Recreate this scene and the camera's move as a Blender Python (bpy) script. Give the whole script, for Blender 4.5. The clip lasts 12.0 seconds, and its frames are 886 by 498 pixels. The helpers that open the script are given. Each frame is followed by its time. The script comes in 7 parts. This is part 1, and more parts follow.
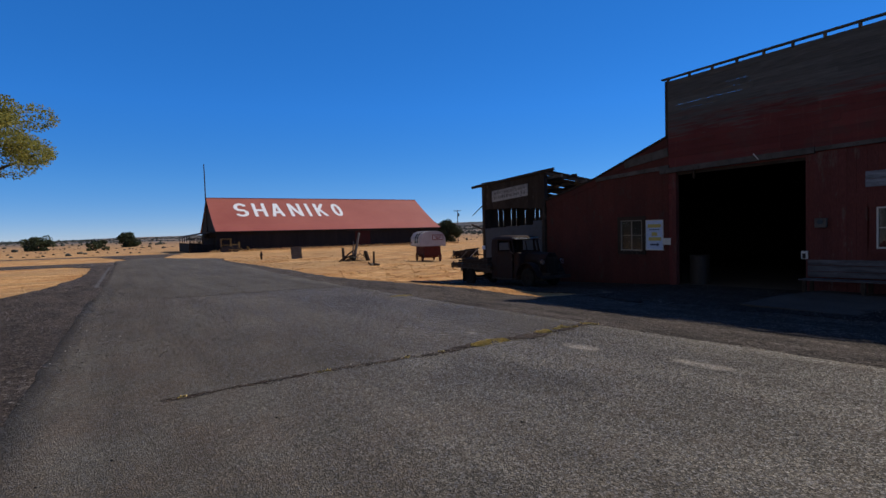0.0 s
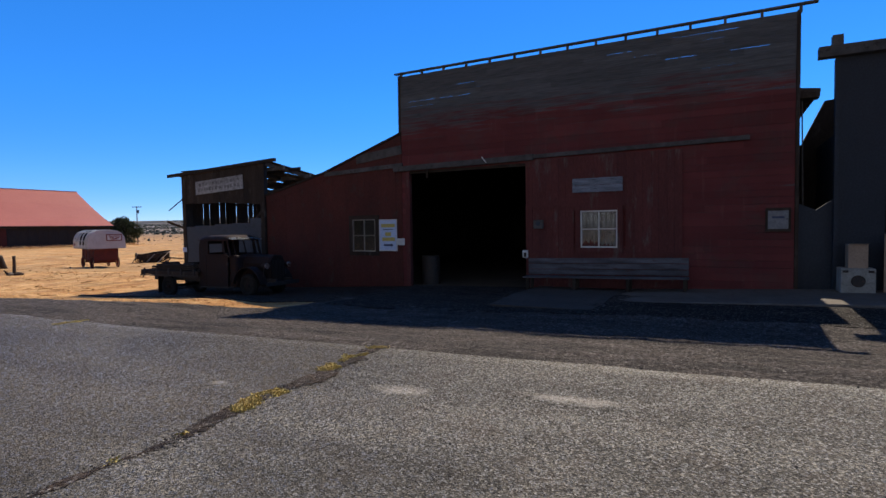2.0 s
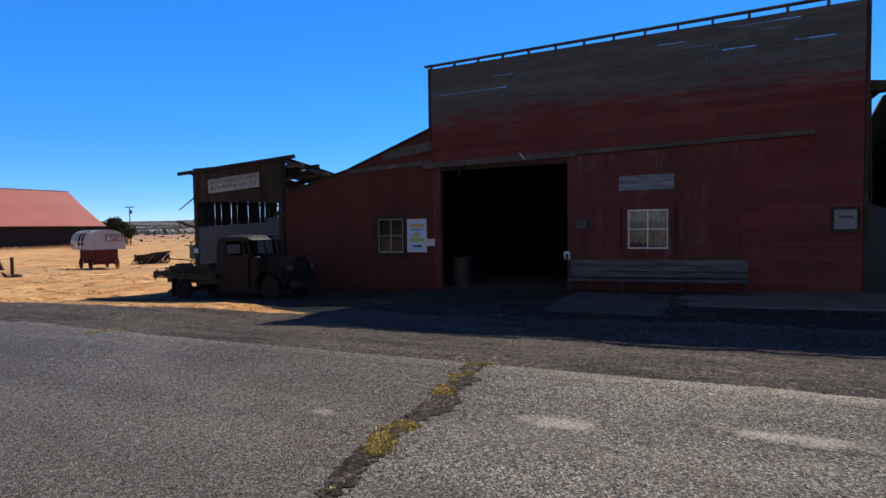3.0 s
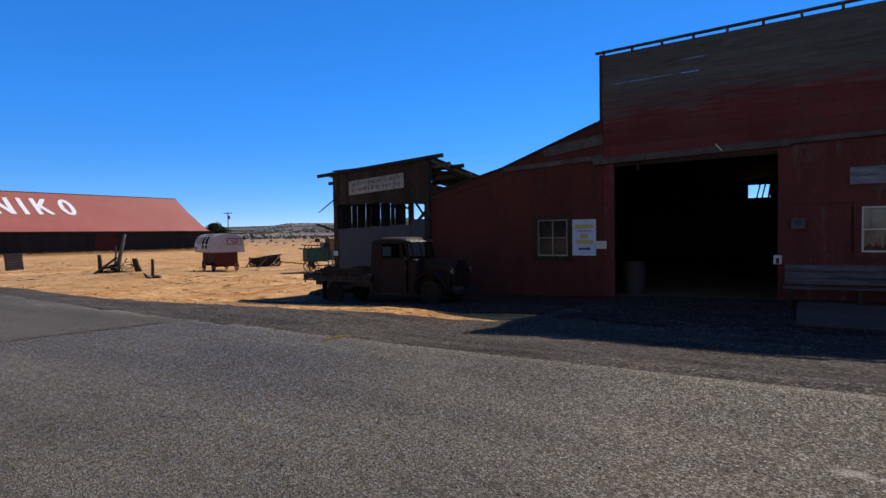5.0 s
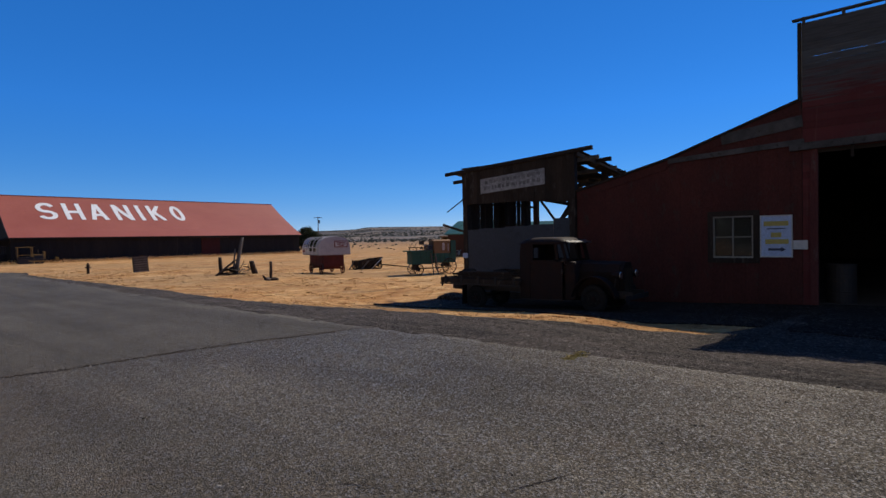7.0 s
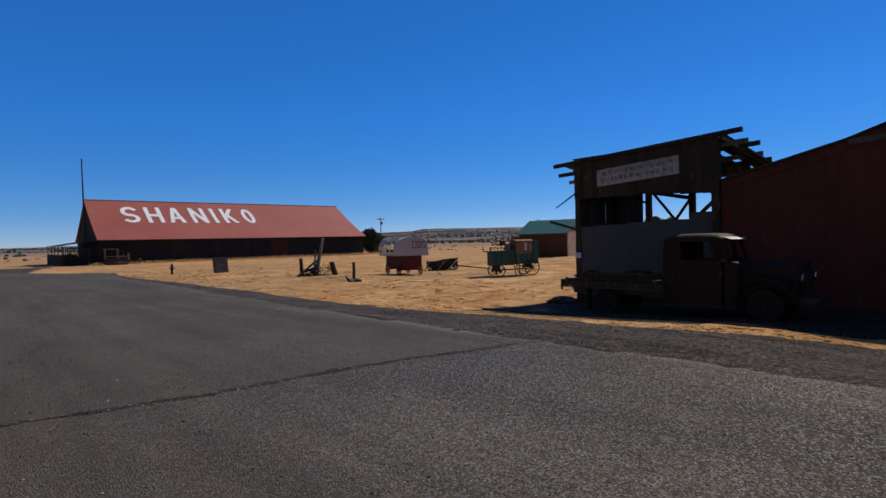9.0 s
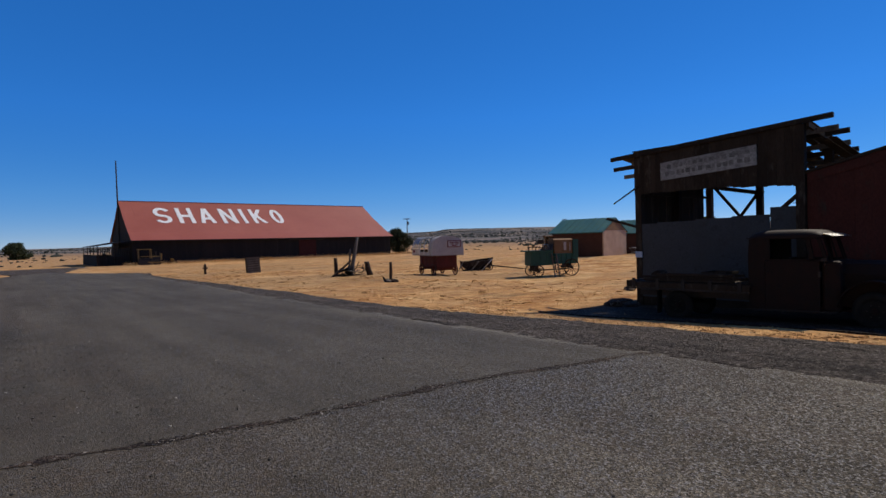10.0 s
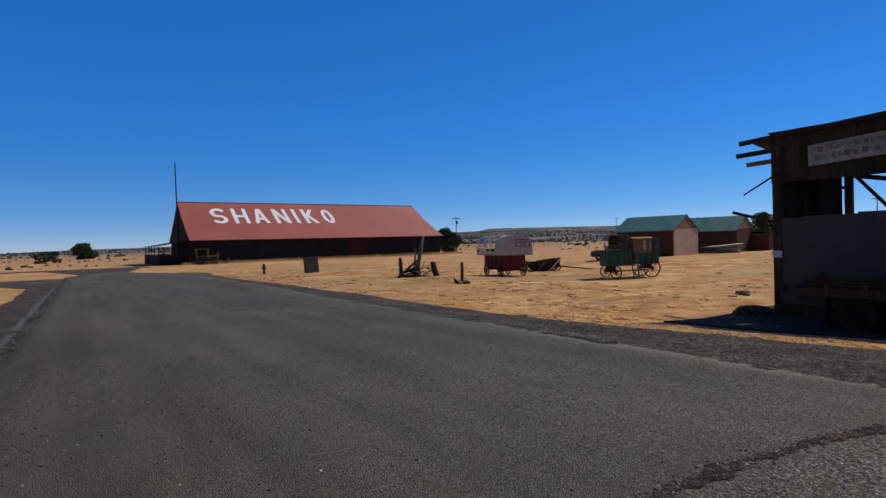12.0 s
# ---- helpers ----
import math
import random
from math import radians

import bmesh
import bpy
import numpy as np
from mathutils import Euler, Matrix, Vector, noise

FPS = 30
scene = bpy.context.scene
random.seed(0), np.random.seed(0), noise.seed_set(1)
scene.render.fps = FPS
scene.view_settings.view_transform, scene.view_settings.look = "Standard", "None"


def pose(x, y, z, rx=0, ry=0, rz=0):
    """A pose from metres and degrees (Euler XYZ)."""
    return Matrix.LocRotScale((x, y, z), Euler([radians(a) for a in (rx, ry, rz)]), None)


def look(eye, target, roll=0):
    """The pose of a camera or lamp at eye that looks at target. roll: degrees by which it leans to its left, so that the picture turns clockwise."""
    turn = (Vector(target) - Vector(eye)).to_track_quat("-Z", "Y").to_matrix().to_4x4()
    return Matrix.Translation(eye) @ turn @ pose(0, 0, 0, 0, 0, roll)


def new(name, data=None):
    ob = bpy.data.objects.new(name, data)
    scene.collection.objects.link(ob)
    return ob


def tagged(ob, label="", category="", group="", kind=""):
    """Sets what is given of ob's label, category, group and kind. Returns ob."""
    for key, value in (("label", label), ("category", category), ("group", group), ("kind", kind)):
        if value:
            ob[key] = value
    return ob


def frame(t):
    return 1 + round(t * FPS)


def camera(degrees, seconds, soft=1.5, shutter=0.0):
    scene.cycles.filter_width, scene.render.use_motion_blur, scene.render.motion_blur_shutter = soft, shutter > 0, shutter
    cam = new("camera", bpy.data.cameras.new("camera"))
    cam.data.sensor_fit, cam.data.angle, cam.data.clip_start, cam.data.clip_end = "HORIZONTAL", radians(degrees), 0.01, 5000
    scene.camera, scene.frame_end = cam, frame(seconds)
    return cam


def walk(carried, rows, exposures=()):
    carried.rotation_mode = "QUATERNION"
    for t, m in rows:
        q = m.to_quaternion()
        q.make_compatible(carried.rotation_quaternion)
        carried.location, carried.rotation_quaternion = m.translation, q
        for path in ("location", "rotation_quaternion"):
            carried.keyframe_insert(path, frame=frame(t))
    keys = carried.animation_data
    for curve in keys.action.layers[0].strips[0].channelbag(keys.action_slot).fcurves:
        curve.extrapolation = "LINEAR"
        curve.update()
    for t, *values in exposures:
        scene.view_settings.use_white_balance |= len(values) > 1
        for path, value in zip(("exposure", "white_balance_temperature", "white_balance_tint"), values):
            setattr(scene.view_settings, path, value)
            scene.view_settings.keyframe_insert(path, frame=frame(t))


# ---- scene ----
cam = camera(79.4, 12.0)
METRES, EYE, TILT, LEAN, TURN = 18.75, 1.65, 0.0, 0.0, -31.1
ROWS = [
    (0.0, 0.0, 0.0, 0.0, -0.05, -1.86, 1.43),
    (0.5, -0.0017, 0.0352, -0.0015, -12.4, -2.16, 1.2),
    (1.0, -0.0042, 0.0725, -0.0036, -23.64, -2.35, 0.94),
    (1.5, -0.0125, 0.1131, -0.0034, -30.0, -2.39, 0.8),
    (2.0, -0.0259, 0.1547, -0.0033, -31.61, -2.37, 0.8),
    (2.5, -0.0397, 0.2009, -0.003, -32.6, -2.32, 0.77),
    (4.5, -0.1535, 0.3568, -0.0086, -27.95, -1.88, 0.69),
    (5.0, -0.1844, 0.3897, -0.0083, -24.73, -1.66, 0.8),
    (5.5, -0.21, 0.4193, -0.0091, -22.25, -1.54, 0.97),
    (6.0, -0.2367, 0.4529, -0.0092, -20.24, -1.4, 0.99),
    (6.5, -0.2619, 0.4823, -0.0102, -18.36, -1.3, 1.05),
    (7.0, -0.2836, 0.5167, -0.0113, -16.6, -1.2, 1.13),
    (9.0, -0.3672, 0.6464, -0.0154, -10.63, -0.92, 1.36),
    (9.5, -0.3873, 0.682, -0.0165, -9.38, -0.89, 1.44),
    (10.0, -0.4101, 0.7166, -0.0174, -8.12, -0.85, 1.47),
    (10.5, -0.4326, 0.7549, -0.016, -6.85, -0.84, 1.54),
    (11.0, -0.4546, 0.7864, -0.018, -5.64, -0.8, 1.54),
    (11.5, -0.4734, 0.819, -0.0168, -4.48, -0.78, 1.57),
    (12.0, -0.4926, 0.8498, -0.0181, -3.44, -0.75, 1.57),
]
walk(cam, [(t, pose(0, 0, EYE, TILT, LEAN, TURN) @ pose(METRES * x, METRES * y, METRES * z, 90 + pitch, roll, yaw)) for t, x, y, z, yaw, pitch, roll in ROWS],
     exposures=[(0.0, 0.12), (0.5, 0.14), (1.0, 0.42), (1.5, 0.57), (2.5, 0.80), (4.5, 0.68), (5.5, 0.38), (6.5, 0.18), (9.0, -0.02), (12.0, 0.0)])

# ---- world, sun ----
SUN_EL, SUN_AZ = 45.0, 92.5
world = bpy.data.worlds.new("world")
scene.world = world
world.use_nodes = True
wn = world.node_tree.nodes
sky = wn.new("ShaderNodeTexSky")
sky.sky_type = "NISHITA"
sky.sun_disc = False
sky.sun_elevation, sky.sun_rotation = radians(SUN_EL), radians(SUN_AZ)
sky.altitude, sky.air_density, sky.dust_density, sky.ozone_density = 5500, 0.82, 0.35, 2.5
tone = wn.new("ShaderNodeHueSaturation")
tone.inputs["Saturation"].default_value = 1.3
tint = wn.new("ShaderNodeMix")
tint.data_type, tint.blend_type = "RGBA", "MULTIPLY"
tint.inputs[0].default_value = 1.0
tint.inputs[7].default_value = (0.94, 0.97, 1.07, 1)
world.node_tree.links.new(sky.outputs[0], tone.inputs["Color"])
world.node_tree.links.new(tone.outputs[0], tint.inputs[6])
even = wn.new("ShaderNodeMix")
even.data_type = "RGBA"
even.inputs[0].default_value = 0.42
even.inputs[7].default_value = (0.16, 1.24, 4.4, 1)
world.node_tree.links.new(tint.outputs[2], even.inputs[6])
# Sky overhead and to the west, unseen, paled and dimmed to neutralise the shade.
paled_sky = wn.new("ShaderNodeHueSaturation")
paled_sky.inputs["Saturation"].default_value = 0.72
paled_sky.inputs["Value"].default_value = 0.62
world.node_tree.links.new(sky.outputs[0], paled_sky.inputs["Color"])
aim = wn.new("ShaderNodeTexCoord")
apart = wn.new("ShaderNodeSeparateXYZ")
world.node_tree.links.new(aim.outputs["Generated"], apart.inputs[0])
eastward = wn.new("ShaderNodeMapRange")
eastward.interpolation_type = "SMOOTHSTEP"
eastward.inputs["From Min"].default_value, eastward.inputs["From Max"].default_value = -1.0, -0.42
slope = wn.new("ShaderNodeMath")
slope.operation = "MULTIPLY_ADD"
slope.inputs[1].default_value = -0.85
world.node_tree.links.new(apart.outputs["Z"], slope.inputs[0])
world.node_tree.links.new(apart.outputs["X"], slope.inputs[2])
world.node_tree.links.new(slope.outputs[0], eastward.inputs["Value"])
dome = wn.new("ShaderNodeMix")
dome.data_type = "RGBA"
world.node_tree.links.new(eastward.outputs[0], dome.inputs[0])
world.node_tree.links.new(paled_sky.outputs[0], dome.inputs[6])
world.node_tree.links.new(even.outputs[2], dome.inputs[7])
low_air = wn.new("ShaderNodeValToRGB")
while len(low_air.color_ramp.elements) < 4:
    low_air.color_ramp.elements.new(0.5)
for stop, (place, colour) in zip(low_air.color_ramp.elements, ((0.0, (1.06, 0.82, 0.68)), (0.09, (1.20, 1.03, 0.88)), (0.22, (1.12, 1.12, 1.10)), (0.5, (1.0, 1.0, 1.03)))):
    stop.position, stop.color = place, (*colour, 1)
world.node_tree.links.new(apart.outputs["Z"], low_air.inputs[0])
dusty = wn.new("ShaderNodeMix")
dusty.data_type, dusty.blend_type = "RGBA", "MULTIPLY"
dusty.inputs[0].default_value = 1.0
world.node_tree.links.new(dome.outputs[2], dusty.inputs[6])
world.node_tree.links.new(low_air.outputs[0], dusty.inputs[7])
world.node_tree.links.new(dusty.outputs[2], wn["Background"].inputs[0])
wn["Background"].inputs[1].default_value = 0.14
sun_data = bpy.data.lights.new("sun", "SUN")
sun_data.energy, sun_data.angle, sun_data.color = 3.6, radians(0.53), (1.0, 0.90, 0.75)
sun = new("sun", sun_data)
saz, sel = radians(SUN_AZ), radians(SUN_EL)
sun_dir = Vector((math.sin(saz) * math.cos(sel), math.cos(saz) * math.cos(sel), math.sin(sel)))
sun.matrix_world = look(sun_dir * 200, (0, 0, 0))


# ---- materials ----
def shader(name):
    m = bpy.data.materials.new(name)
    m.use_nodes = True
    t = m.node_tree
    return m, t, t.nodes["Principled BSDF"]


def node(t, kind, links=(), **values):
    n = t.nodes.new(kind)
    for k, v in values.items():
        n.inputs[k.replace("_", " ")].default_value = v
    for socket, source in links:
        t.links.new(source, n.inputs[socket])
    return n


def coords(t, stretch=(1, 1, 1), world_space=True):
    if world_space:
        src = t.nodes.new("ShaderNodeNewGeometry").outputs["Position"]
    else:
        src = t.nodes.new("ShaderNodeTexCoord").outputs["Object"]
    mp = t.nodes.new("ShaderNodeMapping")
    mp.inputs["Scale"].default_value = stretch
    t.links.new(src, mp.inputs["Vector"])
    return mp.outputs[0]


def noise_of(t, vec, scale, detail=4.0, rough=0.6):
    n = node(t, "ShaderNodeTexNoise", [("Vector", vec)], Scale=scale, Detail=detail, Roughness=rough)
    return n.outputs["Fac"]


def ramp(t, fac, stops):
    n = t.nodes.new("ShaderNodeValToRGB")
    t.links.new(fac, n.inputs[0])
    e = n.color_ramp.elements
    while len(e) < len(stops):
        e.new(0.5)
    for el, (p, c) in zip(e, stops):
        el.position = p
        el.color = (*c, 1) if len(c) == 3 else c
    return n.outputs[0]


def grey(v):
    return (v, v, v)


def mix(t, fac, a, b, kind="MIX"):
    n = t.nodes.new("ShaderNodeMix")
    n.data_type, n.blend_type = "RGBA", kind
    for socket, v in ((n.inputs[0], fac), (n.inputs[6], a), (n.inputs[7], b)):
        if hasattr(v, "links"):
            t.links.new(v, socket)
        elif isinstance(v, tuple):
            socket.default_value = (*v, 1) if len(v) == 3 else v
        else:
            socket.default_value = v
    return n.outputs[2]


def bumped(t, p, height, strength, distance=0.02):
    b = node(t, "ShaderNodeBump", [("Height", height)], Strength=strength, Distance=distance)
    t.links.new(b.outputs[0], p.inputs["Normal"])


def surface(name, c1, c2, c3=None, scale=3.0, grain=40.0, rough=0.8, metal=0.0, bump=0.3, stretch=(1, 1, 1), vary=0.25, local=False):
    """Two-scale mottled material: broad stains from c1 to c2, fine grain, wear towards c3, each object a little different."""
    m, t, p = shader(name)
    v = coords(t, stretch, not local)
    broad = noise_of(t, v, scale, 5)
    fine = noise_of(t, v, grain, 3, 0.7)
    col = ramp(t, broad, [(0.32, c1), (0.68, c2)])
    if c3:
        wear = ramp(t, noise_of(t, v, scale * 2.7, 6, 0.7), [(0.56, grey(0)), (0.68, grey(1))])
        col = mix(t, wear, col, c3)
    shade = ramp(t, fine, [(0.25, grey(0.72)), (0.75, grey(1.2))])
    col = mix(t, 1.0, col, shade, "MULTIPLY")
    if vary:
        rnd = t.nodes.new("ShaderNodeObjectInfo").outputs["Random"]
        col = mix(t, 1.0, col, ramp(t, rnd, [(0, grey(1 - vary)), (1, grey(1 + vary))]), "MULTIPLY")
    t.links.new(col, p.inputs["Base Color"])
    p.inputs["Metallic"].default_value = metal
    if rough > 0.72:
        p.inputs["Specular IOR Level"].default_value = 0.18
    rr = ramp(t, broad, [(0.3, grey(max(rough - 0.12, 0))), (0.7, grey(min(rough + 0.1, 1)))])
    t.links.new(rr, p.inputs["Roughness"])
    if bump:
        bumped(t, p, fine, bump, 0.01)
    return m


def make_red_boards():
    """Old barn-red paint on boards, weathered to bare grey wood high up where the paint has gone."""
    m, t, p = shader("red_paint_weathered")
    v = coords(t)
    along = coords(t, (0.15, 0.35, 6))
    geo = t.nodes.new("ShaderNodeNewGeometry").outputs["Position"]
    sep = node(t, "ShaderNodeSeparateXYZ", [("Vector", geo)])
    high = node(t, "ShaderNodeMapRange", [("Value", sep.outputs["Z"])], From_Min=4.7, From_Max=6.4, To_Min=-0.20, To_Max=0.34).outputs[0]
    n1 = noise_of(t, along, 1.6, 5, 0.65)
    n2 = noise_of(t, v, 0.45, 3)
    add = t.nodes.new("ShaderNodeMath")
    t.links.new(n1, add.inputs[0])
    t.links.new(high, add.inputs[1])
    add2 = t.nodes.new("ShaderNodeMath")
    t.links.new(add.outputs[0], add2.inputs[0])
    half = node(t, "ShaderNodeMapRange", [("Value", n2)], To_Min=-0.14, To_Max=0.14).outputs[0]
    t.links.new(half, add2.inputs[1])
    bare = ramp(t, add2.outputs[0], [(0.47, grey(0)), (0.56, grey(0.55)), (0.70, grey(1))])
    blotch = noise_of(t, coords(t, (1, 0.7, 1.1)), 1.3, 6, 0.7)
    red = ramp(t, n2, [(0.3, (0.122, 0.031, 0.029)), (0.7, (0.180, 0.045, 0.041))])
    red = mix(t, ramp(t, blotch, [(0.50, grey(0)), (0.66, grey(0.75))]), red, (0.115, 0.052, 0.045))
    runs = noise_of(t, coords(t, (1, 7, 0.5)), 1.2, 5, 0.7)
    red = mix(t, ramp(t, runs, [(0.56, grey(0)), (0.74, grey(0.5))]), red, (0.20, 0.085, 0.072))
    wood = ramp(t, noise_of(t, along, 5, 4), [(0.3, (0.074, 0.073, 0.072)), (0.7, (0.130, 0.126, 0.122))])
    col = mix(t, bare, red, wood)
    fine = noise_of(t, coords(t, (1, 4, 22)), 9, 4, 0.7)
    col = mix(t, 1.0, col, ramp(t, fine, [(0.25, grey(0.65)), (0.75, grey(1.2))]), "MULTIPLY")
    rnd = t.nodes.new("ShaderNodeObjectInfo").outputs["Random"]
    col = mix(t, 1.0, col, ramp(t, rnd, [(0, grey(0.86)), (1, grey(1.13))]), "MULTIPLY")
    t.links.new(col, p.inputs["Base Color"])
    p.inputs["Roughness"].default_value = 0.85
    p.inputs["Specular IOR Level"].default_value = 0.15
    bumped(t, p, fine, 0.4, 0.01)
    return m


def make_asphalt():
    m, t, p = shader("old_chipseal_asphalt")
    v = coords(t)
    chips = node(t, "ShaderNodeTexVoronoi", [("Vector", v)], Scale=84.0)
    sep = node(t, "ShaderNodeSeparateColor", [("Color", chips.outputs["Color"])])
    chip = ramp(t, sep.outputs[0], [(0.0, grey(0.036)), (0.5, grey(0.058)), (0.80, (0.094, 0.092, 0.088)), (1.0, (0.20, 0.195, 0.185))])
    big = noise_of(t, coords(t, (0.5, 0.22, 1)), 0.8, 5, 0.6)
    col = mix(t, 1.0, chip, ramp(t, big, [(0.3, (0.68, 0.67, 0.65)), (0.7, (1.32, 1.27, 1.20))]), "MULTIPLY")
    coarse = node(t, "ShaderNodeTexVoronoi", [("Vector", v)], Scale=62.0)
    csep = node(t, "ShaderNodeSeparateColor", [("Color", coarse.outputs["Color"])])
    bright = ramp(t, csep.outputs[0], [(0.72, grey(0)), (0.95, grey(1))])
    worn_area = ramp(t, noise_of(t, coords(t, (1, 0.5, 1)), 0.5, 5, 0.65), [(0.42, grey(0.05)), (0.62, grey(0.75))])
    col = mix(t, mix(t, 1.0, bright, worn_area, "MULTIPLY"), col, (0.21, 0.20, 0.185))
    stain = ramp(t, noise_of(t, v, 2.3, 5, 0.7), [(0.48, grey(0)), (0.72, grey(0.6))])
    col = mix(t, stain, col, (0.080, 0.067, 0.058))
    dark = ramp(t, noise_of(t, coords(t, (1, 0.55, 1)), 0.55, 6, 0.68), [(0.5, grey(0)), (0.64, grey(0.5))])
    col = mix(t, dark, col, (0.036, 0.033, 0.031))
    tyre = ramp(t, noise_of(t, coords(t, (1.4, 0.07, 1)), 1.1, 3, 0.5), [(0.35, grey(0.84)), (0.65, grey(1.14))])
    col = mix(t, 1.0, col, tyre, "MULTIPLY")
    fine = noise_of(t, v, 160, 2)
    col = mix(t, 1.0, col, ramp(t, fine, [(0.3, grey(0.7)), (0.7, grey(1.25))]), "MULTIPLY")
    sy = node(t, "ShaderNodeSeparateXYZ", [("Vector", v)]).outputs["Y"]
    older = node(t, "ShaderNodeMapRange", [("Value", sy)], From_Min=6.6, From_Max=7.1).outputs[0]
    col = mix(t, older, mix(t, 1.0, col, (1.12, 1.11, 1.10), "MULTIPLY"), mix(t, 0.25, mix(t, 1.0, col, (1.06, 1.00, 0.92), "MULTIPLY"), (0.052, 0.047, 0.042)))
    sx = node(t, "ShaderNodeSeparateXYZ", [("Vector", v)]).outputs["X"]
    side = node(t, "ShaderNodeMapRange", [("Value", sx)], From_Min=3.2, From_Max=0.4).outputs[0]
    soil = mix(t, 1.0, side, ramp(t, noise_of(t, v, 1.1, 6, 0.7), [(0.40, grey(0)), (0.62, grey(0.7))]), "MULTIPLY")
    col = mix(t, soil, col, mix(t, 1.0, col, (1.05, 0.82, 0.68), "MULTIPLY"))
    specks = node(t, "ShaderNodeTexVoronoi", [("Vector", v)], Scale=24.0)
    spot = ramp(t, node(t, "ShaderNodeSeparateColor", [("Color", specks.outputs["Color"])]).outputs[0], [(0.86, grey(0)), (0.93, grey(0.65))])
    col = mix(t, spot, col, mix(t, 1.0, col, (0.55, 0.52, 0.50), "MULTIPLY"))
    for cx, cy, rx, ry in ((5.75, 5.65, 0.34, 0.75), (6.05, 3.95, 0.30, 1.15), (5.23, 7.77, 0.16, 0.3)):
        mp = node(t, "ShaderNodeMapping", [("Vector", v)])
        mp.inputs["Scale"].default_value = (1 / rx, 1 / ry, 0)
        mp.inputs["Location"].default_value = (-cx / rx, -cy / ry, 0)
        ln = node(t, "ShaderNodeVectorMath", [("Vector", mp.outputs[0])])
        ln.operation = "LENGTH"
        edge = node(t, "ShaderNodeMath", [(0, ln.outputs["Value"]), (1, noise_of(t, v, 5.0, 5, 0.7))])
        worn = ramp(t, edge.outputs[0], [(0.68, grey(0.92)), (1.22, grey(0))])
        col = mix(t, worn, col, mix(t, 1.0, (0.235, 0.22, 0.203), ramp(t, fine, [(0.3, grey(0.6)), (0.7, grey(1.35))]), "MULTIPLY"))
    
    along = node(t, "ShaderNodeMath", [(0, sx), (2, sy)])
    along.operation = "MULTIPLY_ADD"
    along.inputs[1].default_value = 0.2
    chipseal = node(t, "ShaderNodeMapRange", [("Value", along.outputs[0])], From_Min=21.05, From_Max=21.35, To_Min=1.0, To_Max=0.5).outputs[0]
    right = node(t, "ShaderNodeMapRange", [("Value", sx)], From_Min=0.8, From_Max=5.0, To_Min=0.4, To_Max=1.0).outputs[0]
    coarse_here = node(t, "ShaderNodeMath", [(0, chipseal), (1, right)])
    coarse_here.operation = "MULTIPLY"
    glassy = mix(t, 1.0, ramp(t, csep.outputs[1], [(0.70, grey(0)), (0.84, grey(1))]), coarse_here.outputs[0], "MULTIPLY")
    t.links.new(ramp(t, glassy, [(0, grey(0.92)), (1, grey(0.40))]), p.inputs["Roughness"])
    t.links.new(ramp(t, glassy, [(0, grey(0.14)), (1, grey(0.85))]), p.inputs["Specular IOR Level"])
    even = mix(t, 1.0, mix(t, 1.0, tyre, ramp(t, big, [(0.3, grey(0.78)), (0.7, grey(1.25))]), "MULTIPLY"), (0.066, 0.063, 0.059), "MULTIPLY")
    plain = node(t, "ShaderNodeMapRange", [("Value", coarse_here.outputs[0])], From_Min=0.3, From_Max=0.9, To_Min=0.55, To_Max=0.0).outputs[0]
    col = mix(t, plain, col, even)
    t.links.new(mix(t, 1.0, col, (1.26, 1.18, 1.04), "MULTIPLY"), p.inputs["Base Color"])
    bumped(t, p, chips.outputs["Distance"], 0.9, 0.012)
    bump = p.inputs["Normal"].links[0].from_node
    tilt = node(t, "ShaderNodeVectorMath", [(0, coarse.outputs["Color"])])
    tilt.operation = "SUBTRACT"
    tilt.inputs[1].default_value = (0.5, 0.5, 0.5)
    less = node(t, "ShaderNodeVectorMath", [(0, tilt.outputs[0]), (1, coarse_here.outputs[0])])
    less.operation = "MULTIPLY"
    lean = node(t, "ShaderNodeVectorMath", [(0, less.outputs[0]), (2, t.nodes.new("ShaderNodeNewGeometry").outputs["Normal"])])
    lean.operation = "MULTIPLY_ADD"
    lean.inputs[1].default_value = (0.8, 0.8, 0.0)
    unit = node(t, "ShaderNodeVectorMath", [(0, lean.outputs[0])])
    unit.operation = "NORMALIZE"
    t.links.new(unit.outputs[0], bump.inputs["Normal"])
    return m


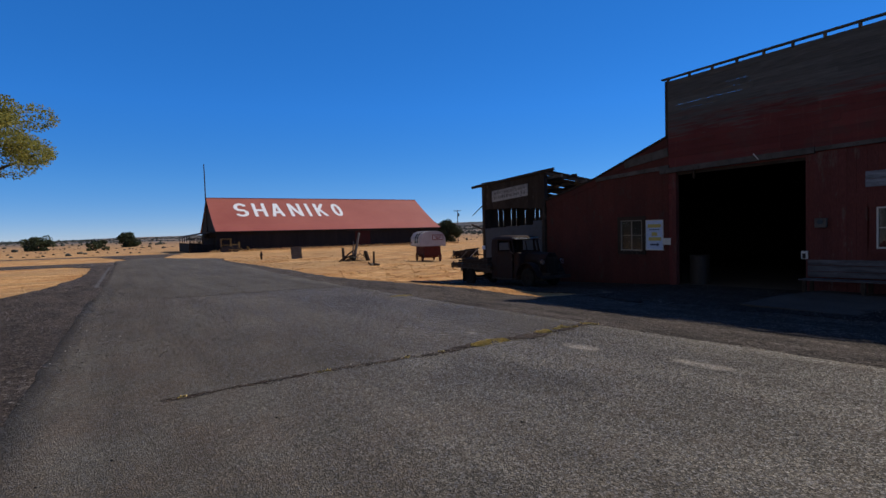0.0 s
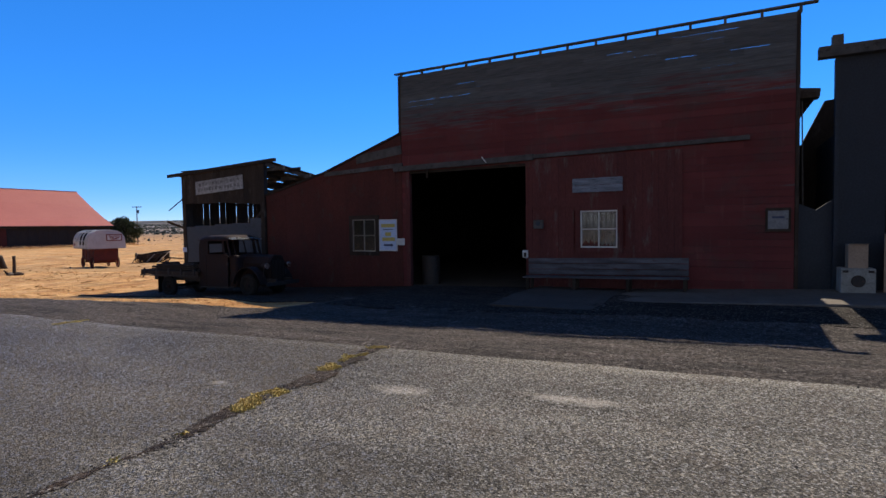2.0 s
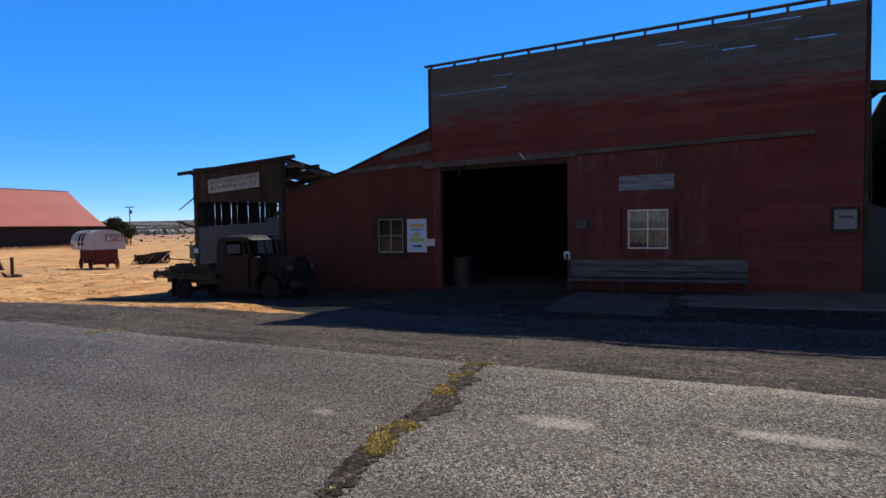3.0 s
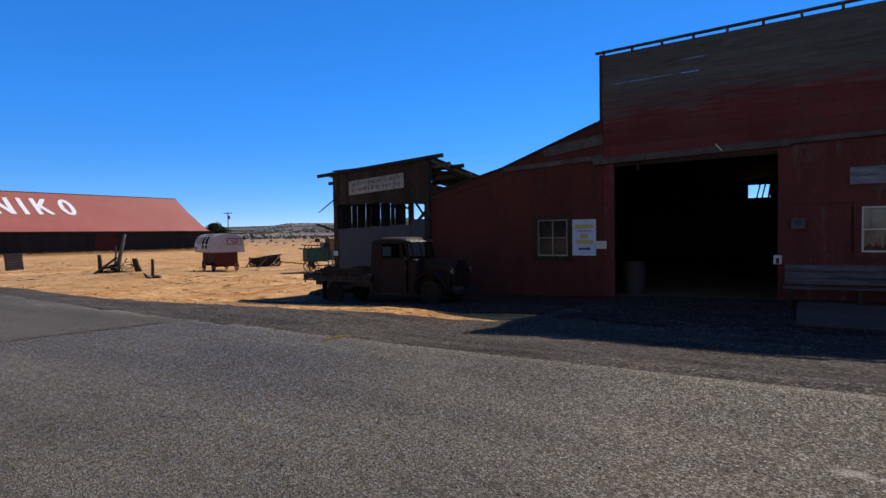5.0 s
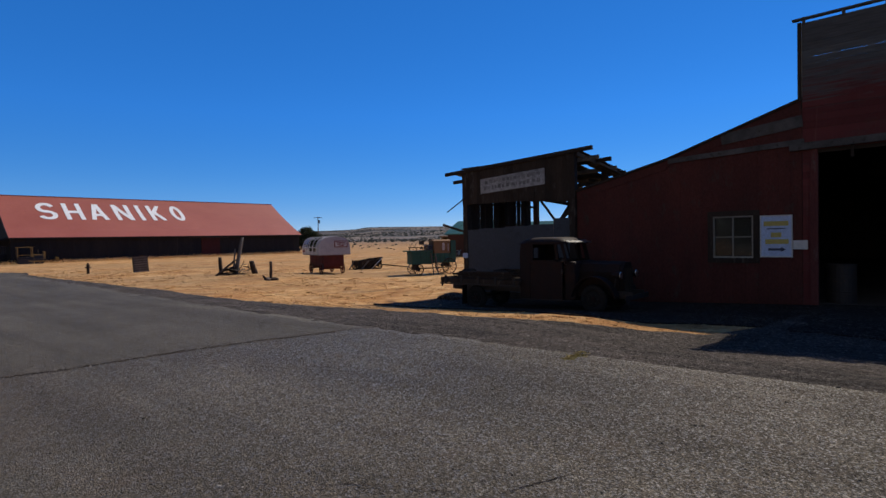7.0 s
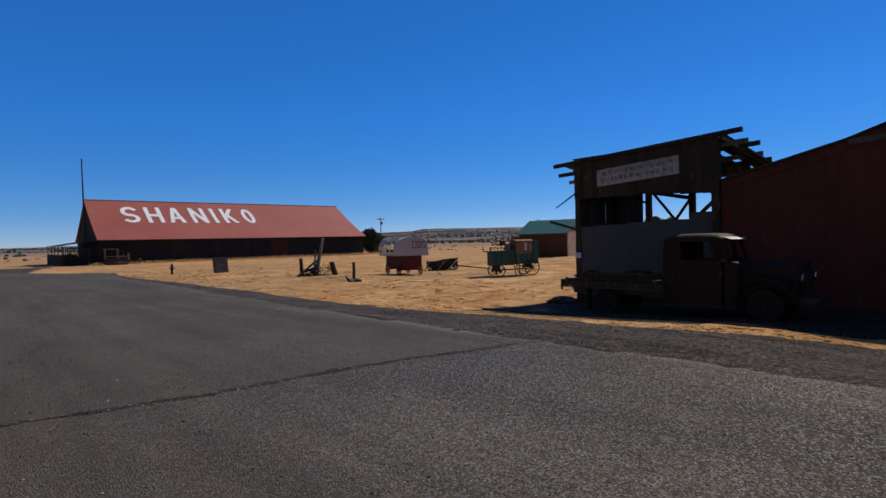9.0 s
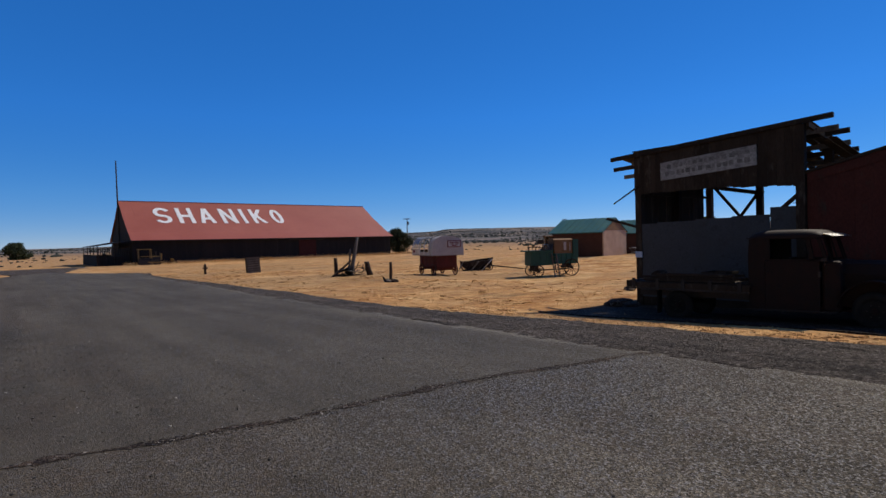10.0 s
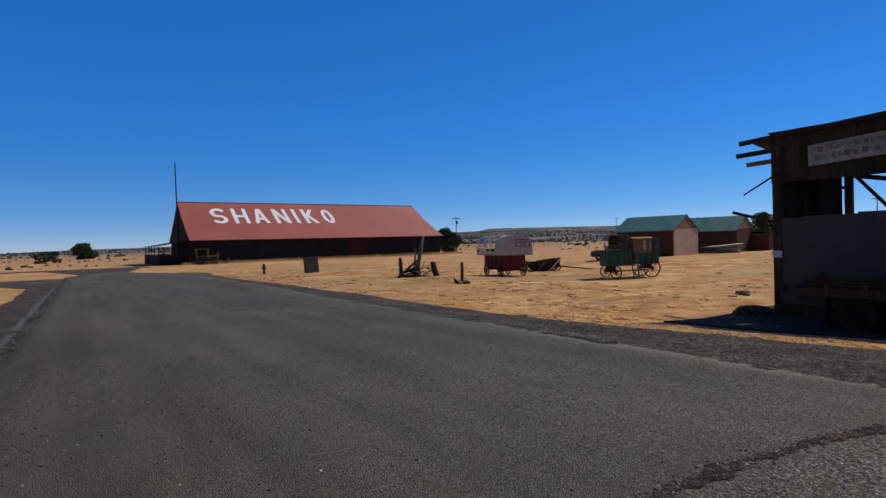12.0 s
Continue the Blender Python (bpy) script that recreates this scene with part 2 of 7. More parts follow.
def make_field():
    """Dry grass and bare earth; far sagebrush slopes carry distance haze in their colour."""
    m, t, p = shader("dry_grass_field")
    v = coords(t)
    n1 = noise_of(t, v, 0.22, 5, 0.6)
    n2 = noise_of(t, v, 0.9, 6, 0.72)
    n3 = noise_of(t, v, 14, 4, 0.75)
    col = ramp(t, n1, [(0.36, (0.40, 0.205, 0.080)), (0.5, (0.52, 0.295, 0.123)), (0.64, (0.60, 0.37, 0.17))])
    col = mix(t, ramp(t, n2, [(0.46, grey(0)), (0.62, grey(0.9))]), col, (0.29, 0.135, 0.050))
    pale = ramp(t, noise_of(t, coords(t, (1, 1.15, 1)), 0.42, 7, 0.74), [(0.49, grey(0)), (0.60, grey(0.85))])
    col = mix(t, pale, col, (0.66, 0.45, 0.23))
    drift = noise_of(t, coords(t, (0.35, 1, 1)), 0.11, 6, 0.7)
    col = mix(t, ramp(t, drift, [(0.44, grey(0)), (0.58, grey(0.75))]), col, (0.36, 0.235, 0.125))
    col = mix(t, ramp(t, noise_of(t, coords(t, (0.4, 1, 1)), 0.31, 7, 0.72), [(0.56, grey(0)), (0.66, grey(0.7))]), col, (0.20, 0.135, 0.075))
    clod = ramp(t, noise_of(t, v, 2.0, 8, 0.78), [(0.55, grey(0)), (0.66, grey(0.85))])
    col = mix(t, clod, col, (0.19, 0.10, 0.045))
    col = mix(t, 1.0, col, ramp(t, n3, [(0.25, grey(0.6)), (0.5, grey(1.0)), (0.75, grey(1.3))]), "MULTIPLY")
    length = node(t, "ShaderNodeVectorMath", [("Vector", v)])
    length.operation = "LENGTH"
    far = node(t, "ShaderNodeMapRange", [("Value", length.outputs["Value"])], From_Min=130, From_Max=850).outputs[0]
    # Sagebrush tones greyed with distance, standing in for haze over the hills.
    hazed_sage = ramp(t, noise_of(t, coords(t, (1, 1, 4)), 0.005, 9, 0.74), [(0.40, (0.046, 0.052, 0.054)), (0.48, (0.105, 0.097, 0.092)), (0.55, (0.20, 0.163, 0.135)), (0.66, (0.29, 0.225, 0.17))])
    col = mix(t, far, mix(t, 1.0, col, (1.05, 0.99, 0.90), "MULTIPLY"), hazed_sage)
    t.links.new(col, p.inputs["Base Color"])
    p.inputs["Roughness"].default_value = 0.95
    p.inputs["Specular IOR Level"].default_value = 0.1
    lump = node(t, "ShaderNodeMath", [(0, noise_of(t, v, 3.2, 8, 0.72))])
    bumped(t, p, lump.outputs[0], 0.8, 0.12)
    return m


def make_shoulder(name, k):
    m, t, p = shader(name)
    v = coords(t)
    stones = node(t, "ShaderNodeTexVoronoi", [("Vector", v)], Scale=34.0)
    sep = node(t, "ShaderNodeSeparateColor", [("Color", stones.outputs["Color"])])
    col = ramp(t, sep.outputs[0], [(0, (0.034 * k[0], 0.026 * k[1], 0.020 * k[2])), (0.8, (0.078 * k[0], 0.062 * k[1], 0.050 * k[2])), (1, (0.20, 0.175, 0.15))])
    tracks = noise_of(t, coords(t, (1.3, 0.4, 1)), 1.1, 7, 0.7)
    col = mix(t, 1.0, col, ramp(t, tracks, [(0.32, grey(0.5)), (0.55, grey(1.05)), (0.75, grey(1.75))]), "MULTIPLY")
    lumps = noise_of(t, v, 9.0, 6, 0.72)
    col = mix(t, 1.0, col, ramp(t, lumps, [(0.36, grey(0.55)), (0.52, grey(1.0)), (0.68, grey(1.4))]), "MULTIPLY")
    t.links.new(col, p.inputs["Base Color"])
    p.inputs["Roughness"].default_value = 0.95
    p.inputs["Specular IOR Level"].default_value = 0.2
    n3 = noise_of(t, coords(t, (1, 0.8, 1)), 6, 8, 0.75)
    bumped(t, p, n3, 1.0, 0.14)
    return m


def make_metal_roof():
    m, t, p = shader("red_metal_roofing")
    v = coords(t)
    big = noise_of(t, v, 0.12, 4)
    fine = noise_of(t, v, 3.0, 5, 0.7)
    col = ramp(t, big, [(0.3, (0.30, 0.069, 0.043)), (0.7, (0.36, 0.097, 0.063))])
    col = mix(t, 1.0, col, ramp(t, fine, [(0.3, grey(0.88)), (0.7, grey(1.1))]), "MULTIPLY")
    t.links.new(col, p.inputs["Base Color"])
    p.inputs["Roughness"].default_value = 0.62
    return m


def make_glass(name, rough=0.03, tint=(0.9, 0.95, 0.95)):
    m, t, p = shader(name)
    p.inputs["Base Color"].default_value = (*tint, 1)
    p.inputs["Transmission Weight"].default_value = 1.0
    p.inputs["Roughness"].default_value = rough
    p.inputs["IOR"].default_value = 1.27
    return m


RED = make_red_boards()
ASPHALT = make_asphalt()
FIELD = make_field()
SHOULDER = make_shoulder("gravel_shoulder_dirt", (1.25, 1.25, 1.28))
# Dirt colour lowered to put the deep shade round the shed into it.
SHADE_DIRT = make_shoulder("shade_dark_yard_dirt", (0.52, 0.40, 0.31))
CLOD = make_shoulder("brown_crumbled_dirt", (1.7, 1.35, 1.15))
# Darker copy of the shoulder dirt, its tone carrying part of the garage shadow.
SHADOW_DIRT = make_shoulder("shadow_dark_dirt", (0.48, 0.44, 0.40))
VERGE = make_shoulder("grey_gravel_verge", (1.1, 1.05, 1.05))
ROOF_RED = make_metal_roof()
GLASS = make_glass("window_glass")
RED_DOOR = surface("faded_red_door_boards", (0.096, 0.029, 0.025), (0.148, 0.045, 0.038), (0.140, 0.094, 0.080), 1.0, 30, 0.85, bump=0.4, stretch=(1, 1, 0.25), vary=0.08)
RED_LEAN = surface("dull_red_lean_to_boards", (0.072, 0.023, 0.018), (0.112, 0.034, 0.026), (0.072, 0.044, 0.034), 0.8, 22, 0.9, bump=0.25, stretch=(1, 1, 0.5), vary=0.05)
WEATHERBLUE = surface("weathered_blue_grey_sign_board", (0.12, 0.13, 0.15), (0.26, 0.27, 0.30), (0.075, 0.075, 0.08), 2.6, 30, 0.85, bump=0.3, stretch=(1, 0.5, 4), vary=0.1)
CURTAIN = surface("stained_curtain_cloth", (0.12, 0.095, 0.078), (0.27, 0.235, 0.205), (0.06, 0.045, 0.036), 3.0, 40, 0.95, bump=0.2, stretch=(1, 3, 0.6), vary=0.1)
PAPER = surface("sun_bleached_paper", (0.15, 0.145, 0.15), (0.25, 0.235, 0.23), (0.10, 0.075, 0.065), 4, 30, 0.6, bump=0.0, vary=0.0)
BARNWOOD = surface("weathered_barn_wood", (0.10, 0.085, 0.07), (0.20, 0.175, 0.15), (0.07, 0.055, 0.045), 1.5, 26, 0.9, bump=0.5, stretch=(1, 1, 0.3))
DARKWOOD = surface("dark_weathered_wood", (0.030, 0.020, 0.014), (0.058, 0.041, 0.030), (0.088, 0.070, 0.056), 1.4, 26, 0.9, bump=0.5, stretch=(1, 1, 0.3))
GREYBEAM = surface("grey_beam_wood", (0.064, 0.057, 0.051), (0.135, 0.12, 0.108), (0.048, 0.040, 0.034), 2.2, 40, 0.9, bump=0.5)
BENCHBLUE = surface("blue_grey_painted_planks", (0.060, 0.052, 0.056), (0.175, 0.165, 0.175), (0.10, 0.040, 0.034), 2.4, 24, 0.8, bump=0.4, stretch=(1, 0.4, 3))
BLUEWALL = surface("dark_blue_painted_siding", (0.034, 0.038, 0.046), (0.048, 0.052, 0.062), None, 0.8, 20, 0.75, bump=0.3)
SHEET = surface("galvanised_sheet_metal", (0.040, 0.048, 0.062), (0.060, 0.070, 0.088), (0.035, 0.040, 0.048), 1.2, 18, 0.6, metal=0.3, bump=0.15, vary=0.1)
WHITEPAINT = surface("white_paint", (0.56, 0.53, 0.49), (0.66, 0.63, 0.58), None, 4, 40, 0.6, bump=0.1, vary=0.05)
SIGNWHITE = surface("chalky_white_sign", (0.42, 0.40, 0.37), (0.58, 0.56, 0.52), (0.25, 0.23, 0.21), 5, 30, 0.8, bump=0.2, vary=0.0)
POSTER = surface("pale_blue_white_poster", (0.44, 0.53, 0.72), (0.52, 0.61, 0.79), None, 3, 20, 0.5, bump=0.0, vary=0.0)
SIGNWORN = surface("flaking_white_sign_paint", (0.22, 0.215, 0.21), (0.44, 0.43, 0.42), (0.085, 0.08, 0.078), 5.5, 26, 0.85, bump=0.3, stretch=(1, 0.8, 1.6), vary=0.12)
FADED = surface("faded_grey_lettering", (0.13, 0.125, 0.12), (0.27, 0.26, 0.255), (0.36, 0.35, 0.34), 9, 30, 0.85, bump=0.0, vary=0.3)
INK = surface("dark_blue_ink", (0.03, 0.04, 0.09), (0.05, 0.06, 0.12), None, 8, 30, 0.6, bump=0.0, vary=0.0)
GOLDINK = surface("yellow_ink", (0.50, 0.38, 0.09), (0.58, 0.45, 0.12), None, 8, 30, 0.6, bump=0.0, vary=0.0)
REDINK = surface("faded_red_ink", (0.16, 0.022, 0.02), (0.23, 0.035, 0.03), None, 8, 30, 0.6, bump=0.0, vary=0.0)
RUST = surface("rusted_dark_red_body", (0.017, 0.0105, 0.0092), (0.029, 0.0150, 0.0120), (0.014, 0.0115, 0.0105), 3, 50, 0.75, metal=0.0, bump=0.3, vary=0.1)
IRON = surface("black_rusty_iron", (0.03, 0.026, 0.024), (0.06, 0.045, 0.038), (0.10, 0.055, 0.035), 6, 60, 0.7, metal=0.4, bump=0.3)
RUBBER = surface("cracked_tyre_rubber", (0.012, 0.011, 0.010), (0.024, 0.022, 0.020), None, 8, 60, 0.9, bump=0.3)
CHROME = surface("dull_chrome", (0.55, 0.55, 0.55), (0.7, 0.7, 0.7), None, 8, 60, 0.3, metal=1.0, bump=0.1)
CONCRETE = surface("worn_concrete", (0.085, 0.068, 0.054), (0.145, 0.118, 0.094), (0.07, 0.055, 0.042), 1.3, 40, 0.9, bump=0.4)
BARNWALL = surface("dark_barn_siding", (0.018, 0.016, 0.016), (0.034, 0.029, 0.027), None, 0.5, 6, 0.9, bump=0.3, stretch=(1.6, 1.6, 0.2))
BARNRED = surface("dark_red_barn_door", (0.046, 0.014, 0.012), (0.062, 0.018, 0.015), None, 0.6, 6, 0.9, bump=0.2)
LETTER = surface("white_roof_lettering", (0.74, 0.74, 0.74), (0.82, 0.82, 0.82), None, 1.2, 6, 0.7, bump=0.0, vary=0.0)
CANVAS = surface("grey_white_wagon_canvas", (0.40, 0.365, 0.35), (0.48, 0.44, 0.42), None, 1.6, 30, 0.9, bump=0.2)
WAGONRED = surface("dark_red_wagon_paint", (0.085, 0.019, 0.014), (0.135, 0.029, 0.022), (0.065, 0.028, 0.02), 3, 30, 0.75, bump=0.2)
WAGONGREEN = surface("dark_green_wagon_paint", (0.010, 0.058, 0.042), (0.018, 0.095, 0.068), (0.05, 0.06, 0.05), 3, 30, 0.7, bump=0.2)
# Bright blue base colour stands in for sky reflected in the wagon's glass.
SKY_PANE = surface("sky_reflecting_pane", (0.08, 0.20, 0.46), (0.12, 0.27, 0.56), None, 3, 30, 0.6, bump=0.1)
TANWOOD = surface("tan_plywood", (0.20, 0.118, 0.064), (0.28, 0.168, 0.092), (0.15, 0.085, 0.045), 2, 30, 0.85, bump=0.2)
BROWNWALL = surface("brown_shed_siding", (0.085, 0.036, 0.025), (0.115, 0.050, 0.034), None, 1, 12, 0.85, bump=0.3)
GREENROOF = surface("green_metal_roof", (0.022, 0.10, 0.085), (0.032, 0.135, 0.11), None, 0.8, 10, 0.55, bump=0.1)
# Lighter siding tone that puts sunshine on the gable into its colour.
SUNLIT_SIDING = surface("sunlit_brown_siding", (0.36, 0.235, 0.165), (0.46, 0.31, 0.22), None, 1, 12, 0.85, bump=0.2)
YELLOW = surface("dozer_yellow_paint", (0.20, 0.12, 0.026), (0.29, 0.175, 0.038), (0.14, 0.08, 0.035), 2.2, 30, 0.65, bump=0.2)
CARBLUE = surface("dark_blue_car_paint", (0.018, 0.026, 0.042), (0.024, 0.034, 0.055), None, 2, 20, 0.3, bump=0.0)
BARK = surface("grey_bark", (0.08, 0.06, 0.045), (0.15, 0.12, 0.095), None, 5, 30, 0.95, bump=0.8)
POLEWOOD = surface("creosote_pole_wood", (0.07, 0.05, 0.04), (0.12, 0.09, 0.07), None, 3, 30, 0.95, bump=0.4)
JUNIPER = surface("juniper_foliage", (0.042, 0.054, 0.025), (0.074, 0.086, 0.040), None, 1.2, 8, 0.9, bump=0.0, vary=0.2)
FARSCRUB = surface("grey_green_scrub", (0.040, 0.047, 0.040), (0.072, 0.076, 0.062), None, 0.02, 1, 0.95, bump=0.0, vary=0.0)
LEAF = surface("yellow_green_leaves", (0.22, 0.22, 0.055), (0.36, 0.32, 0.08), (0.46, 0.36, 0.10), 1.3, 6, 0.8, bump=0.0, vary=0.0)


def thin_leaf(m):
    """Give a leaf material light that shines through it."""
    t = m.node_tree
    p, out = t.nodes["Principled BSDF"], t.nodes["Material Output"]
    glow = t.nodes.new("ShaderNodeBsdfTranslucent")
    t.links.new(p.inputs["Base Color"].links[0].from_socket, glow.inputs["Color"])
    both = t.nodes.new("ShaderNodeMixShader")
    both.inputs[0].default_value = 0.5
    t.links.new(p.outputs[0], both.inputs[1])
    t.links.new(glow.outputs[0], both.inputs[2])
    t.links.new(both.outputs[0], out.inputs["Surface"])


thin_leaf(LEAF)
STRAW = surface("straw_grass", (0.60, 0.38, 0.165), (0.76, 0.52, 0.25), (0.50, 0.30, 0.125), 0.9, 6, 0.9, bump=0.0, vary=0.0)
WEED = surface("yellow_green_weeds", (0.44, 0.35, 0.09), (0.62, 0.46, 0.19), None, 3, 20, 0.9, bump=0.0, vary=0.0)
CRACK = make_shoulder("crack_soil", (1.05, 0.92, 0.82))
EDGEGRAVEL = surface("pale_edge_gravel", (0.066, 0.060, 0.055), (0.135, 0.125, 0.115), (0.05, 0.044, 0.04), 7, 60, 0.95, bump=0.6, vary=0.0)
STONE = surface("loose_stones", (0.09, 0.068, 0.05), (0.20, 0.16, 0.125), None, 9, 60, 0.95, bump=0.2)
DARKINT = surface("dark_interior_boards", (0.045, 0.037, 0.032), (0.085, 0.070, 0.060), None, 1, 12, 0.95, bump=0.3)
DULLWHITE = surface("grimy_white_paint", (0.26, 0.235, 0.20), (0.36, 0.33, 0.285), (0.17, 0.145, 0.12), 6, 40, 0.8, bump=0.2)
APRON = surface("stained_concrete_apron", (0.062, 0.050, 0.041), (0.095, 0.078, 0.064), (0.042, 0.034, 0.027), 1.5, 40, 0.9, bump=0.4)


def make_pebbles():
    """Loose chips, each stone its own grey between tar-black and chalk."""
    m, t, p = shader("loose_pebbles")
    rnd = t.nodes.new("ShaderNodeNewGeometry").outputs["Random Per Island"]
    col = ramp(t, rnd, [(0.0, (0.02, 0.018, 0.016)), (0.55, (0.07, 0.06, 0.05)), (0.85, (0.17, 0.14, 0.115)), (1.0, (0.48, 0.43, 0.36))])
    fine = noise_of(t, coords(t), 90, 2)
    col = mix(t, 1.0, col, ramp(t, fine, [(0.3, grey(0.75)), (0.7, grey(1.2))]), "MULTIPLY")
    t.links.new(col, p.inputs["Base Color"])
    p.inputs["Roughness"].default_value = 0.9
    return m


PEBBLE = make_pebbles()
CARDBOARD = surface("tan_cardboard_board", (0.28, 0.19, 0.13), (0.35, 0.24, 0.165), None, 2, 20, 0.85, bump=0.1)


# ---- building tools ----
def part(name, bm, material, parent=None, label=""):
    me = bpy.data.meshes.new(name)
    bm.to_mesh(me)
    bm.free()
    me.materials.append(material)
    ob = new(name, me)
    if parent:
        ob.parent = parent
    if label:
        ob["label"] = label
    return ob


def thing(name, m, label, category, group="", kind=""):
    ob = new(name)
    ob.matrix_world = m
    ob.empty_display_size = 0.2
    return tagged(ob, label, category, group, kind)


def box(bm, x0, x1, y0, y1, z0, z1, bevel=0.0):
    r = bmesh.ops.create_cube(bm, size=1.0, matrix=Matrix.LocRotScale(((x0 + x1) / 2, (y0 + y1) / 2, (z0 + z1) / 2), None, (x1 - x0, y1 - y0, z1 - z0)))
    if bevel:
        es = list({e for v in r["verts"] for e in v.link_edges})
        bmesh.ops.bevel(bm, geom=es, offset=bevel, segments=2, affect="EDGES", profile=0.5)
    return bm


def boxed(*a, bevel=0.0):
    return box(bmesh.new(), *a, bevel=bevel)


def beam(bm, p, q, w, h, spin=0.0):
    """A squared timber from p to q, w wide and h high."""
    p, q = Vector(p), Vector(q)
    rot = (q - p).to_track_quat("X", "Z").to_matrix().to_4x4()
    bmesh.ops.create_cube(bm, size=1.0, matrix=Matrix.Translation((p + q) / 2) @ rot @ Matrix.Rotation(spin, 4, "X") @ Matrix.Diagonal(((q - p).length, w, h, 1)))
    return bm


def beamed(p, q, w, h, spin=0.0):
    return beam(bmesh.new(), p, q, w, h, spin)


def rod(bm, p, q, r0, r1=None, seg=8):
    p, q = Vector(p), Vector(q)
    rot = (q - p).to_track_quat("Z", "Y").to_matrix().to_4x4()
    bmesh.ops.create_cone(bm, cap_ends=True, segments=seg, radius1=r0, radius2=r0 if r1 is None else r1, depth=(q - p).length, matrix=Matrix.Translation((p + q) / 2) @ rot)
    return bm


def rodded(p, q, r0, r1=None, seg=8):
    return rod(bmesh.new(), p, q, r0, r1, seg)


def prism(bm, pts, a, b, axis="x"):
    """A flat outline pushed from a to b along an axis; pts are the other two coordinates in order."""
    def at(u, v, w):
        return {"x": (w, u, v), "y": (u, w, v), "z": (u, v, w)}[axis]
    f = [bm.verts.new(at(u, v, a)) for u, v in pts]
    g = [bm.verts.new(at(u, v, b)) for u, v in pts]
    bm.faces.new(f)
    bm.faces.new(g[::-1])
    n = len(pts)
    for i in range(n):
        bm.faces.new((f[i], g[i], g[(i + 1) % n], f[(i + 1) % n]))
    bmesh.ops.recalc_face_normals(bm, faces=bm.faces)
    return bm


def unit_mesh(name, material):
    bm = bmesh.new()
    bmesh.ops.create_cube(bm, size=1.0)
    me = bpy.data.meshes.new(name)
    bm.to_mesh(me)
    bm.free()
    me.materials.append(material)
    return me


def piece(name, me, parent, x0, x1, y0, y1, z0, z1, lean=0.0):
    """One board, plank or pane on shared mesh data; its parent stands at the world's origin or is given in local metres."""
    ob = new(name, me)
    ob.parent = parent
    ob.matrix_basis = Matrix.LocRotScale(((x0 + x1) / 2, (y0 + y1) / 2, (z0 + z1) / 2), Euler((lean, 0, 0)), (x1 - x0, y1 - y0, z1 - z0))
    return ob


def torus(bm, centre, axis, big, small, seg=24, ring=8):
    rot = Vector(axis).to_track_quat("Z", "Y").to_matrix().to_4x4()
    m = Matrix.Translation(centre) @ rot
    rows = []
    for i in range(seg):
        a = 2 * math.pi * i / seg
        rows.append([bm.verts.new(m @ Vector(((big + small * math.cos(b)) * math.cos(a), (big + small * math.cos(b)) * math.sin(a), small * math.sin(b)))) for b in (2 * math.pi * j / ring for j in range(ring))])
    for i in range(seg):
        for j in range(ring):
            bm.faces.new((rows[i][j], rows[(i + 1) % seg][j], rows[(i + 1) % seg][(j + 1) % ring], rows[i][(j + 1) % ring]))
    return bm


def band(bm, centre, axis, r_in, r_out, width, seg=24):
    """A flat wheel rim."""
    rot = Vector(axis).to_track_quat("Z", "Y").to_matrix().to_4x4()
    m = Matrix.Translation(centre) @ rot
    ring = []
    for i in range(seg):
        a = 2 * math.pi * i / seg
        c, s = math.cos(a), math.sin(a)
        ring.append([bm.verts.new(m @ Vector((r * c, r * s, h))) for r, h in ((r_in, -width / 2), (r_out, -width / 2), (r_out, width / 2), (r_in, width / 2))])
    for i in range(seg):
        for j in range(4):
            bm.faces.new((ring[i][j], ring[(i + 1) % seg][j], ring[(i + 1) % seg][(j + 1) % 4], ring[i][(j + 1) % 4]))
    bmesh.ops.recalc_face_normals(bm, faces=bm.faces)
    return bm


def spoke_wheel(parent, x, y, r, material, along="x", spokes=12):
    """A wooden wagon wheel whose axle runs along 'along'; its tyre touches z = 0 of the parent."""
    axis = Vector((1, 0, 0)) if along == "x" else Vector((0, 1, 0))
    c = Vector((x, y, r))
    wheel = part("wheel", band(bmesh.new(), c, axis, r - 0.07, r - 0.012, 0.06), material, parent)
    part("iron_tyre", band(bmesh.new(), c, axis, r - 0.011, r, 0.055), IRON, wheel)
    part("hub", rodded(c - axis * 0.13, c + axis * 0.13, 0.09, 0.075, 10), material, wheel)
    side = Vector((0, 1, 0)) if along == "x" else Vector((1, 0, 0))
    for i in range(spokes):
        a = 2 * math.pi * (i + 0.3) / spokes
        d = side * math.cos(a) + Vector((0, 0, 1)) * math.sin(a)
        part("spoke", rodded(c + d * 0.07, c + d * (r - 0.06), 0.026, 0.018, 5), material, wheel)
    return wheel


def wave(x, y, s=1.0, seed=0.0):
    return noise.noise(Vector((x * s + seed, y * s - seed, seed * 0.37)))


# ---- ground ----
ROAD_Y = [-60, 0, 10, 20, 30, 45, 70, 120, 160, 400]
ROAD_Z = [1.0, -0.02, -0.24, -0.45, -0.72, -1.05, -1.45, -1.85, -2.0, -2.0]
SIDE_Y = [-60, 0, 13, 20, 27, 36, 45, 51, 60, 70, 120, 160, 400]
SIDE_Z = [0.2, -0.42, -0.72, -1.05, -1.35, -1.33, -1.18, -1.02, -1.22, -1.42, -1.85, -2.0, -2.0]


def smooth(a, b, x):
    u = min(max((x - a) / (b - a), 0.0), 1.0)
    return u * u * (3 - 2 * u)


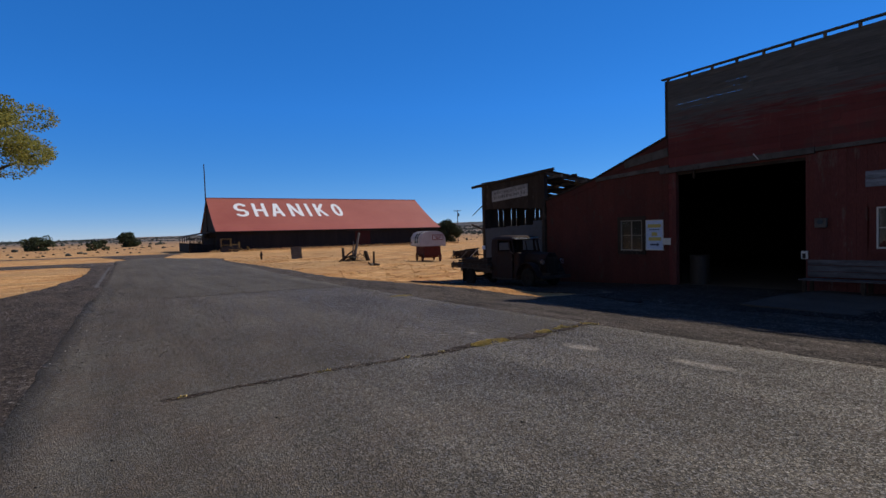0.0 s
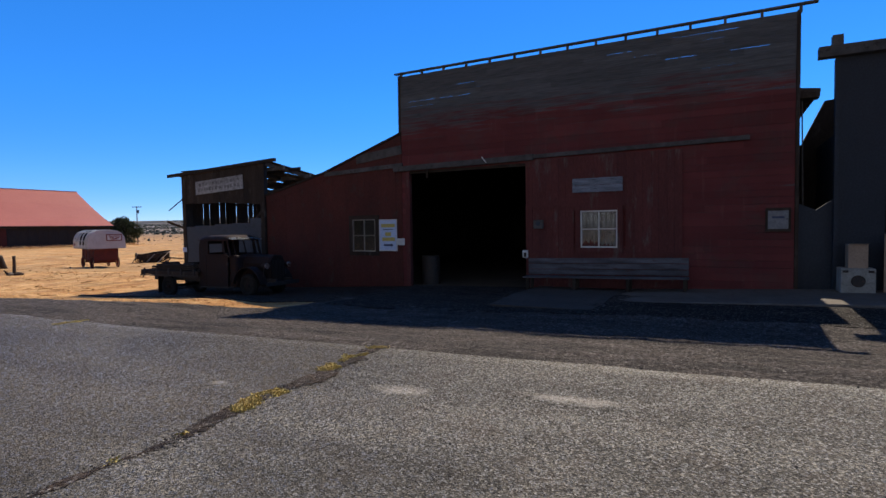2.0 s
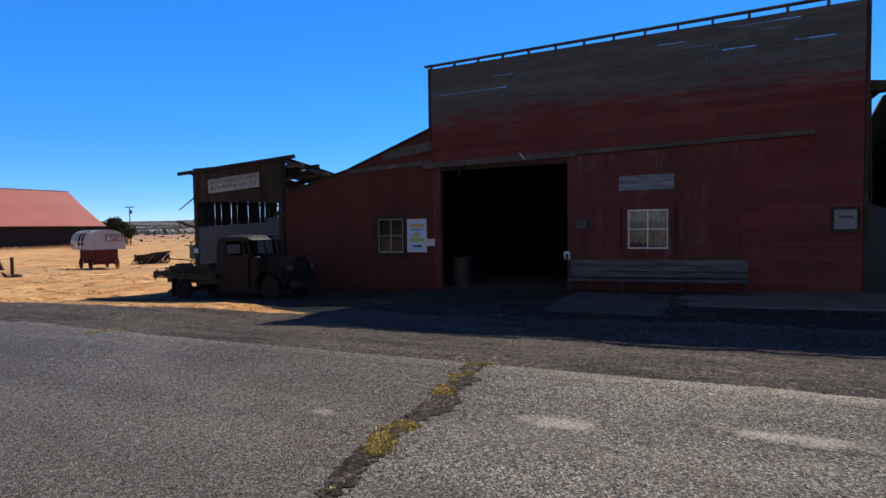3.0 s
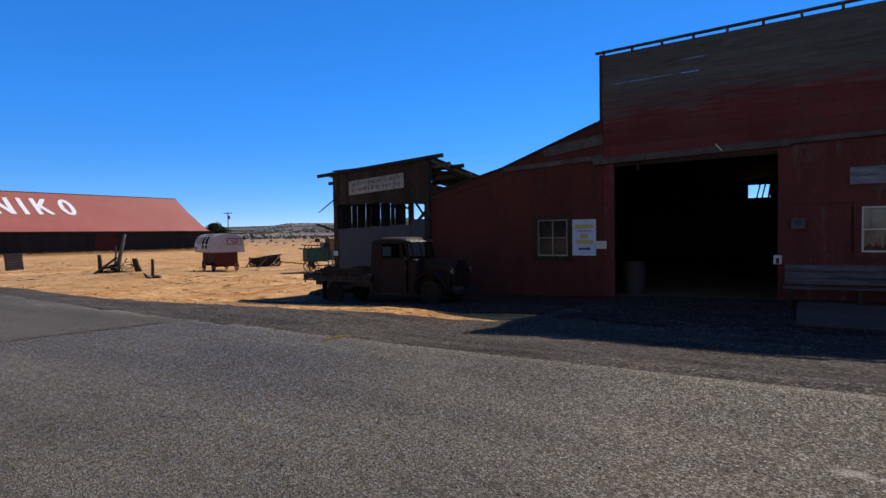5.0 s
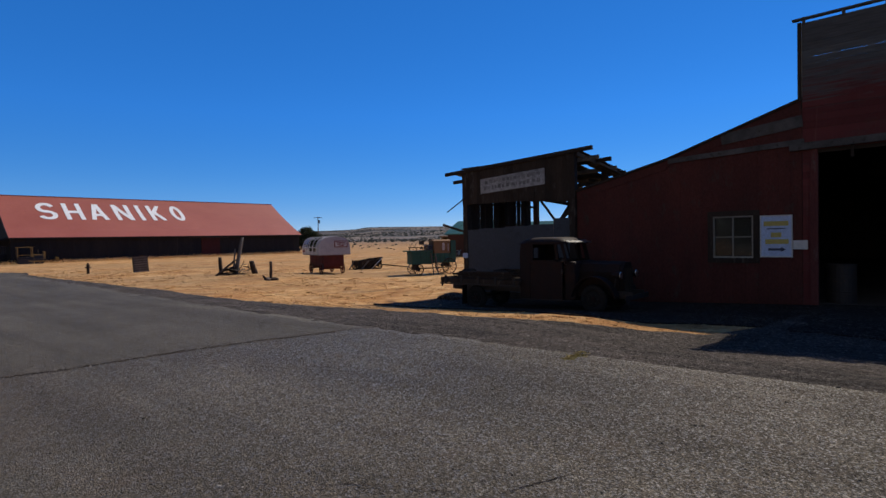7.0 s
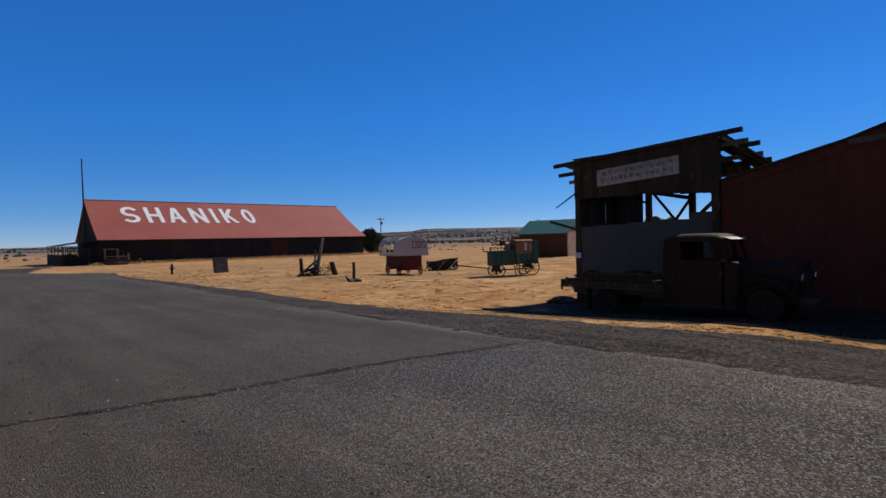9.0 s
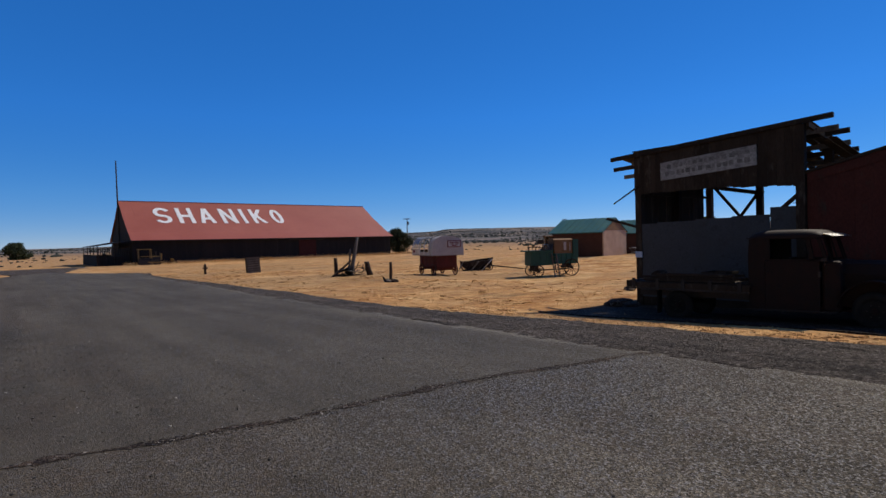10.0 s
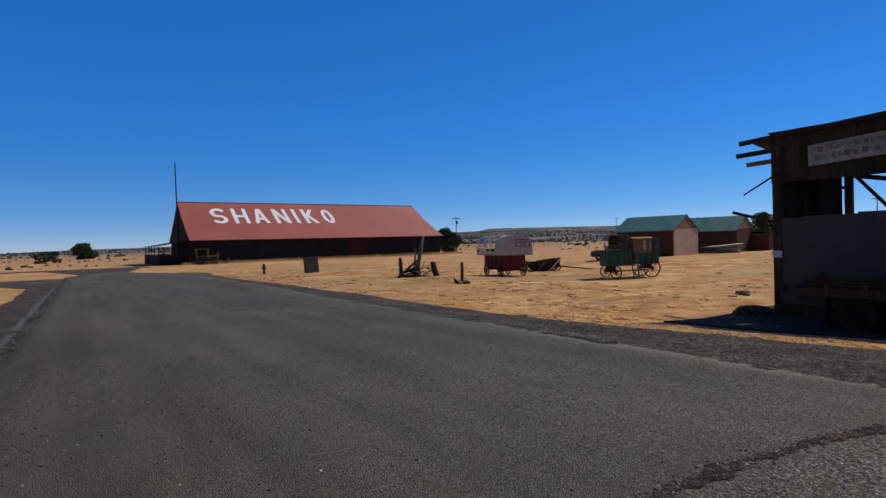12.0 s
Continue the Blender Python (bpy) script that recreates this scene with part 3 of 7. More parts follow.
def ground_z(x, y):
    a, b = float(np.interp(y, ROAD_Y, ROAD_Z)), float(np.interp(y, SIDE_Y, SIDE_Z))
    dip = 0.52 * smooth(21, 29, x) * (1 - smooth(42, 58, x)) * smooth(30, 42, y) * (1 - smooth(60, 90, y))
    return a + (b - a) * smooth(7.0, 11.5 + 6.0 * smooth(14, 19, y), x) - dip


def hill_z(x, y):
    r = math.hypot(x, y)
    if r < 350:
        return 0.0
    th = math.degrees(math.atan2(x, y))
    rise = float(np.interp(th, [-60, -5, 0, 5, 20, 30, 36, 38.2, 39.6, 50, 60, 100], [0.3, 0.08, 0.24, 0.28, 0.6, 0.98, 1.02, 1.08, 1.29, 1.24, 1.2, 0.8]))
    n = noise.fractal(Vector((x * 0.0016, y * 0.0016, 3.3)), 0.9, 2.1, 5) * (1 - smooth(2300, 2900, r))
    n2 = noise.fractal(Vector((th * 0.09, 2.2, r * 0.0004)), 0.9, 2.1, 3) * (1 - 0.7 * smooth(2300, 2900, r))
    step = 0.10 * smooth(400, 900, r) + 0.30 * smooth(900, 1400, r) + 0.36 * smooth(1700, 2300, r) + 0.24 * smooth(2500, 2800, r)
    return r * math.tan(radians(max(rise * step * (1 + 0.10 * n2), 0.0))) * (1 + 0.22 * n) * smooth(350, 700, r)


def near_relief(x, y):
    if abs(x) > 150 or abs(y) > 250:
        return 0.0
    k = smooth(13.5, 16.0, x) * smooth(14.0, 26.0, y) + smooth(-26.0, -32.0, x)
    return 0.05 * k * wave(x, y, 0.5, 4.0) + 0.025 * k * wave(x, y, 1.9, 9.0)


def make_ground():
    bm = bmesh.new()
    n = 300
    a, reach = 20.0, 3600.0
    kk = math.asinh(reach / a)
    us = [a * math.sinh(kk * (2 * i / n - 1)) for i in range(n + 1)]
    grid = []
    for v in us:
        row = []
        for u in us:
            x, y = 11 + u, 28 + v
            sunk = 0.7 if 19.6 < x < 36.6 and -13.5 < y < 20.4 else 0.0
            row.append(bm.verts.new((x, y, ground_z(x, y) + hill_z(x, y) + near_relief(x, y) - sunk)))
        grid.append(row)
    for j in range(n):
        for i in range(n):
            f = bm.faces.new((grid[j][i], grid[j][i + 1], grid[j + 1][i + 1], grid[j + 1][i]))
            f.smooth = True
    return tagged(part("ground", bm, FIELD), "dry tan grass field running out to sagebrush hills greyed for haze", "ground", kind="structure")


def strip(name, material, left, right, ys, lift, label, category, cols=14, ragged=0.0, seed=1.0, rough=0.0):
    """A sheet lying on the ground between two edge lines x = left(y), right(y), with ragged edges."""
    bm = bmesh.new()
    rows = []
    for y in ys:
        l = left(y) + ragged * (wave(0, y, 0.8, seed) + 0.6 * wave(0, y, 3.1, seed + 2))
        r = right(y) + ragged * (wave(0, y, 0.8, seed + 5) + 0.6 * wave(0, y, 3.1, seed + 7))
        row = []
        for i in range(cols + 1):
            x = l + (r - l) * i / cols
            edge = lift if 0 < i < cols else -0.03
            if rough and 0 < i < cols:
                fade = min(i / 4, (cols - i) / 4, 1.0)
                heave = 0.5 + 0.6 * wave(x, y * 0.5, 1.3, seed) + 0.45 * wave(x, y, 3.3, seed + 1) + 0.35 * wave(x, y, 8.0, seed + 2)
                edge += rough * fade * max(heave, 0.0)
            row.append(bm.verts.new((x, y, ground_z(x, y) + edge)))
        l2 = bm.verts.new((l + 0.02, y, ground_z(l, y) + lift))
        r2 = bm.verts.new((r - 0.02, y, ground_z(r, y) + lift))
        rows.append([row[0], l2] + row[1:-1] + [r2, row[-1]])
    for p, q in zip(rows, rows[1:]):
        for i in range(len(p) - 1):
            f = bm.faces.new((p[i], p[i + 1], q[i + 1], q[i]))
            f.smooth = 0 < i < len(p) - 2
    return tagged(part(name, bm, material), label, category, kind="structure")


def lerp(xs, vs):
    return lambda y: float(np.interp(y, xs, vs))


def steps(a, b, d):
    n = max(int((b - a) / d), 1)
    return [a + (b - a) * i / n for i in range(n + 1)]


ground = make_ground()
ROAD_L = lerp([-60, 60, 94, 102, 107, 120], [-1.05, -1.08, -0.85, 1.2, 4.3, 4.5])
ROAD_R = lerp([-60, 12, 18, 22, 26.7, 30.5, 39.3, 47, 61, 78, 82, 86, 107, 120], [7.45, 7.5, 7.7, 7.85, 8.3, 8.7, 9.3, 9.9, 10.5, 11.6, 12.4, 12.0, 4.8, 4.8])
near_ys = steps(-40, 60, 0.4) + steps(61, 107, 1.0)
road = strip("road", ASPHALT, ROAD_L, ROAD_R, near_ys, 0.045, "dark grey worn chipseal asphalt road with weathered patches", "road", 22, 0.06, 1.0)
SHOULD_R = lerp([-60, 10, 13.0, 13.8, 14.6, 15.4, 16.7, 18, 19.5, 21.6, 24.7, 27.4, 32, 35, 40, 46.5, 52, 61, 79, 84, 90], [19.05, 19.05, 19.05, 14.5, 12.8, 12.95, 12.5, 11.7, 11.2, 11.5, 11.3, 10.9, 10.7, 10.8, 11.3, 11.1, 11.1, 11.3, 12.1, 13.0, 11.5])
shoulder = strip("gravel_shoulder", SHOULDER, lambda y: ROAD_R(y) - 0.3, SHOULD_R, steps(-40, -4, 0.6) + steps(-3.9, 30, 0.085) + steps(30.3, 90, 0.35), 0.022, "dark brown gravel and dirt shoulder with wheel ruts", "shoulder", 84, 0.16, 3.0, 0.05)
# Dark sheet laid where the shed and lean-to cast shade, edge following their shadow.
strip("shade_dark_yard", SHADE_DIRT, lambda y: 14.2 + 0.5 * wave(0, y, 0.5, 2.0), lambda y: 19.02 if y < 21.0 else 27.0, steps(13.2, 27.6, 0.3), 0.035, "bare dirt round the shed and under the truck, darkened to deepen the shade", "dirt", 26, 0.12, 5.0)
# Dark strip added inside the garage's cast shadow to deepen it.
strip("shadow_yard", SHADOW_DIRT, lambda y: 13.4 + 0.5 * wave(0, y, 0.4, 12.0), lerp([-14, 5.35, 5.45, 8.15, 8.3, 13.3], [15.95, 15.95, 14.25, 14.25, 19.03, 19.03]), steps(-14, 13.3, 0.15), 0.060, "dirt yard before the garage, darkened to deepen the garage shadow", "dirt", 30, 0.04, 13.0, 0.02)
SHOULD_L = lerp([-60, 20, 24, 28.2, 34.4, 49, 64, 71, 78], [-40, -18, -8, -4.3, -3.45, -2.6, -2.7, -3.0, -6.0])
verge = strip("dirt_verge", VERGE, SHOULD_L, lambda y: ROAD_L(y) + 0.3, steps(-40, 2, 0.6) + steps(2.1, 34, 0.12) + steps(34.3, 78, 0.4), 0.030, "brown dirt and gravel verge beside the asphalt", "verge", 90, 0.14, 7.0, 0.05)
side_road = strip("side_road", VERGE, lambda y: -140.0, lambda y: ROAD_L(y) + 0.4, steps(77, 91, 1.0), 0.020, "dark gravel side road crossing the dry grass", "road", 40, 0.1, 8.0)
far_road = strip("far_road", VERGE, lerp([100, 106, 116, 129], [0.6, 0.2, -1.8, -4.0]), lerp([100, 106, 116, 129], [6.0, 6.4, 8.0, 10.0]), steps(100, 129, 0.8), 0.020, "pale grey gravel lane leading on from the asphalt", "road", 16, 0.35, 9.0)
barn_strip = strip("barn_strip", SHOULDER, lerp([129, 138], [-30.0, -60.0]), lambda y: 11.5, steps(129, 137, 0.8), 0.024, "dark strip of ground passing the end of the barn", "road", 40, 0.4, 11.0)


def line_strip(name, material, pts, width, lift, label, seed, kind="structure"):
    """A crooked narrow band lying on the asphalt, for cracks and worn patches."""
    bm = bmesh.new()
    pts = [Vector(p) for p in pts]
    dense = []
    for a, b in zip(pts, pts[1:]):
        n = max(int((b - a).length / 0.03), 2)
        dense += [a + (b - a) * i / n for i in range(n)]
    dense.append(pts[-1])
    prev = None
    for i, p in enumerate(dense):
        d = (dense[min(i + 1, len(dense) - 1)] - dense[max(i - 1, 0)]).normalized()
        nrm = Vector((-d.y, d.x))
        off = 0.07 * wave(p.x, p.y, 1.7, seed) + 0.04 * wave(p.x, p.y, 7.0, seed + 3)
        w = width * max(0.15, 0.6 + 0.9 * wave(p.x, p.y, 2.7, seed + 1) + 0.5 * wave(p.x, p.y, 11, seed + 2) + 0.45 * wave(p.x, p.y, 31, seed + 4))
        if i in (0, len(dense) - 1):
            w = 0.004
        c = p + nrm * off
        pair = [bm.verts.new((q.x, q.y, ground_z(q.x, q.y) + 0.045 + lift)) for q in (c - nrm * w, c + nrm * w)]
        if prev:
            bm.faces.new((prev[0], pair[0], pair[1], prev[1]))
        prev = pair
    bmesh.ops.recalc_face_normals(bm, faces=bm.faces)
    for f in bm.faces:
        if f.normal.z < 0:
            f.normal_flip()
    return tagged(part(name, bm, material), label, "crack", kind=kind)

# ---- cracks and patches of the road ----
CRACK_THIN = [(0.3, 6.55), (1.0, 6.6), (1.8, 6.68), (2.7, 6.72), (3.8, 6.66), (4.3, 6.72)]
CRACK_WIDE = [(3.9, 6.66), (5.1, 6.92), (5.85, 6.86), (6.5, 6.95), (7.5, 7.08)]
line_strip("road_crack", CRACK, CRACK_THIN, 0.06, 0.006, "dark crack across the asphalt", 1.0)
line_strip("road_crack", CRACK, CRACK_WIDE, 0.145, 0.008, "wide crumbling crack in the asphalt with yellow weeds", 1.0)
line_strip("road_crack", CRACK, [(0.2, 21.15), (1.28, 20.88), (2.53, 20.58), (3.6, 20.55), (4.55, 20.45), (5.95, 20.1), (7.1, 19.8), (8.2, 19.5)], 0.085, 0.006, "dark crack across the asphalt", 5.0)
line_strip("road_crack", CRACK, [(2.6, 14.2), (3.2, 13.2), (4.4, 12.7), (5.0, 12.2)], 0.0045, 0.006, "thin dark crack in the asphalt", 9.0)


line_strip("worn_seam", EDGEGRAVEL, [(1.2, 38.4), (2.25, 39.1), (3.0, 39.2), (4.2, 39.15), (5.2, 38.8)], 0.10, 0.006, "thin pale worn seam across the asphalt", 13.0)
line_strip("edge_ridge", EDGEGRAVEL, [(-1.13, 31.0), (-1.14, 38.0), (-1.16, 46.0), (-1.18, 54.0), (-1.16, 62.0), (-1.10, 70.0)], 0.15, 0.03, "pale gravel ridge along the broken asphalt edge", 15.0)

# ---- red garage with its false front ----
FX = 19.0
BASE_Y = [-14, 0, 8.6, 13.4, 17.9, 27, 32]
BASE_Z = [0.05, -0.30, -0.62, -0.82, -1.02, -1.40, -1.5]


def base_z(y):
    return float(np.interp(y, BASE_Y, BASE_Z))


garage = thing("garage", Matrix(), "red wooden garage with a tall weathered false front and open doorway", "building")
board_me = unit_mesh("board", RED)
rng = random.Random(5)
front_wall = part("false_front", boxed(FX + 0.05, FX + 0.11, 0.80, 0.90, base_z(0.7), 7.42), GREYBEAM, garage)
for y in (2.2, 3.8, 5.4, 7.0, 8.55, 10.2, 11.8, 13.5):
    z0 = 3.85 if 8.6 < y < 13.4 else base_z(y)
    part("stud", boxed(FX + 0.05, FX + 0.15, y, y + 0.07, z0, 7.35), DARKWOOD, garage)

DOOR_Y0, DOOR_Y1, DOOR_Z = 8.66, 13.38, 3.72
GAPS = [(6.3, 13.05, 13.49), (6.31, 12.27, 12.88), (6.3, 11.45, 12.11), (6.29, 10.8, 11.29), (6.73, 10.51, 11.34), (6.95, 5.2, 5.96), (6.74, 4.5, 5.17), (6.54, 3.36, 4.22), (7.23, 2.25, 4.04), (7.02, 2.63, 3.23), (6.57, 1.48, 2.45)]
z = -0.75
row = 0
while z < 7.28:
    h = 0.205
    top = min(z + h, 7.42)
    spans = [(0.84, 13.75)]
    if z < DOOR_Z - 0.02:
        spans = [(0.84, DOOR_Y0), (DOOR_Y1, 13.75)]
    for a, b in spans:
        cuts = [a]
        c = a + rng.uniform(1.2, 3.6)
        while c < b - 0.8:
            cuts.append(c)
            c += rng.uniform(2.4, 4.4)
        cuts.append(b)
        for y0, y1 in zip(cuts, cuts[1:]):
            lo = max(z, base_z((y0 + y1) / 2) - 0.05)
            if top - lo < 0.05:
                continue
            thin = 0.002 + rng.random() * 0.004
            hole = [g for g in GAPS if z <= g[0] < z + h]
            pieces = [(y0, y1, 0.0)]
            for g in sorted(hole, key=lambda q: q[1]):
                ya, yb = max(y0, g[1]), min(y1, g[2])
                if yb - ya > 0.12:
                    last = pieces.pop()
                    pieces += [(u, v, d) for u, v, d in ((last[0], ya, 0.0), (ya, yb, rng.uniform(0.005, 0.011)), (yb, last[1], 0.0)) if v - u > 0.02]
            for u, v, drop in pieces:
                off = rng.uniform(-0.006, 0.006)
                piece("board", board_me, front_wall, FX - 0.012 + off, FX + 0.014 + off, u + 0.0005, v - 0.0005, lo, top - thin - drop, rng.uniform(-0.0008, 0.0008))
    z += h
    row += 1
# cap rail on short blocks along the top
part("cap_rail", beamed((FX - 0.02, 0.35, 7.60), (FX - 0.02, 13.98, 7.53), 0.16, 0.05), GREYBEAM, garage)
for i in range(15):
    y = 0.75 + i * 0.925
    part("rail_block", boxed(FX - 0.07, FX + 0.03, y - 0.035, y + 0.035, 7.38, 7.575), GREYBEAM, garage)
part("corner_post", boxed(FX - 0.03, FX + 0.12, 0.74, 0.83, base_z(0.6) - 0.1, 7.45), DARKWOOD, garage)
part("corner_post", boxed(FX - 0.03, FX + 0.12, 13.76, 13.86, 5.0, 7.45), DARKWOOD, garage)

# body behind the false front: floor, walls, roof, back wall with a window opening
XB = 50.0
floor = tagged(part("garage_floor", boxed(FX + 0.13, XB, 0.6, 20.8, -1.6, -0.68), CONCRETE), "dark dusty concrete floor inside the garage", "floor", kind="structure")
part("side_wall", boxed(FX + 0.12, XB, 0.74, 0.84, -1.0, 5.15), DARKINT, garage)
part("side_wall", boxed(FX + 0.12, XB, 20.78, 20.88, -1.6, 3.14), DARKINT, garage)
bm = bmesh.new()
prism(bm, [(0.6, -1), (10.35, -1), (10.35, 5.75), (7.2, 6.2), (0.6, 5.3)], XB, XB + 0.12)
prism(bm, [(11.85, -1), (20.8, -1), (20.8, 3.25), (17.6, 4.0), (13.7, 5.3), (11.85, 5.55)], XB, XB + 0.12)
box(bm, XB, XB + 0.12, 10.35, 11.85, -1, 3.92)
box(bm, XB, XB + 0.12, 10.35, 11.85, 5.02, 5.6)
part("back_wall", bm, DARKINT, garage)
win_b = part("back_window", boxed(XB + 0.02, XB + 0.08, 10.35, 11.85, 3.92, 3.99), DARKWOOD, garage)
for y in (10.78, 11.14):
    part("leaning_bar", beamed((XB + 0.05, y + 0.12, 3.95), (XB + 0.05, y - 0.12, 5.06), 0.05, 0.10), DARKWOOD, win_b)
part("corner_brace", beamed((XB + 0.05, 10.46, 3.95), (XB + 0.05, 10.30, 5.06), 0.05, 0.14), DARKWOOD, win_b)


def roof_slab(name, y0, z0, y1, z1, x0, x1, thick, mat, parent):
    return part(name, prism(bmesh.new(), [(y0, z0), (y1, z1), (y1, z1 - thick), (y0, z0 - thick)], x0, x1, "x"), mat, parent)


# Unseen 2.8 m overhang added at the back to keep sun off the floor.
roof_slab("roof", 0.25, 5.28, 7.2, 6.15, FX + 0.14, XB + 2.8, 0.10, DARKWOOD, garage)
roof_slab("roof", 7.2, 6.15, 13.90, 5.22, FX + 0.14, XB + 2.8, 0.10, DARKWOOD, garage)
roof_slab("lean_roof", 13.74, 5.30, 17.6, 3.98, FX - 0.08, XB + 0.3, 0.08, DARKWOOD, garage)
roof_slab("lean_roof", 17.6, 3.98, 21.15, 3.12, FX - 0.08, XB + 0.3, 0.08, DARKWOOD, garage)

# lean-to front of upright boards
lean_wall = part("lean_to_front", boxed(FX + 0.03, FX + 0.10, 13.75, 20.95, -1.35, -1.0), DARKWOOD, garage)
y = 13.76
lean_me = unit_mesh("upright_board", RED_LEAN)
door_me = unit_mesh("door_board", RED_DOOR)
while y < 20.95:
    w = rng.uniform(0.26, 0.36) if y < 17.8 else rng.uniform(0.75, 0.95)
    y1 = min(y + w, 20.97)
    ym = (y + y1) / 2
    top = float(np.interp(y1, [13.75, 17.6, 21.0], [5.14, 3.84, 3.00]))
    hole = y1 > 15.0 and y < 16.2
    zs = [(base_z(ym) - 0.25, top)] if not hole else [(base_z(ym) - 0.25, 0.60), (1.98, top)]
    for za, zb in zs:
        off = rng.uniform(-0.003, 0.003)
        piece("board", lean_me, lean_wall, FX - 0.012 + off, FX + 0.012 + off, y + 0.0012, y1 - 0.0012, za, zb)
    y = y1
for rake in ([(13.78, 5.20), (17.6, 3.89), (17.6, 3.66), (13.78, 4.92)], [(17.605, 3.89), (20.96, 3.075), (20.96, 2.80), (17.605, 3.60)]):
    part("rake_board", prism(bmesh.new(), rake, FX - 0.034, FX - 0.017, "x"), RED_LEAN, garage)
part("lean_backing", prism(bmesh.new(), [(13.75, -1.3), (15.0, -1.3), (15.0, 4.75), (13.75, 5.15)], FX + 0.03, FX + 0.06, "x"), DARKINT, garage)
part("lean_backing", prism(bmesh.new(), [(16.2, -1.3), (20.95, -1.3), (20.95, 3.0), (17.6, 3.8), (16.2, 4.3)], FX + 0.03, FX + 0.06, "x"), DARKINT, garage)
part("fascia_board", beamed((FX - 0.05, 13.70, 4.02), (FX - 0.05, 17.55, 3.86), 0.05, 0.16), GREYBEAM, garage, "weathered grey fascia board")
part("fascia_board", beamed((FX - 0.045, 13.74, 4.62), (FX - 0.045, 15.9, 4.36), 0.02, 0.34), GREYBEAM, garage, "loose grey board under the eave")
part("door_post", boxed(FX - 0.08, FX + 0.12, 13.38, 13.56, base_z(13.4) - 0.1, 3.85), RED_DOOR, garage)
part("door_post", boxed(FX - 0.05, FX + 0.12, 8.56, 8.70, base_z(8.6) - 0.1, 3.85), RED_DOOR, garage)
part("door_track", beamed((FX - 0.09, 1.95, 4.05), (FX - 0.09, 8.9, 3.95), 0.10, 0.13), GREYBEAM, garage, "grey timber sliding-door track")
part("door_track", beamed((FX - 0.11, 8.4, 3.94), (FX - 0.11, 14.05, 3.86), 0.12, 0.20), GREYBEAM, garage, "grey timber sliding-door track")
part("track_hanger", beamed((FX - 0.16, 10.3, 4.08), (FX - 0.16, 10.12, 3.86), 0.03, 0.03), WHITEPAINT, garage)
part("track_hanger", boxed(FX - 0.10, FX - 0.04, 12.55, 12.63, 3.45, 3.80), DARKWOOD, garage)
part("header", boxed(FX + 0.0, FX + 0.12, 8.6, 13.5, 3.66, 3.92), DARKWOOD, garage)

# sliding door parked beside the opening
door = tagged(thing("sliding_door", Matrix(), "faded red sliding barn door of upright boards, pushed open", "door"), kind="structure")
door.name = "door_1"
y = 3.72
while y < 8.55:
    w = rng.uniform(0.2, 0.28)
    y1 = min(y + w, 8.58)
    hole = y1 > 5.62 and y < 6.80
    zs = [(base_z(y) + 0.05, 3.86)] if not hole else [(base_z(y) + 0.05, 0.84), (2.06, 3.86)]
    for za, zb in zs:
        off = rng.uniform(-0.004, 0.004)
        piece("board", door_me, door, FX - 0.075 + off, FX - 0.045 + off, y + 0.0015, y1 - 0.0015, za, zb)
    y = y1
part("batten", boxed(FX - 0.10, FX - 0.078, 5.2, 8.5, 2.18, 2.50), RED_DOOR, door)
part("batten", boxed(FX - 0.10, FX - 0.078, 3.75, 5.2, 0.55, 0.70), RED_DOOR, door)


def window(name, x, y0, y1, z0, z1, cols, rows, frame_mat, casing=None, panes=True, label=""):
    """A glazed window facing -x, with casing, sash frame, bars and panes."""
    w = tagged(thing(name, Matrix(), label, "window"), kind="structure")
    if casing:
        c = 0.16
        for a in ((y0 - c, y1 + c, z1, z1 + c), (y0 - c, y1 + c, z0 - c, z0), (y0 - c, y0, z0, z1), (y1, y1 + c, z0, z1)):
            part("casing", boxed(x - 0.05, x + 0.02, *a), casing, w)
    f = 0.045
    for a in ((y0, y1, z1 - f, z1), (y0, y1, z0, z0 + f), (y0, y0 + f, z0 + f, z1 - f), (y1 - f, y1, z0 + f, z1 - f)):
        part("window_frame", boxed(x - 0.03, x + 0.03, *a), frame_mat, w)
    for i in range(1, cols):
        y = y0 + (y1 - y0) * i / cols
        part("glazing_bar", boxed(x - 0.025, x + 0.02, y - 0.018, y + 0.018, z0 + f, z1 - f), frame_mat, w)
    for i in range(1, rows):
        zz = z0 + (z1 - z0) * i / rows
        part("glazing_bar", boxed(x - 0.022, x + 0.017, y0 + f, y1 - f, zz - 0.018, zz + 0.018), frame_mat, w)
    for i in range(cols):
        for j in range(rows):
            ya, yb = y0 + (y1 - y0) * i / cols, y0 + (y1 - y0) * (i + 1) / cols
            za, zb = z0 + (z1 - z0) * j / rows, z0 + (z1 - z0) * (j + 1) / rows
            ob = part("pane", boxed(x - 0.003, x + 0.003, ya, yb, za, zb), GLASS, w)
            ob.visible_shadow = False
    return w


window("window_1", FX - 0.01, 15.02, 16.16, 0.63, 1.94, 2, 2, DULLWHITE, DARKWOOD, label="four-pane window with grimy white bars and dark casing")
# Dark board added close behind window_1, standing in for the unlit room.
part("curtain_board", boxed(FX + 0.25, FX + 0.28, 14.6, 16.6, 0.2, 2.3), DARKINT, garage)
window("window_2", FX - 0.07, 5.62, 6.80, 0.84, 2.06, 2, 2, WHITEPAINT, RED_DOOR, label="white-framed four-pane window in the sliding door")


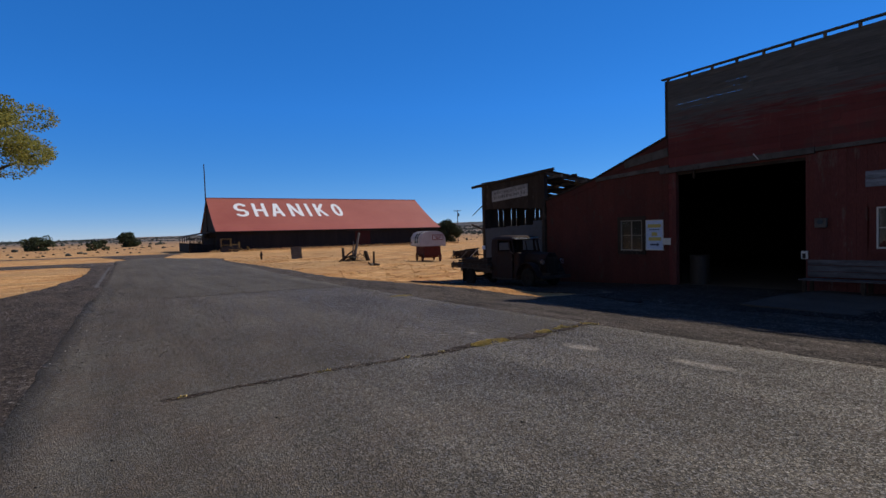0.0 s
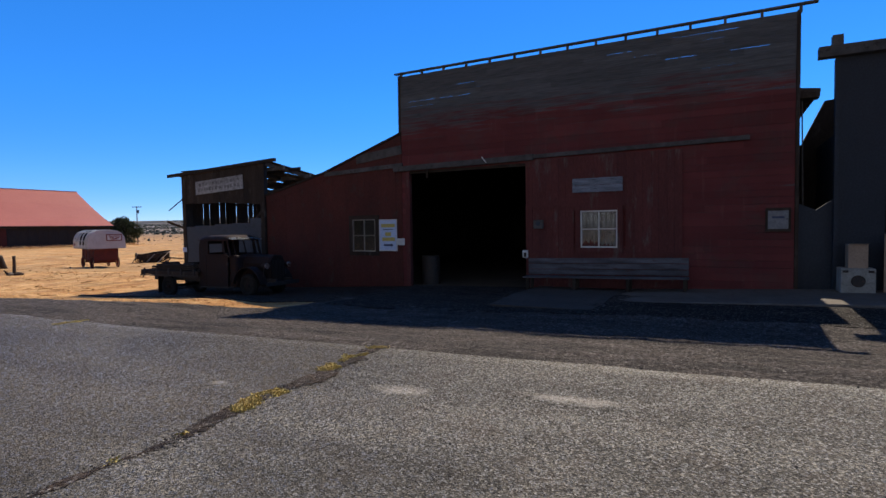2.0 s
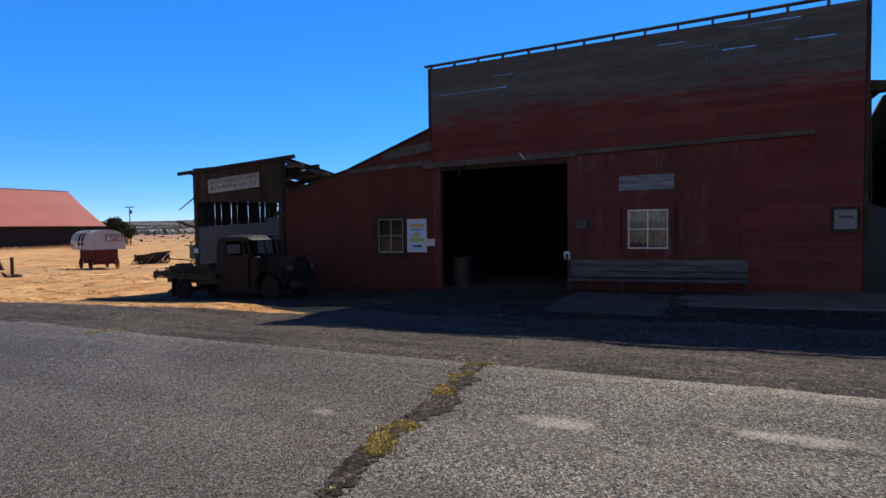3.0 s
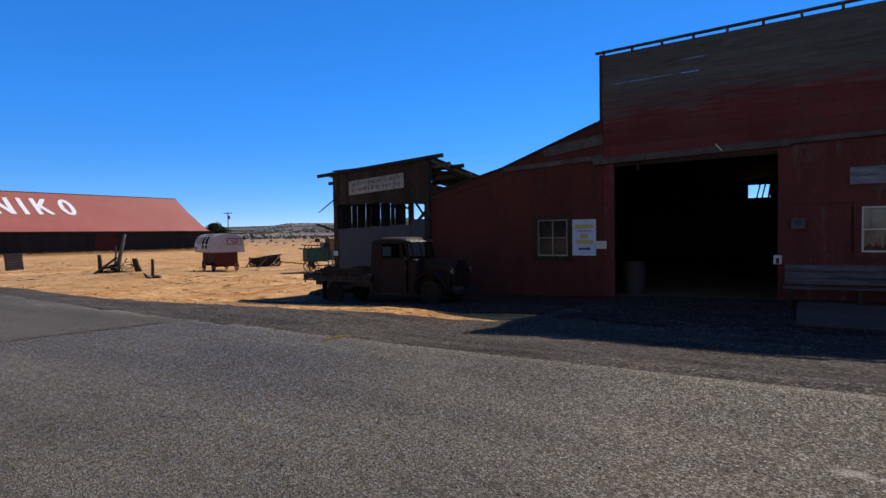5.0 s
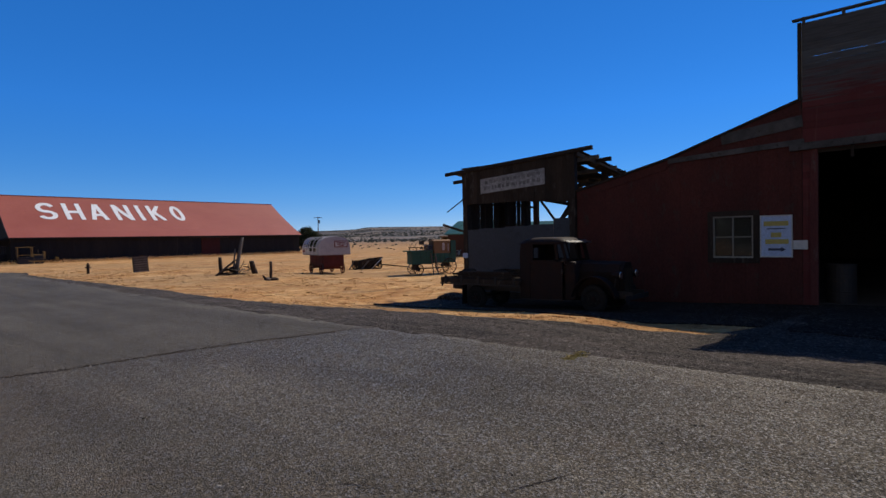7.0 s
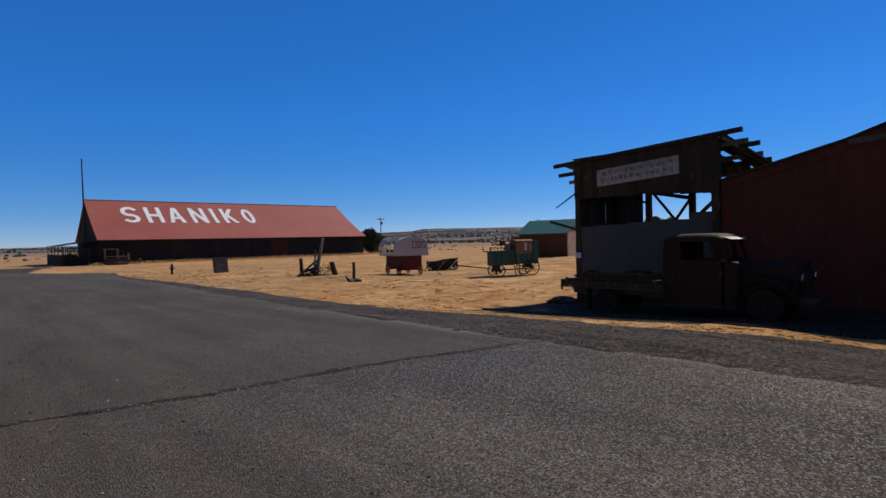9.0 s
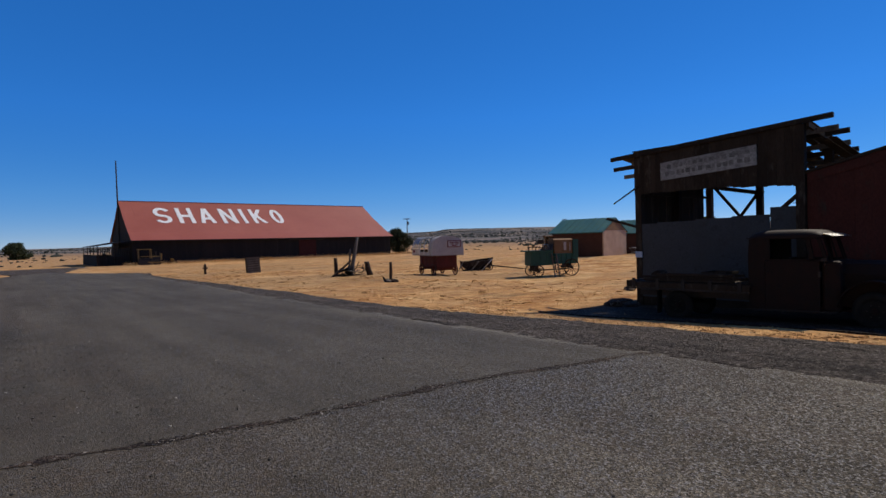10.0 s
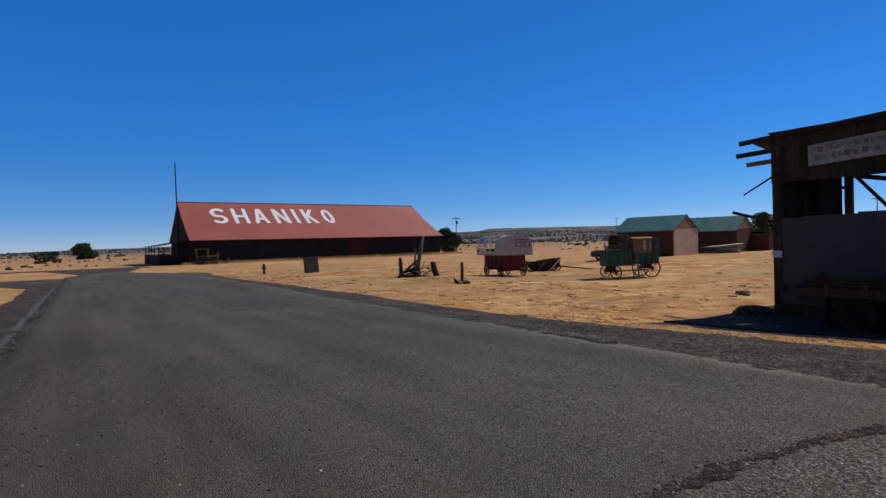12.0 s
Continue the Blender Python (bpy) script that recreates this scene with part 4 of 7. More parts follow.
def curtain(y0, y1, z1, drop, seed):
    """A limp cloth with shallow folds and a torn hem, hung behind a window."""
    bm = bmesh.new()
    rows = []
    n = 22
    for i in range(n + 1):
        y = y0 + (y1 - y0) * i / n
        fold = 0.008 * math.sin(i * 1.9 + seed) + 0.004 * wave(i * 0.7, seed, 1.0, seed)
        low = z1 - drop * (0.9 + 0.16 * wave(i * 0.45, seed, 1.0, seed + 2))
        rows.append([bm.verts.new((FX - 0.036 + fold, y, z1 + (low - z1) * j / 6)) for j in range(7)])
    for a, b in zip(rows, rows[1:]):
        for j in range(6):
            bm.faces.new((a[j], b[j], b[j + 1], a[j + 1])).smooth = True
    cl = thing("window_curtain", Matrix(), "stained torn grey-white curtain hanging behind the window", "curtain", "curtains in the door window")
    part("cloth", bm, CURTAIN, cl)
    part("curtain_rod", rodded((FX - 0.034, y0, z1 + 0.008), (FX - 0.034, y1, z1 + 0.008), 0.007, 0.007, 6), IRON, cl)


curtain(5.66, 6.20, 2.02, 1.22, 1.0)
curtain(6.23, 6.77, 2.02, 1.10, 4.0)

poster = thing("notice_poster", Matrix(), "pale blue notice poster with yellow and dark lettering on red wall", "poster")
part("panel", boxed(FX - 0.045, FX - 0.022, 14.02, 14.82, 0.68, 1.90), POSTER, poster)
for ya, yb, za, zb, mt in ((14.10, 14.74, 1.60, 1.74, GOLDINK), (14.18, 14.66, 1.50, 1.53, INK), (14.28, 14.55, 1.26, 1.40, GOLDINK), (14.10, 14.70, 1.06, 1.20, GOLDINK), (14.28, 14.62, 0.86, 0.93, INK)):
    part("lettering_bar", boxed(FX - 0.052, FX - 0.044, ya, yb, za, zb), mt, poster)
for a in ((14.0, 14.84, 1.885, 1.92), (14.0, 14.84, 0.66, 0.695), (14.0, 14.03, 0.695, 1.885), (14.81, 14.84, 0.695, 1.885)):
    part("rim", boxed(FX - 0.055, FX - 0.02, *a), WHITEPAINT, poster)
part("arrow_head", prism(bmesh.new(), [(14.29, 0.82), (14.29, 0.97), (14.17, 0.895)], FX - 0.052, FX - 0.044, "x"), INK, poster)
notice = thing("small_notice", Matrix(), "small blank white notice card on the door post", "notice")
part("card", boxed(FX - 0.10, FX - 0.085, 13.62, 13.98, 0.90, 1.16), WHITEPAINT, notice)
plank_sign = thing("plank_sign", Matrix(), "weathered blue-grey sign plank above the door window", "sign")
for i in range(2):
    part("plank", boxed(FX - 0.125, FX - 0.10, 5.46, 7.06, 2.66 + i * 0.235, 2.885 + i * 0.235), WEATHERBLUE, plank_sign)
meter = thing("meter_box", Matrix(), "small grey metal box on the red wall", "utility box")
part("case", boxed(FX - 0.22, FX - 0.10, 8.05, 8.38, 1.48, 1.78, bevel=0.02), GREYBEAM, meter)
part("dial", rodded((FX - 0.25, 8.21, 1.66), (FX - 0.21, 8.21, 1.66), 0.08, 0.08, 14), SHEET, meter)
latch = thing("door_latch", Matrix(), "white enamel latch plate on the doorway edge", "latch")
part("plate", boxed(FX - 0.16, FX - 0.10, 8.60, 8.80, 0.48, 0.74, bevel=0.01), WHITEPAINT, latch)
part("hasp", boxed(FX - 0.19, FX - 0.155, 8.66, 8.74, 0.50, 0.66), IRON, latch)
picture = thing("framed_notice", Matrix(), "faded grey framed notice on the red wall", "notice")
part("panel", boxed(FX - 0.05, FX - 0.03, 0.98, 1.48, 1.40, 1.92), PAPER, picture)
for a in ((0.92, 1.54, 1.92, 2.0), (0.92, 1.54, 1.32, 1.40), (0.92, 0.98, 1.40, 1.92), (1.48, 1.54, 1.40, 1.92)):
    part("frame", boxed(FX - 0.065, FX - 0.02, *a), DARKWOOD, picture)
part("lettering_bar", boxed(FX - 0.056, FX - 0.049, 1.08, 1.38, 1.70, 1.76), INK, picture)

bench = thing("plank_bench", Matrix(), "long blue-grey plank bench against the red wall", "bench")
for i in range(3):
    part("back_plank", beamed((FX - 0.32, 3.52, 0.10 + i * 0.185), (FX - 0.32, 8.52, 0.02 + i * 0.185), 0.035, 0.165), BENCHBLUE, bench)
for i in range(3):
    part("seat_plank", beamed((FX - 0.46 - i * 0.16, 3.50, -0.04), (FX - 0.46 - i * 0.16, 8.55, -0.13), 0.15, 0.045), BENCHBLUE, bench)
for yy in (3.6, 5.2, 6.85, 8.4):
    zb = base_z(yy)
    part("leg", boxed(FX - 0.84, FX - 0.76, yy - 0.05, yy + 0.05, zb - 0.02, -0.07 - (yy - 3.5) * 0.018), DARKWOOD, bench)
    part("back_leg", boxed(FX - 0.36, FX - 0.30 + 0.0, yy - 0.05, yy + 0.05, zb - 0.02, 0.0 - (yy - 3.5) * 0.018), DARKWOOD, bench)

barrel = thing("oil_drum", Matrix(), "dark rusty metal drum standing just inside the doorway", "drum")
part("drum", rodded((19.75, 12.92, -0.72), (19.75, 12.92, 0.46), 0.36, 0.36, 24), IRON, barrel)
for zz in (-0.36, 0.06, 0.44):
    part("hoop", torus(bmesh.new(), (19.75, 12.92, zz), (0, 0, 1), 0.36, 0.016, 24, 6), IRON, barrel)

# ---- walk and kerb along the fronts ----
bm = bmesh.new()
prev = None
for y in steps(-40, 5.4, 1.0):
    zt = base_z(y) if y > -14 else 0.05 + (-14 - y) * 0.02
    prof = [bm.verts.new(p) for p in ((16.0, y, zt - 0.6), (16.0, y, zt - 0.03), (16.03, y, zt), (19.02, y, zt + 0.02), (19.02, y, zt - 0.6))]
    if prev:
        for i in range(4):
            bm.faces.new((prev[i], prof[i], prof[i + 1], prev[i + 1]))
    prev = prof
bm.faces.new(prev)
bmesh.ops.recalc_face_normals(bm, faces=bm.faces)
tagged(part("pavement", bm, CONCRETE), "raised concrete walk with a kerb along the fronts", "pavement", kind="structure")
bm = bmesh.new()
prism(bm, [(16.3, -1.2), (14.3, -1.2), (14.3, -0.50), (16.3, -0.44), (19.0, -0.50), (19.0, -1.2)], 5.4, 8.2, "y")
tagged(part("apron", bm, APRON), "concrete apron sloping down before the bench", "apron", kind="structure")

# ---- dark blue building beside the gap ----
blue = thing("blue_building", Matrix(), "dark blue wooden storefront with a beam parapet", "building")
for a in ((-14.0, -4.2, base_z(-9), 6.0), (-4.2, -1.18, base_z(-3), 1.26), (-4.2, -1.18, 3.3, 6.0), (-1.18, -0.162, base_z(0) - 0.1, 6.0)):
    part("front_wall", boxed(FX, FX + 0.2, *a), BLUEWALL, blue)
part("siding_corner", boxed(FX - 0.03, FX + 0.2, -0.16, -0.06, base_z(0) - 0.1, 6.0), BLUEWALL, blue)
part("parapet_beam", boxed(FX - 0.22, FX + 0.1, -14.0, 0.34, 6.02, 6.30), GREYBEAM, blue)
part("beam_stub", boxed(FX - 0.18, FX + 0.06, -0.20, 0.04, 6.30, 6.58), GREYBEAM, blue)
part("infill_wall", prism(bmesh.new(), [(-0.08, base_z(0) - 0.1), (0.74, base_z(0) - 0.1), (0.74, 2.12), (0.3, 1.92), (-0.08, 2.2)], FX + 0.25, FX + 0.40, "x"), BLUEWALL, blue)
part("side_wall", boxed(FX + 0.2, 26.5, -0.30, -0.10, -0.6, 4.0), BLUEWALL, blue)
part("side_wall", boxed(26.5, 34, -0.85, -0.65, -0.6, 4.0), BLUEWALL, blue)
part("gap_boards", boxed(22.32, 22.40, 0.30, 0.735, -0.6, 2.74), DARKWOOD, blue)
part("rear_body", prism(bmesh.new(), [(0.31, -0.6), (0.335, 4.1), (-0.30, 5.50), (-6.0, 6.0), (-6.0, -0.6)], 22.3, 22.55, "x"), DARKWOOD, blue)
part("upper_wall", boxed(33.8, 34.0, -14.0, -0.66, -0.6, 5.5), BLUEWALL, blue)
part("eave_return", boxed(FX + 0.15, FX + 0.6, 0.26, 0.74, 5.05, 5.25), DARKWOOD, blue)
part("downpipe", rodded((FX + 0.3, 0.60, 1.2), (FX + 0.3, 0.66, 5.0), 0.018, 0.018, 8), GREYBEAM, blue)
window("window_3", FX + 0.02, -4.15, -1.22, 1.28, 3.28, 2, 1, GREYBEAM, None, label="large shop window in the dark blue front")
part("shop_floor", boxed(FX + 0.2, 33.8, -14, -0.3, -0.7, -0.25), DARKINT, blue)
part("shop_ceiling", boxed(FX + 0.2, 33.8, -14, -0.3, 4.0, 4.1), DARKINT, blue)

washer = thing("white_washer", Matrix(), "old white front-loading machine with a round black port", "appliance")
part("case", boxed(18.25, 18.85, -0.86, -0.12, base_z(0) + 0.0, 0.36, bevel=0.02), DULLWHITE, washer)
part("port", rodded((18.21, -0.49, 0.03), (18.27, -0.49, 0.03), 0.13, 0.13, 20), IRON, washer)
part("rim", torus(bmesh.new(), (18.235, -0.49, 0.03), (1, 0, 0), 0.14, 0.015, 20, 6), IRON, washer)
part("badge", boxed(18.235, 18.255, -0.28, -0.16, 0.25, 0.31), IRON, washer)
part("badge", boxed(18.235, 18.255, -0.82, -0.70, 0.25, 0.31), IRON, washer)
carton = thing("brown_carton", Matrix(), "brown cardboard carton standing on the white machine", "carton")
part("carton_body", boxed(18.4, 18.8, -0.72, -0.30, 0.36, 0.98, bevel=0.008), CARDBOARD, carton)
part("flap", beamed((18.4, -0.72, 0.99), (18.35, -0.32, 1.0), 0.16, 0.008), CARDBOARD, carton)
panel = thing("tan_panel", Matrix(), "large tan hardboard panel leaning on the blue front", "panel")
part("sheet", boxed(18.45, 18.50, -3.4, -1.06, base_z(-2) - 0.01, 1.25), CARDBOARD, panel)
part("edge_batten", boxed(18.42, 18.448, -3.4, -1.06, 1.19, 1.25), CARDBOARD, panel)

# ---- open timber shed ----
shed = thing("open_shed", Matrix(), "weathered open timber shed with a sheet-metal lower front", "shed")
SX, SB = 19.0, 24.7


def roof_line(y):
    return float(np.interp(y, [20.2, 27.6], [4.72, 4.33]))


for x, y, top in ((SX, 26.45, 4.25), (SX, 21.12, 4.55), (SB, 26.4, 3.75), (SB, 24.35, 3.7), (SB, 21.2, 3.9), (21.8, 26.4, 4.0), (21.8, 21.15, 4.2)):
    part("post", boxed(x - 0.11, x + 0.11, y - 0.12, y + 0.12, base_z(y) - 0.35, top), DARKWOOD, shed)
part("front_plate", beamed((SX - 0.14, 20.25, roof_line(20.2) - 0.04), (SX - 0.14, 27.55, roof_line(27.6)), 0.12, 0.15), DARKWOOD, shed)
header = part("header_boarding", beamed((SX + 0.02, 21.0, 3.02), (SX + 0.02, 26.6, 3.05), 0.06, 0.16), DARKWOOD, shed)
dark_me = unit_mesh("dark_board", DARKWOOD)
y = 21.05
while y < 26.55:
    y1 = min(y + rng.uniform(0.2, 0.3), 26.6)
    lo = float(np.interp(y, [21, 23.4, 26.6], [2.72, 2.88, 2.91])) + rng.uniform(-0.02, 0.02)
    piece("board", dark_me, header, SX - 0.10, SX - 0.07, y + 0.004, y1 - 0.004, lo, roof_line(y) - 0.06)
    y = y1
for i, (x, zz) in enumerate(((19.45, 0.02), (20.45, 0.04), (21.4, -0.20), (22.2, -0.34), (23.3, -0.50), (24.6, -0.66))):
    a, b = 20.28 + 0.09 * i - 0.12 * (i % 2), (27.0, 28.45, 28.55, 27.0, 27.4, 27.2)[i]
    part("purlin", beamed((x, a, roof_line(a) + zz - 0.34), (x, b, roof_line(b) + zz - 0.22), 0.10, 0.16), DARKWOOD if i % 2 else BARNWOOD, shed)
for y in (20.9, 22.4, 24.0, 25.5, 26.5):
    part("rafter", beamed((SX - 0.1, y, roof_line(y) - 0.16), (SB + 0.5, y, roof_line(y) - 0.92), 0.07, 0.15), DARKWOOD, shed)
roof_deck = part("roof_deck", beamed((SX - 0.05, 23.9, roof_line(24) + 0.02), (SX + 0.15, 23.9, roof_line(24) + 0.0), 5.6, 0.03), DARKWOOD, shed)
n = 0
y = 20.42
while y < 27.2:
    y1 = y + rng.uniform(0.22, 0.34)
    n += 1
    if n % 7 != 6:
        start = rng.uniform(0.0, 0.4) + (0.7 if y < 20.9 else 0.0)
        ob = new("roof_board", dark_me)
        ob.parent = roof_deck
        sag = 0.46 if y < 20.9 else 0.0
        p, q = Vector((SX + start, (y + y1) / 2, roof_line(y) + 0.03 - 0.13 * start - sag)), Vector((SB + 0.55, (y + y1) / 2, roof_line(y) - 0.72 - sag))
        ob.matrix_basis = Matrix.Translation((p + q) / 2) @ (q - p).to_track_quat("X", "Z").to_matrix().to_4x4() @ Matrix.Diagonal(((q - p).length, y1 - y - 0.015, 0.025, 1))
    y = y1
# slatted end wall with gaps
slats = part("slatted_wall", boxed(19.1, SB, 26.42, 26.50, 2.9, 3.0), DARKWOOD, shed)
x = 19.12
while x < SB - 0.1:
    w = rng.uniform(0.24, 0.36)
    top = 4.2 - (x - 19) * 0.11
    if w + x > SB:
        break
    piece("slat", dark_me, slats, x, x + w, 26.50, 26.53, base_z(26.5) - 0.2, top - rng.uniform(0, 0.15))
    x += w + (rng.uniform(0.03, 0.075) if rng.random() < 0.6 else 0.006)
part("back_rail", beamed((SB, 24.2, 2.96), (SB, 26.45, 3.44), 0.10, 0.17), DARKWOOD, shed)
part("back_rail", beamed((SB, 21.1, 1.5), (SB, 26.4, 1.45), 0.06, 0.14), DARKWOOD, shed)
for a, b in (((SB, 26.2, 3.40), (SB, 25.0, 1.88)), ((SB, 24.42, 3.0), (SB, 25.2, 1.94)), ((SX, 21.1, 2.56), (SX, 21.95, 1.80)), ((21.8, 21.15, 2.2), (23.2, 21.15, 3.6))):
    part("brace", beamed(a, b, 0.06, 0.12), DARKWOOD, shed)
metal = part("sheet_metal_front", boxed(SX - 0.09, SX - 0.075, 21.05, 21.95, -0.9, 2.12), SHEET, shed, "dull galvanised sheet metal")
sheet_me = unit_mesh("metal_sheet", SHEET)
for y0, y1, z0, z1 in ((21.96, 23.1, -0.9, 1.90), (23.08, 24.3, -0.9, 1.86), (24.28, 25.7, -0.95, 1.81), (25.68, 26.34, -0.95, 1.77)):
    piece("sheet", sheet_me, metal, SX - 0.092 + 0.004 * (y0 % 1), SX - 0.084 + 0.004 * (y0 % 1), y0, y1, z0, z1)
part("skirting_board", boxed(SX - 0.05, SX - 0.02, 21.1, 26.4, base_z(24) - 0.3, -0.5), DARKWOOD, shed)
part("stray_pole", rodded((18.85, 26.4, 3.2), (18.75, 27.40, 2.60), 0.035, 0.025, 6), DARKWOOD, shed)
part("stray_pole", beamed((19.2, 26.5, 1.62), (19.0, 27.9, 2.05), 0.05, 0.10), DARKWOOD, shed)
part("notice_board", boxed(SX - 0.16, SX - 0.13, 26.30, 26.58, 0.52, 0.74), POSTER, shed, "small pale blue notice")
sign = thing("board_sign", Matrix(), "flaking white sign board with unreadable dark lettering", "sign")
for i in range(3):
    part("plank", beamed((SX - 0.13, 22.30, 3.60 + i * 0.215), (SX - 0.13, 25.52, 3.42 + i * 0.215), 0.025, 0.210), SIGNWORN, sign)
for i in range(2):
    yy = 22.5
    while yy < 25.2:
        w = rng.uniform(0.07, 0.17)
        zc = 3.70 - 0.056 * (yy - 22.3) + i * 0.25
        part("lettering_bar", boxed(SX - 0.146, SX - 0.142, yy, yy + w, zc - rng.uniform(0.05, 0.09), zc + rng.uniform(0.05, 0.09)), FADED, sign)
        yy += w + rng.uniform(0.04, 0.14)

# ---- long barn ----
BT = pose(19.9, 138.6, -1.9, 0, 0, -0.6)
barn = thing("long_barn", BT, "long dark barn with a red metal roof lettered in white", "barn")
BL, BD = 61.7, 30.0
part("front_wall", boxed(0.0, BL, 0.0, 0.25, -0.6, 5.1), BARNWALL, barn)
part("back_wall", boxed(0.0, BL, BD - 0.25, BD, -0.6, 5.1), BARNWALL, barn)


def barn_prof(lift):
    half = [(-1.0, 4.95), (2.8, 6.75), (9.2, 10.35), (15.0, 14.05)]
    pts = [(v, zz + lift) for v, zz in half] + [(BD - v, zz + lift) for v, zz in half[-2::-1]]
    return pts


for x0, x1 in ((0.0, 0.25), (BL - 0.25, BL)):
    part("gable_wall", prism(bmesh.new(), [(0.26, -0.6)] + [(min(max(a, 0.26), BD - 0.26), b - 0.14) for a, b in barn_prof(0)] + [(BD - 0.26, -0.6)], x0, x1, "x"), BARNWALL, barn)
for side in (0, 1):
    pts = barn_prof(0.0)[:4] if side == 0 else barn_prof(0.0)[3:]
    outline = pts + [(a, b - 0.16) for a, b in pts[::-1]]
    slope = part("roof", prism(bmesh.new(), outline, -0.35, BL + 0.35, "x"), ROOF_RED, barn)
    if side == 0:
        front_slope = slope
        for (a0, b0), (a1, b1) in zip(pts, pts[1:]):
            for i in range(0, 62):
                bm = beamed((0.0 + i * 1.0, a0, b0 + 0.004), (i * 1.0, a1, b1 + 0.004), 0.03, 0.014)
                if i == 0:
                    seam = bm
                    continue
                me_tmp = bpy.data.meshes.new("seam")
                bm.to_mesh(me_tmp)
                seam.from_mesh(me_tmp)
                bpy.data.meshes.remove(me_tmp)
                bm.free()
            part("roof_seam", seam, ROOF_RED, slope)
part("ridge_cap", boxed(-0.4, BL + 0.4, 14.8, 15.2, 14.0, 14.12), ROOF_RED, barn)
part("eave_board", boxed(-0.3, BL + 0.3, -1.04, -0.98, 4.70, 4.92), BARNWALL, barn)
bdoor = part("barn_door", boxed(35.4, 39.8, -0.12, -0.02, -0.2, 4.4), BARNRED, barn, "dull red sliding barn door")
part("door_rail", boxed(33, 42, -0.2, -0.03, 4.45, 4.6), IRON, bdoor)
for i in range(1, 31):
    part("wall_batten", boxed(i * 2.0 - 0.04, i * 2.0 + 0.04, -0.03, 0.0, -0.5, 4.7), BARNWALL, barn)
part("flagpole", rodded((-0.3, 15.0, 3.0), (-0.5, 15.0, 23.0), 0.20, 0.12, 8), IRON, barn, "tall thin dark metal pole")
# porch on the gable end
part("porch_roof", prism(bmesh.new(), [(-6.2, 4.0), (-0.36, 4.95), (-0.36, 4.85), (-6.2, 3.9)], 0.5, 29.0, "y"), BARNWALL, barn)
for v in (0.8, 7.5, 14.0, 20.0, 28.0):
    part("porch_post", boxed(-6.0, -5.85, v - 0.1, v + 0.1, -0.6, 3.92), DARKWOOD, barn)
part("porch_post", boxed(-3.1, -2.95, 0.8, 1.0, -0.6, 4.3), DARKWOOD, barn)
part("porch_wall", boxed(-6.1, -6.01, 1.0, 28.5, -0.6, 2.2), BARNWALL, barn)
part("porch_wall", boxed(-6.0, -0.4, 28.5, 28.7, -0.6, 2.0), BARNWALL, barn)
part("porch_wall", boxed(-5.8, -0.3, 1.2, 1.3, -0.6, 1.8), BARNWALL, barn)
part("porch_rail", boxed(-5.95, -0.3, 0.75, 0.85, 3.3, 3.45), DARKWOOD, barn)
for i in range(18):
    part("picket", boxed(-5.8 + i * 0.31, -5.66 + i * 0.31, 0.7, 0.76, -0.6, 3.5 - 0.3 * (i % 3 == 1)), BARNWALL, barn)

# white lettering on the front slope
LETTER_LOW, LETTER_HIGH, STROKE = 6.25, 12.45, 0.86


def curve(cx, cy, rx, ry, a0, a1, n=10):
    """Points on an ellipse, angles in degrees."""
    return [(cx + rx * math.cos(radians(a0 + (a1 - a0) * i / n)), cy + ry * math.sin(radians(a0 + (a1 - a0) * i / n))) for i in range(n + 1)]


def letter_strokes(ch, w, h):
    """Centre lines of a block capital w wide and h high; each is a run of points."""
    e = STROKE / 2
    if ch == "S":
        r = (h - 2 * e) / 4
        return [curve(w / 2, h - e - r, w / 2 - e, r, 20, 180) + curve(w / 2, h - e - r, w / 2 - e, r, 195, 265, 5) + curve(w / 2, e + r, w / 2 - e, r, 85, 0, 5) + curve(w / 2, e + r, w / 2 - e, r, -15, -160)]
    if ch == "H":
        return [[(e, 0), (e, h)], [(w - e, 0), (w - e, h)], [(e, h * 0.5), (w - e, h * 0.5)]]
    if ch == "A":
        return [[(e, 0), (w * 0.5 + 0.05, h)], [(w - e, 0), (w * 0.5 + 0.25, h)], [(w * 0.25, h * 0.33), (w * 0.78, h * 0.33)]]
    if ch == "N":
        return [[(e, 0), (e, h)], [(w - e, 0), (w - e, h)], [(e, h - 0.1), (w - e, 0.1)]]
    if ch == "I":
        return [[(w / 2, 0), (w / 2, h)]]
    if ch == "K":
        return [[(e, 0), (e, h)], [(e, h * 0.36), (w - e, h)], [(w * 0.42, h * 0.55), (w - e, 0)]]
    return [curve(w / 2, h / 2, w / 2 - e, h / 2 - e, 0, 360, 28)]


